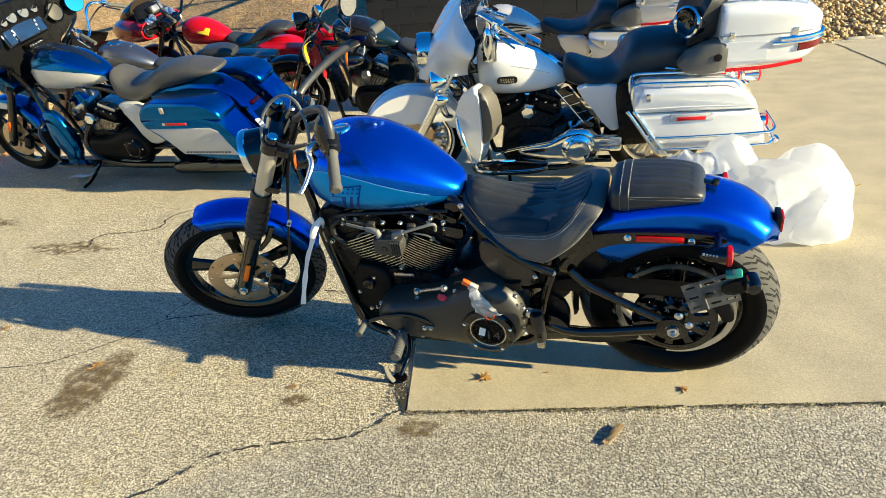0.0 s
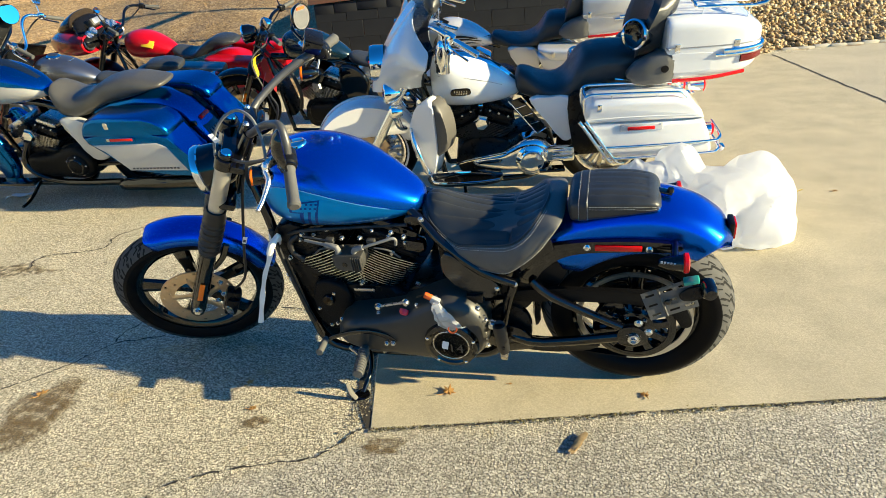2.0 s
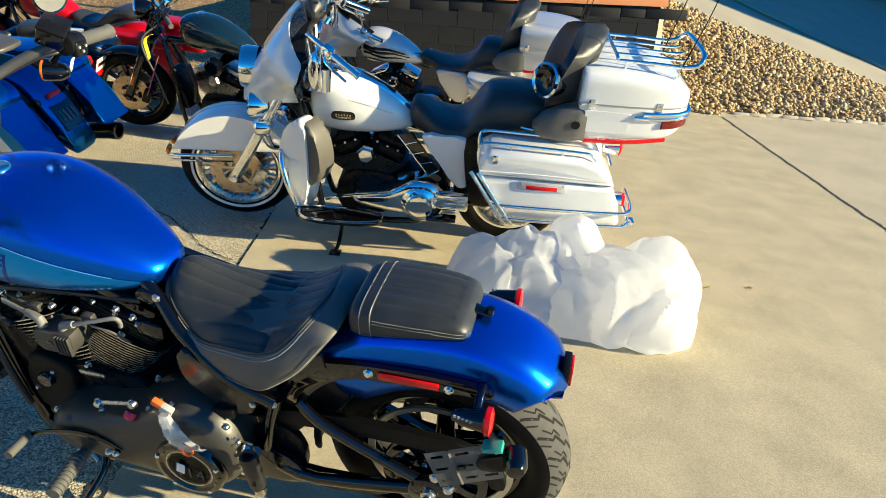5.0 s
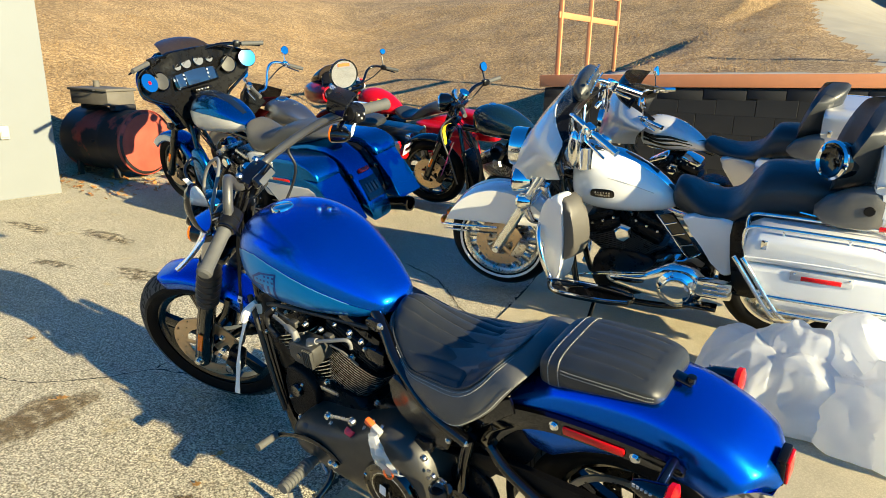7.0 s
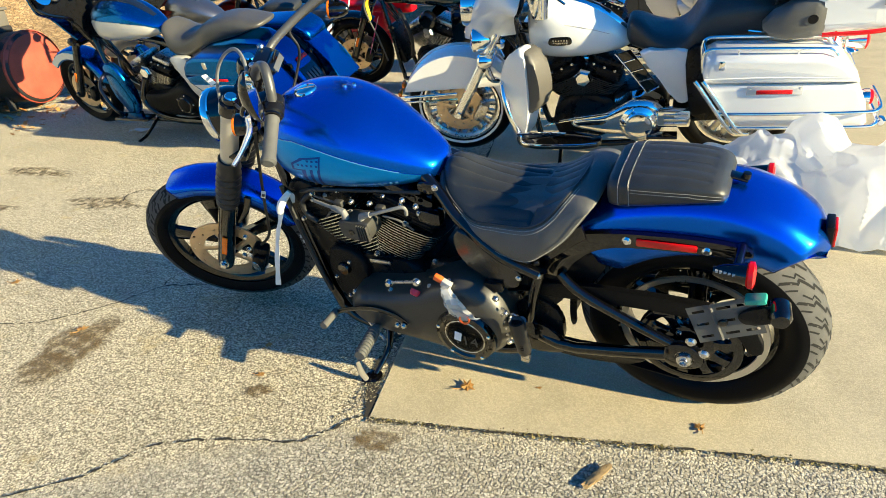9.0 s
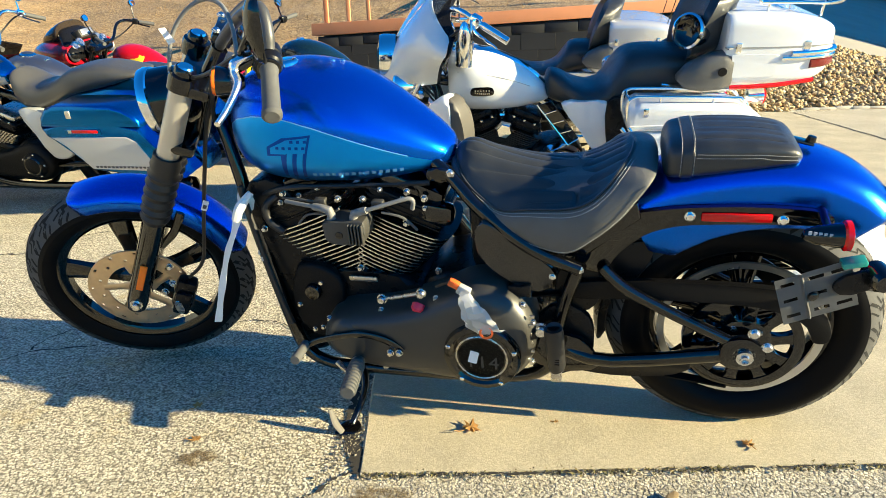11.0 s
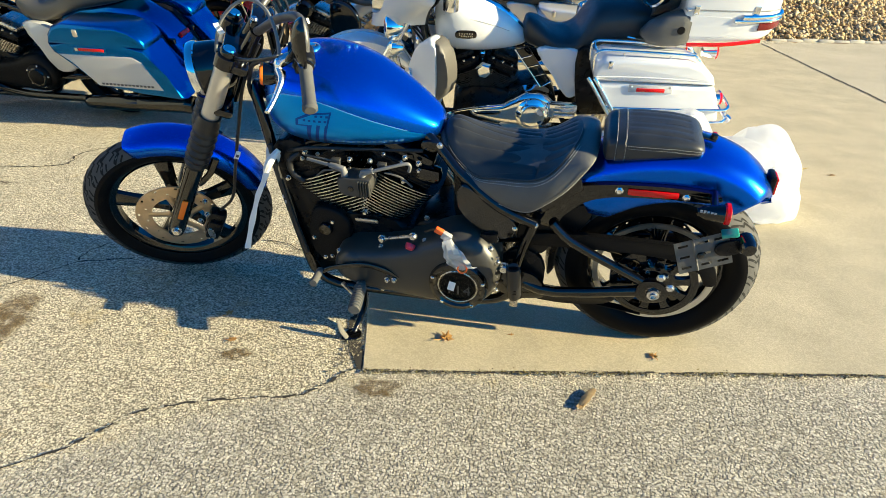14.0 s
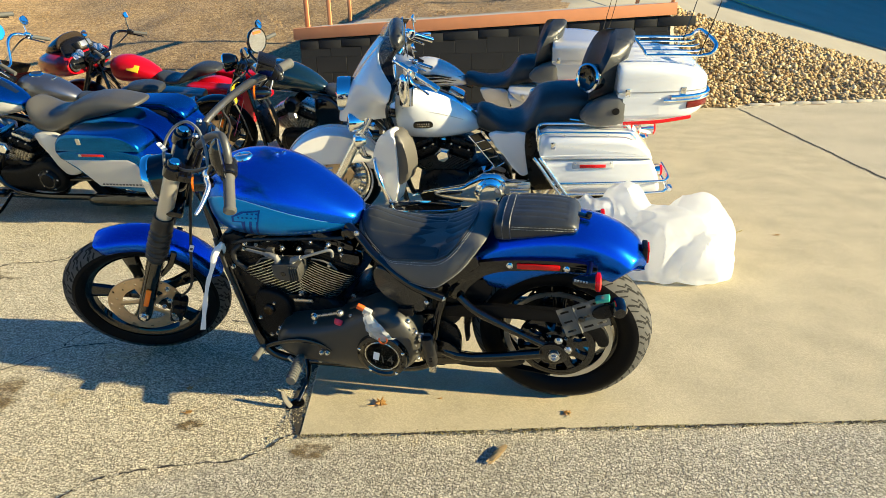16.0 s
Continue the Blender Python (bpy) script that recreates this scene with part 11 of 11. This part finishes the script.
def plastic_cover():
    t = thing("plastic_cover", pose(0.3, 1.45, 0.006), "crumpled translucent white plastic sheet bundled on the concrete", "plastic sheet")
    back = Matrix.Translation((-0.3, -1.45, -0.006))
    for nm, c, seed, lobes in (
            ("crumpled_sheet", (-0.08, 1.42, 0.1), 3.0, [((-0.10, 1.40, 0.09), (0.24, 0.19, 0.21)), ((-0.22, 1.45, 0.13), (0.12, 0.13, 0.19)), ((0.06, 1.42, 0.1), (0.2, 0.22, 0.22)), ((0.03, 1.47, 0.14), (0.22, 0.17, 0.24))]),
            ("crumpled_sheet", (0.46, 1.45, 0.1), 8.0, [((0.46, 1.44, 0.1), (0.32, 0.27, 0.25)), ((0.21, 1.52, 0.17), (0.15, 0.17, 0.28)), ((0.59, 1.52, 0.13), (0.2, 0.22, 0.27)), ((0.59, 1.33, 0.08), (0.19, 0.17, 0.2)), ((0.30, 1.38, 0.08), (0.22, 0.2, 0.2))])):
        bm = bmesh.new()
        bmesh.ops.create_icosphere(bm, subdivisions=6, radius=1)
        part(nm, crumpled(bm, c, lobes, seed), M_SHEET, t, m=back, sharp=26)
    bm = shell([[Vector((0.82 + 0.04 * p, 1.60 + 0.05 * q, 0.17 + 0.02 * p - 0.02 * q)) for p in (0, 1)] for q in (0, 1)], 0.003)
    part("yellow_label", bm, M_YELLOW, t, "small yellow label on the sheet", m=back)


plastic_cover()



# old barrel grill by the wall
def barrel_grill():
    t = thing("barrel_grill", pose(-7.13, 2.03, 0, 0, 0, 12), "old red barrel smoker with shadow painted on as black patches, on a low stand", "grill")
    body = part("barrel", turned([(0, -0.52), (0.30, -0.52), (0.335, -0.50), (0.345, -0.48), (0.338, -0.2), (0.347, -0.17), (0.338, -0.14), (0.338, 0.14), (0.347, 0.17), (0.338, 0.2), (0.345, 0.48), (0.335, 0.5), (0.30, 0.52), (0, 0.52)], (0, 0, 0.40), (1, 0, 0), 40), M_BARREL, t)
    part("rim_band", turned([(0.342, 0.47), (0.352, 0.48), (0.352, 0.50), (0.342, 0.51)], (0, 0, 0.40), (1, 0, 0), 40), M_RUSTRED, body)
    part("end_cap", turned([(0, 0.526), (0.29, 0.526), (0.31, 0.522), (0.31, 0.5)], (0, 0, 0.40), (1, 0, 0), 40), M_RUSTRED, body, "faded red barrel end")
    part("latch_knob", turned([(0, 0.03), (0.02, 0.025), (0.02, 0)], (0.1, -0.345, 0.42), (0, -1, 0), 14), M_RUSTBLACK, body)
    part("firebox", boxed((-0.12, -0.02, 0.86), (0.62, 0.34, 0.15), 0.012), M_OLDGREY, t, "weathered grey metal box")
    part("box_lid", boxed((-0.12, -0.02, 0.945), (0.66, 0.38, 0.03), 0.01), M_OLDGREY, t)
    part("lid_handle", tube([(-0.15, -0.22, 0.94), (-0.15, -0.25, 0.945), (0.05, -0.25, 0.945), (0.05, -0.22, 0.94)], 0.008, 8, 2), M_RUSTBLACK, t)
    part("chimney", turned([(0.03, 0), (0.035, 0.0), (0.035, 0.07), (0.03, 0.07)], (-0.3, 0.05, 0.955), (0, 0, 1), 16, True), M_OLDGREY, t)
    for x in (-0.28, 0.2):
        part("bracket", boxed((x, -0.02, 0.76), (0.1, 0.26, 0.06), 0.008), M_RUSTBLACK, t)
        for y in (-0.22, 0.22):
            part("leg", boxed((x * 1.3, y, 0.08), (0.05, 0.05, 0.2), 0.006), M_RUSTBLACK, t)


# red paint broken by black patches that stand in for the bagger's cast shadow
M_BARREL = bpy.data.materials.new("shadowed_red_barrel")
M_BARREL.use_nodes = True
_n, _l = M_BARREL.node_tree.nodes, M_BARREL.node_tree.links
_co = _n.new("ShaderNodeTexCoord")
_no = _n.new("ShaderNodeTexNoise")
_no.inputs["Scale"].default_value = 2.2
_no.inputs["Detail"].default_value = 5
_l.new(_co.outputs["Object"], _no.inputs["Vector"])
_ra = _n.new("ShaderNodeValToRGB")
_ra.color_ramp.elements[0].position, _ra.color_ramp.elements[0].color = 0.36, (0.42, 0.07, 0.045, 1)
_ra.color_ramp.elements[1].position, _ra.color_ramp.elements[1].color = 0.41, (0.018, 0.017, 0.018, 1)
_l.new(_no.outputs["Fac"], _ra.inputs[0])
_l.new(_ra.outputs[0], _n["Principled BSDF"].inputs["Base Color"])
_n["Principled BSDF"].inputs["Roughness"].default_value = 0.55
barrel_grill()
bm = boxed((-6.2, 2.35, 0.06), (0.32, 0.1, 0.12), 0.012, Matrix.Rotation(0.3, 3, 'Z'))
tagged(finish("timber_offcut", bm, M_OLDGREY), "weathered timber offcut beside the barrel", "timber")

# sockets on the cream wall
for y in (0.62, 0.75):
    t = thing("wall_socket", pose(-6.53, y, 0.62), "pale weatherproof socket box on the cream wall", "socket", "sockets on the wall")
    part("cover", boxed((0.02, 0, 0), (0.04, 0.075, 0.12), 0.008), M_IVORY, t)
    part("flap", boxed((0.045, 0, 0.005), (0.012, 0.06, 0.09), 0.004), M_IVORY, t)


# ---- beyond the wall ----
def pickup(name, m, paint, label):
    t = thing(name, m, label, "pickup truck")
    def P(nm, bm, material, parent=t, lb=""):
        return part(nm, bm, material, parent, lb)
    P("body", slab(smooth_outline([(-2.75, 0.55), (-2.78, 0.95), (-2.6, 1.08), (-1.55, 1.15), (-1.5, 1.12), (2.75, 1.12), (2.8, 1.0), (2.8, 0.6), (2.6, 0.5), (-2.5, 0.48)], 2), -0.96, 0.96, 0.06), paint)
    P("cab", slab([(-1.55, 1.1), (-0.85, 1.78), (-0.6, 1.83), (0.75, 1.83), (0.95, 1.75), (1.1, 1.1)], -0.85, 0.85, 0.08), paint)
    for s in (-1, 1):
        P("side_window", slab([(-1.2, 1.2), (-0.75, 1.7), (0.0, 1.72), (0.0, 1.2)], s * 0.85, s * 0.862, 0.004), M_TRUCKGLASS)
        P("side_window", slab([(0.08, 1.2), (0.08, 1.72), (0.7, 1.7), (0.88, 1.2)], s * 0.85, s * 0.862, 0.004), M_TRUCKGLASS)
        for x in (-1.75, 1.75):
            P("wheel_arch", turned([(0, 0), (0.46, 0.0), (0.47, 0.02)], (x, s * 0.962, 0.42), (0, s, 0), 24), M_RUBBER)
            w = P("wheel_tyre", turned([(0.24, -0.13), (0.37, -0.13), (0.41, -0.1), (0.415, 0.1), (0.37, 0.13), (0.24, 0.13)], (x, s * 0.86, 0.415), (0, s, 0), 28), M_RUBBER)
            P("wheel_rim", turned([(0, 0.1), (0.08, 0.12), (0.1, 0.08), (0.2, 0.09), (0.24, 0.13)], (x, s * 0.86, 0.415), (0, s, 0), 24), M_STEEL, w)
        P("tail_light", boxed((2.79, s * 0.86, 0.98), (0.06, 0.16, 0.34), 0.02), M_RED)
        P("door_handle", boxed((0.0, s * 0.975, 1.02), (0.18, 0.02, 0.03), 0.008), M_CHROME)
    P("rear_bumper", boxed((2.86, 0, 0.58), (0.16, 1.86, 0.2), 0.04), M_CHROME, lb="bright steel bumper")
    P("number_plate", boxed((2.945, 0, 0.6), (0.01, 0.32, 0.15), 0.004), M_PAPER)
    P("rear_window", slab([(-0.7, 1.25), (0.7, 1.25), (0.62, 1.7), (-0.62, 1.7)], 1.0, 1.03, 0.005, "yz"), M_TRUCKGLASS)
    P("tailgate", boxed((2.8, 0, 0.9), (0.03, 1.5, 0.4), 0.015), paint)
    P("bed_rail", boxed((1.95, 0, 1.14), (1.6, 1.9, 0.05), 0.015), M_SATIN)
    P("front_grille", boxed((-2.78, 0, 0.85), (0.06, 1.3, 0.35), 0.03), M_CHROME)
    return t


zt = ground_z(-1.4, 22.5)
pickup("pickup_truck", pose(-1.45, 24.5, ground_z(-1.45, 24.5) - 0.02, -5.5, 0, -92) , M_BRONZE, "dark brown pickup truck seen from behind, parked up the drive")
pickup("pickup_truck", pose(6.6, 20.3, ground_z(6.6, 20.3), 0, 3, 2), M_DARKPAINT, "charcoal pickup truck parked across the upper lot")
pickup("pickup_truck", pose(14.5, 23.5, ground_z(14.5, 23.5), 0, 3, 2), M_DARKPAINT, "charcoal pickup truck parked across the upper lot")


def twig_bush(x, y, r, h, n, label):
    rng = random.Random(77)
    bm = bmesh.new()
    z = ground_z(x, y)
    for i in range(n):
        a, q = rng.uniform(0, 6.28), rng.uniform(0.1, 1)
        b = Vector((x + 0.35 * r * q * math.cos(a), y + 0.35 * r * q * math.sin(a), z - 0.03))
        e = b + Vector((r * q * math.cos(a) * rng.uniform(0.4, 1), r * q * math.sin(a) * rng.uniform(0.4, 1), h * rng.uniform(0.6, 1.05)))
        mid = (b + e) / 2 + Vector((rng.uniform(-0.06, 0.06), rng.uniform(-0.06, 0.06), 0.06))
        sweep(bm, [b, mid, e], [0.009, 0.006, 0.002], 4, 2)
        for k in range(3):
            c = mid.lerp(e, rng.random())
            sweep(bm, [c, c + Vector((rng.uniform(-0.16, 0.16), rng.uniform(-0.16, 0.16), rng.uniform(0.05, 0.22)))], [0.004, 0.0015], 3, 1)
    return tagged(finish("bush", bm, M_TWIG), label, "bush")


M_TWIG = varied("dry_twigs", [(0.25, 0.16, 0.08), (0.36, 0.25, 0.13), (0.18, 0.11, 0.06)], bump=0)
twig_bush(-3.4, 16.5, 0.85, 1.0, 260, "bare brown twiggy bush beside the drive")


def bare_tree(x, y, h, seed, label):
    rng = random.Random(seed)
    t = thing("tree", pose(x, y, ground_z(x, y) - 0.05), label, "tree", "bare trees beyond the lot")
    part("trunk", tube([(0, 0, 0), (0.05, 0.02, h * 0.25), (0.0, 0.05, h * 0.5), (0.08, 0, h * 0.75)], [0.24, 0.17, 0.12, 0.06], 12), M_BARK, t)
    bm = bmesh.new()

    def grow(p, d, r, l, k):
        e = p + d * l
        m = (p + e) / 2 + Vector((rng.uniform(-1, 1), rng.uniform(-1, 1), 0.3)) * l * 0.1
        sweep(bm, [p, m, e], [r, r * 0.8, r * 0.5], 5, 2)
        if k:
            for i in range(3):
                nd = (d + Vector((rng.uniform(-1, 1), rng.uniform(-1, 1), rng.uniform(-0.1, 0.7))) * 0.75).normalized()
                grow(m.lerp(e, rng.uniform(0.2, 1)), nd, r * 0.5, l * rng.uniform(0.55, 0.8), k - 1)
    for i in range(8):
        a = i * 2.4
        grow(Vector((0.02, 0.02, h * (0.25 + 0.06 * i))), Vector((math.cos(a), math.sin(a), 0.55)).normalized(), 0.07, h * 0.24, 3)
    part("crown", bm, M_BARK, t)
    return t


bare_tree(1.15, 26.0, 7.5, 5, "bare winter tree in a mulch bed by the upper lot")
bare_tree(-8.0, 44.0, 9.0, 6, "bare winter tree beyond the upper lot")
bare_tree(5.0, 52.0, 10.0, 7, "bare winter tree beyond the upper lot")

# far building with pale siding
def far_building():
    z = ground_z(-14, 40)
    t = thing("building", pose(-15.5, 44, z, 0, 0, -8), "low pale metal-sided building beyond the upper lot", "building")
    part("wall", boxed((0, 0, 2.0), (15, 8, 4.4), 0.03), M_PALE, t)
    for i in range(24):
        part("siding_rib", boxed((-7.2 + 0.62 * i, -4.02, 2.0), (0.07, 0.05, 4.2), 0.008), M_PALE, t)
    part("roof", boxed((0, 0, 4.35), (15.6, 8.6, 0.25), 0.04), M_OLDGREY, t)
    for i in range(3):
        w = part("window", boxed((-4 + 3.4 * i, -4.06, 1.5), (1.3, 0.06, 1.4), 0.01), M_OLDGREY, t)
        part("pane", boxed((-4 + 3.4 * i, -4.1, 1.5), (1.15, 0.03, 1.25), 0.004), M_TRUCKGLASS, w)


far_building()

# fence line beyond the lot
t = thing("fence", pose(0, 0, 0), "thin dark metal fence beyond the upper lot", "fence")
for i in range(46):
    x = -9 + 0.55 * i
    y = 33 + 0.12 * x
    part("post", boxed((x, y, ground_z(x, y) + 0.75), (0.03, 0.03, 1.6), 0), M_GLOSS, t)
a, b = Vector((-9, 31.92, ground_z(-9, 31.92) + 1.4)), Vector((15.75, 34.9, ground_z(15.75, 34.9) + 1.4))
part("rail", tube([a, (a + b) / 2, b], 0.025, 6, 1), M_GLOSS, t)

# yellow line on the drive
ribbon("road_line", [(1.4, 13.0), (2.2, 12.4), (3.18, 11.96), (4.48, 11.72), (6.2, 11.3)], 0.11, M_ROADPAINT, "worn yellow line along the drive", z=lambda x, y: ground_z(x, y) + 0.035, seed=3, rough=0.1, category="road line")


# long unseen building east of the lot, inferred from and added for the upper drive's shade
t = thing("building", pose(21, 16, 0), "plain unseen building added east of the upper drive to shade it", "building")
part("wall", boxed((0, 0, 2.5), (8, 8.2, 6.2), 0.03), M_PALE, t)
part("roof", boxed((0, 0, 5.7), (8.5, 8.7, 0.3), 0.05), M_OLDGREY, t)
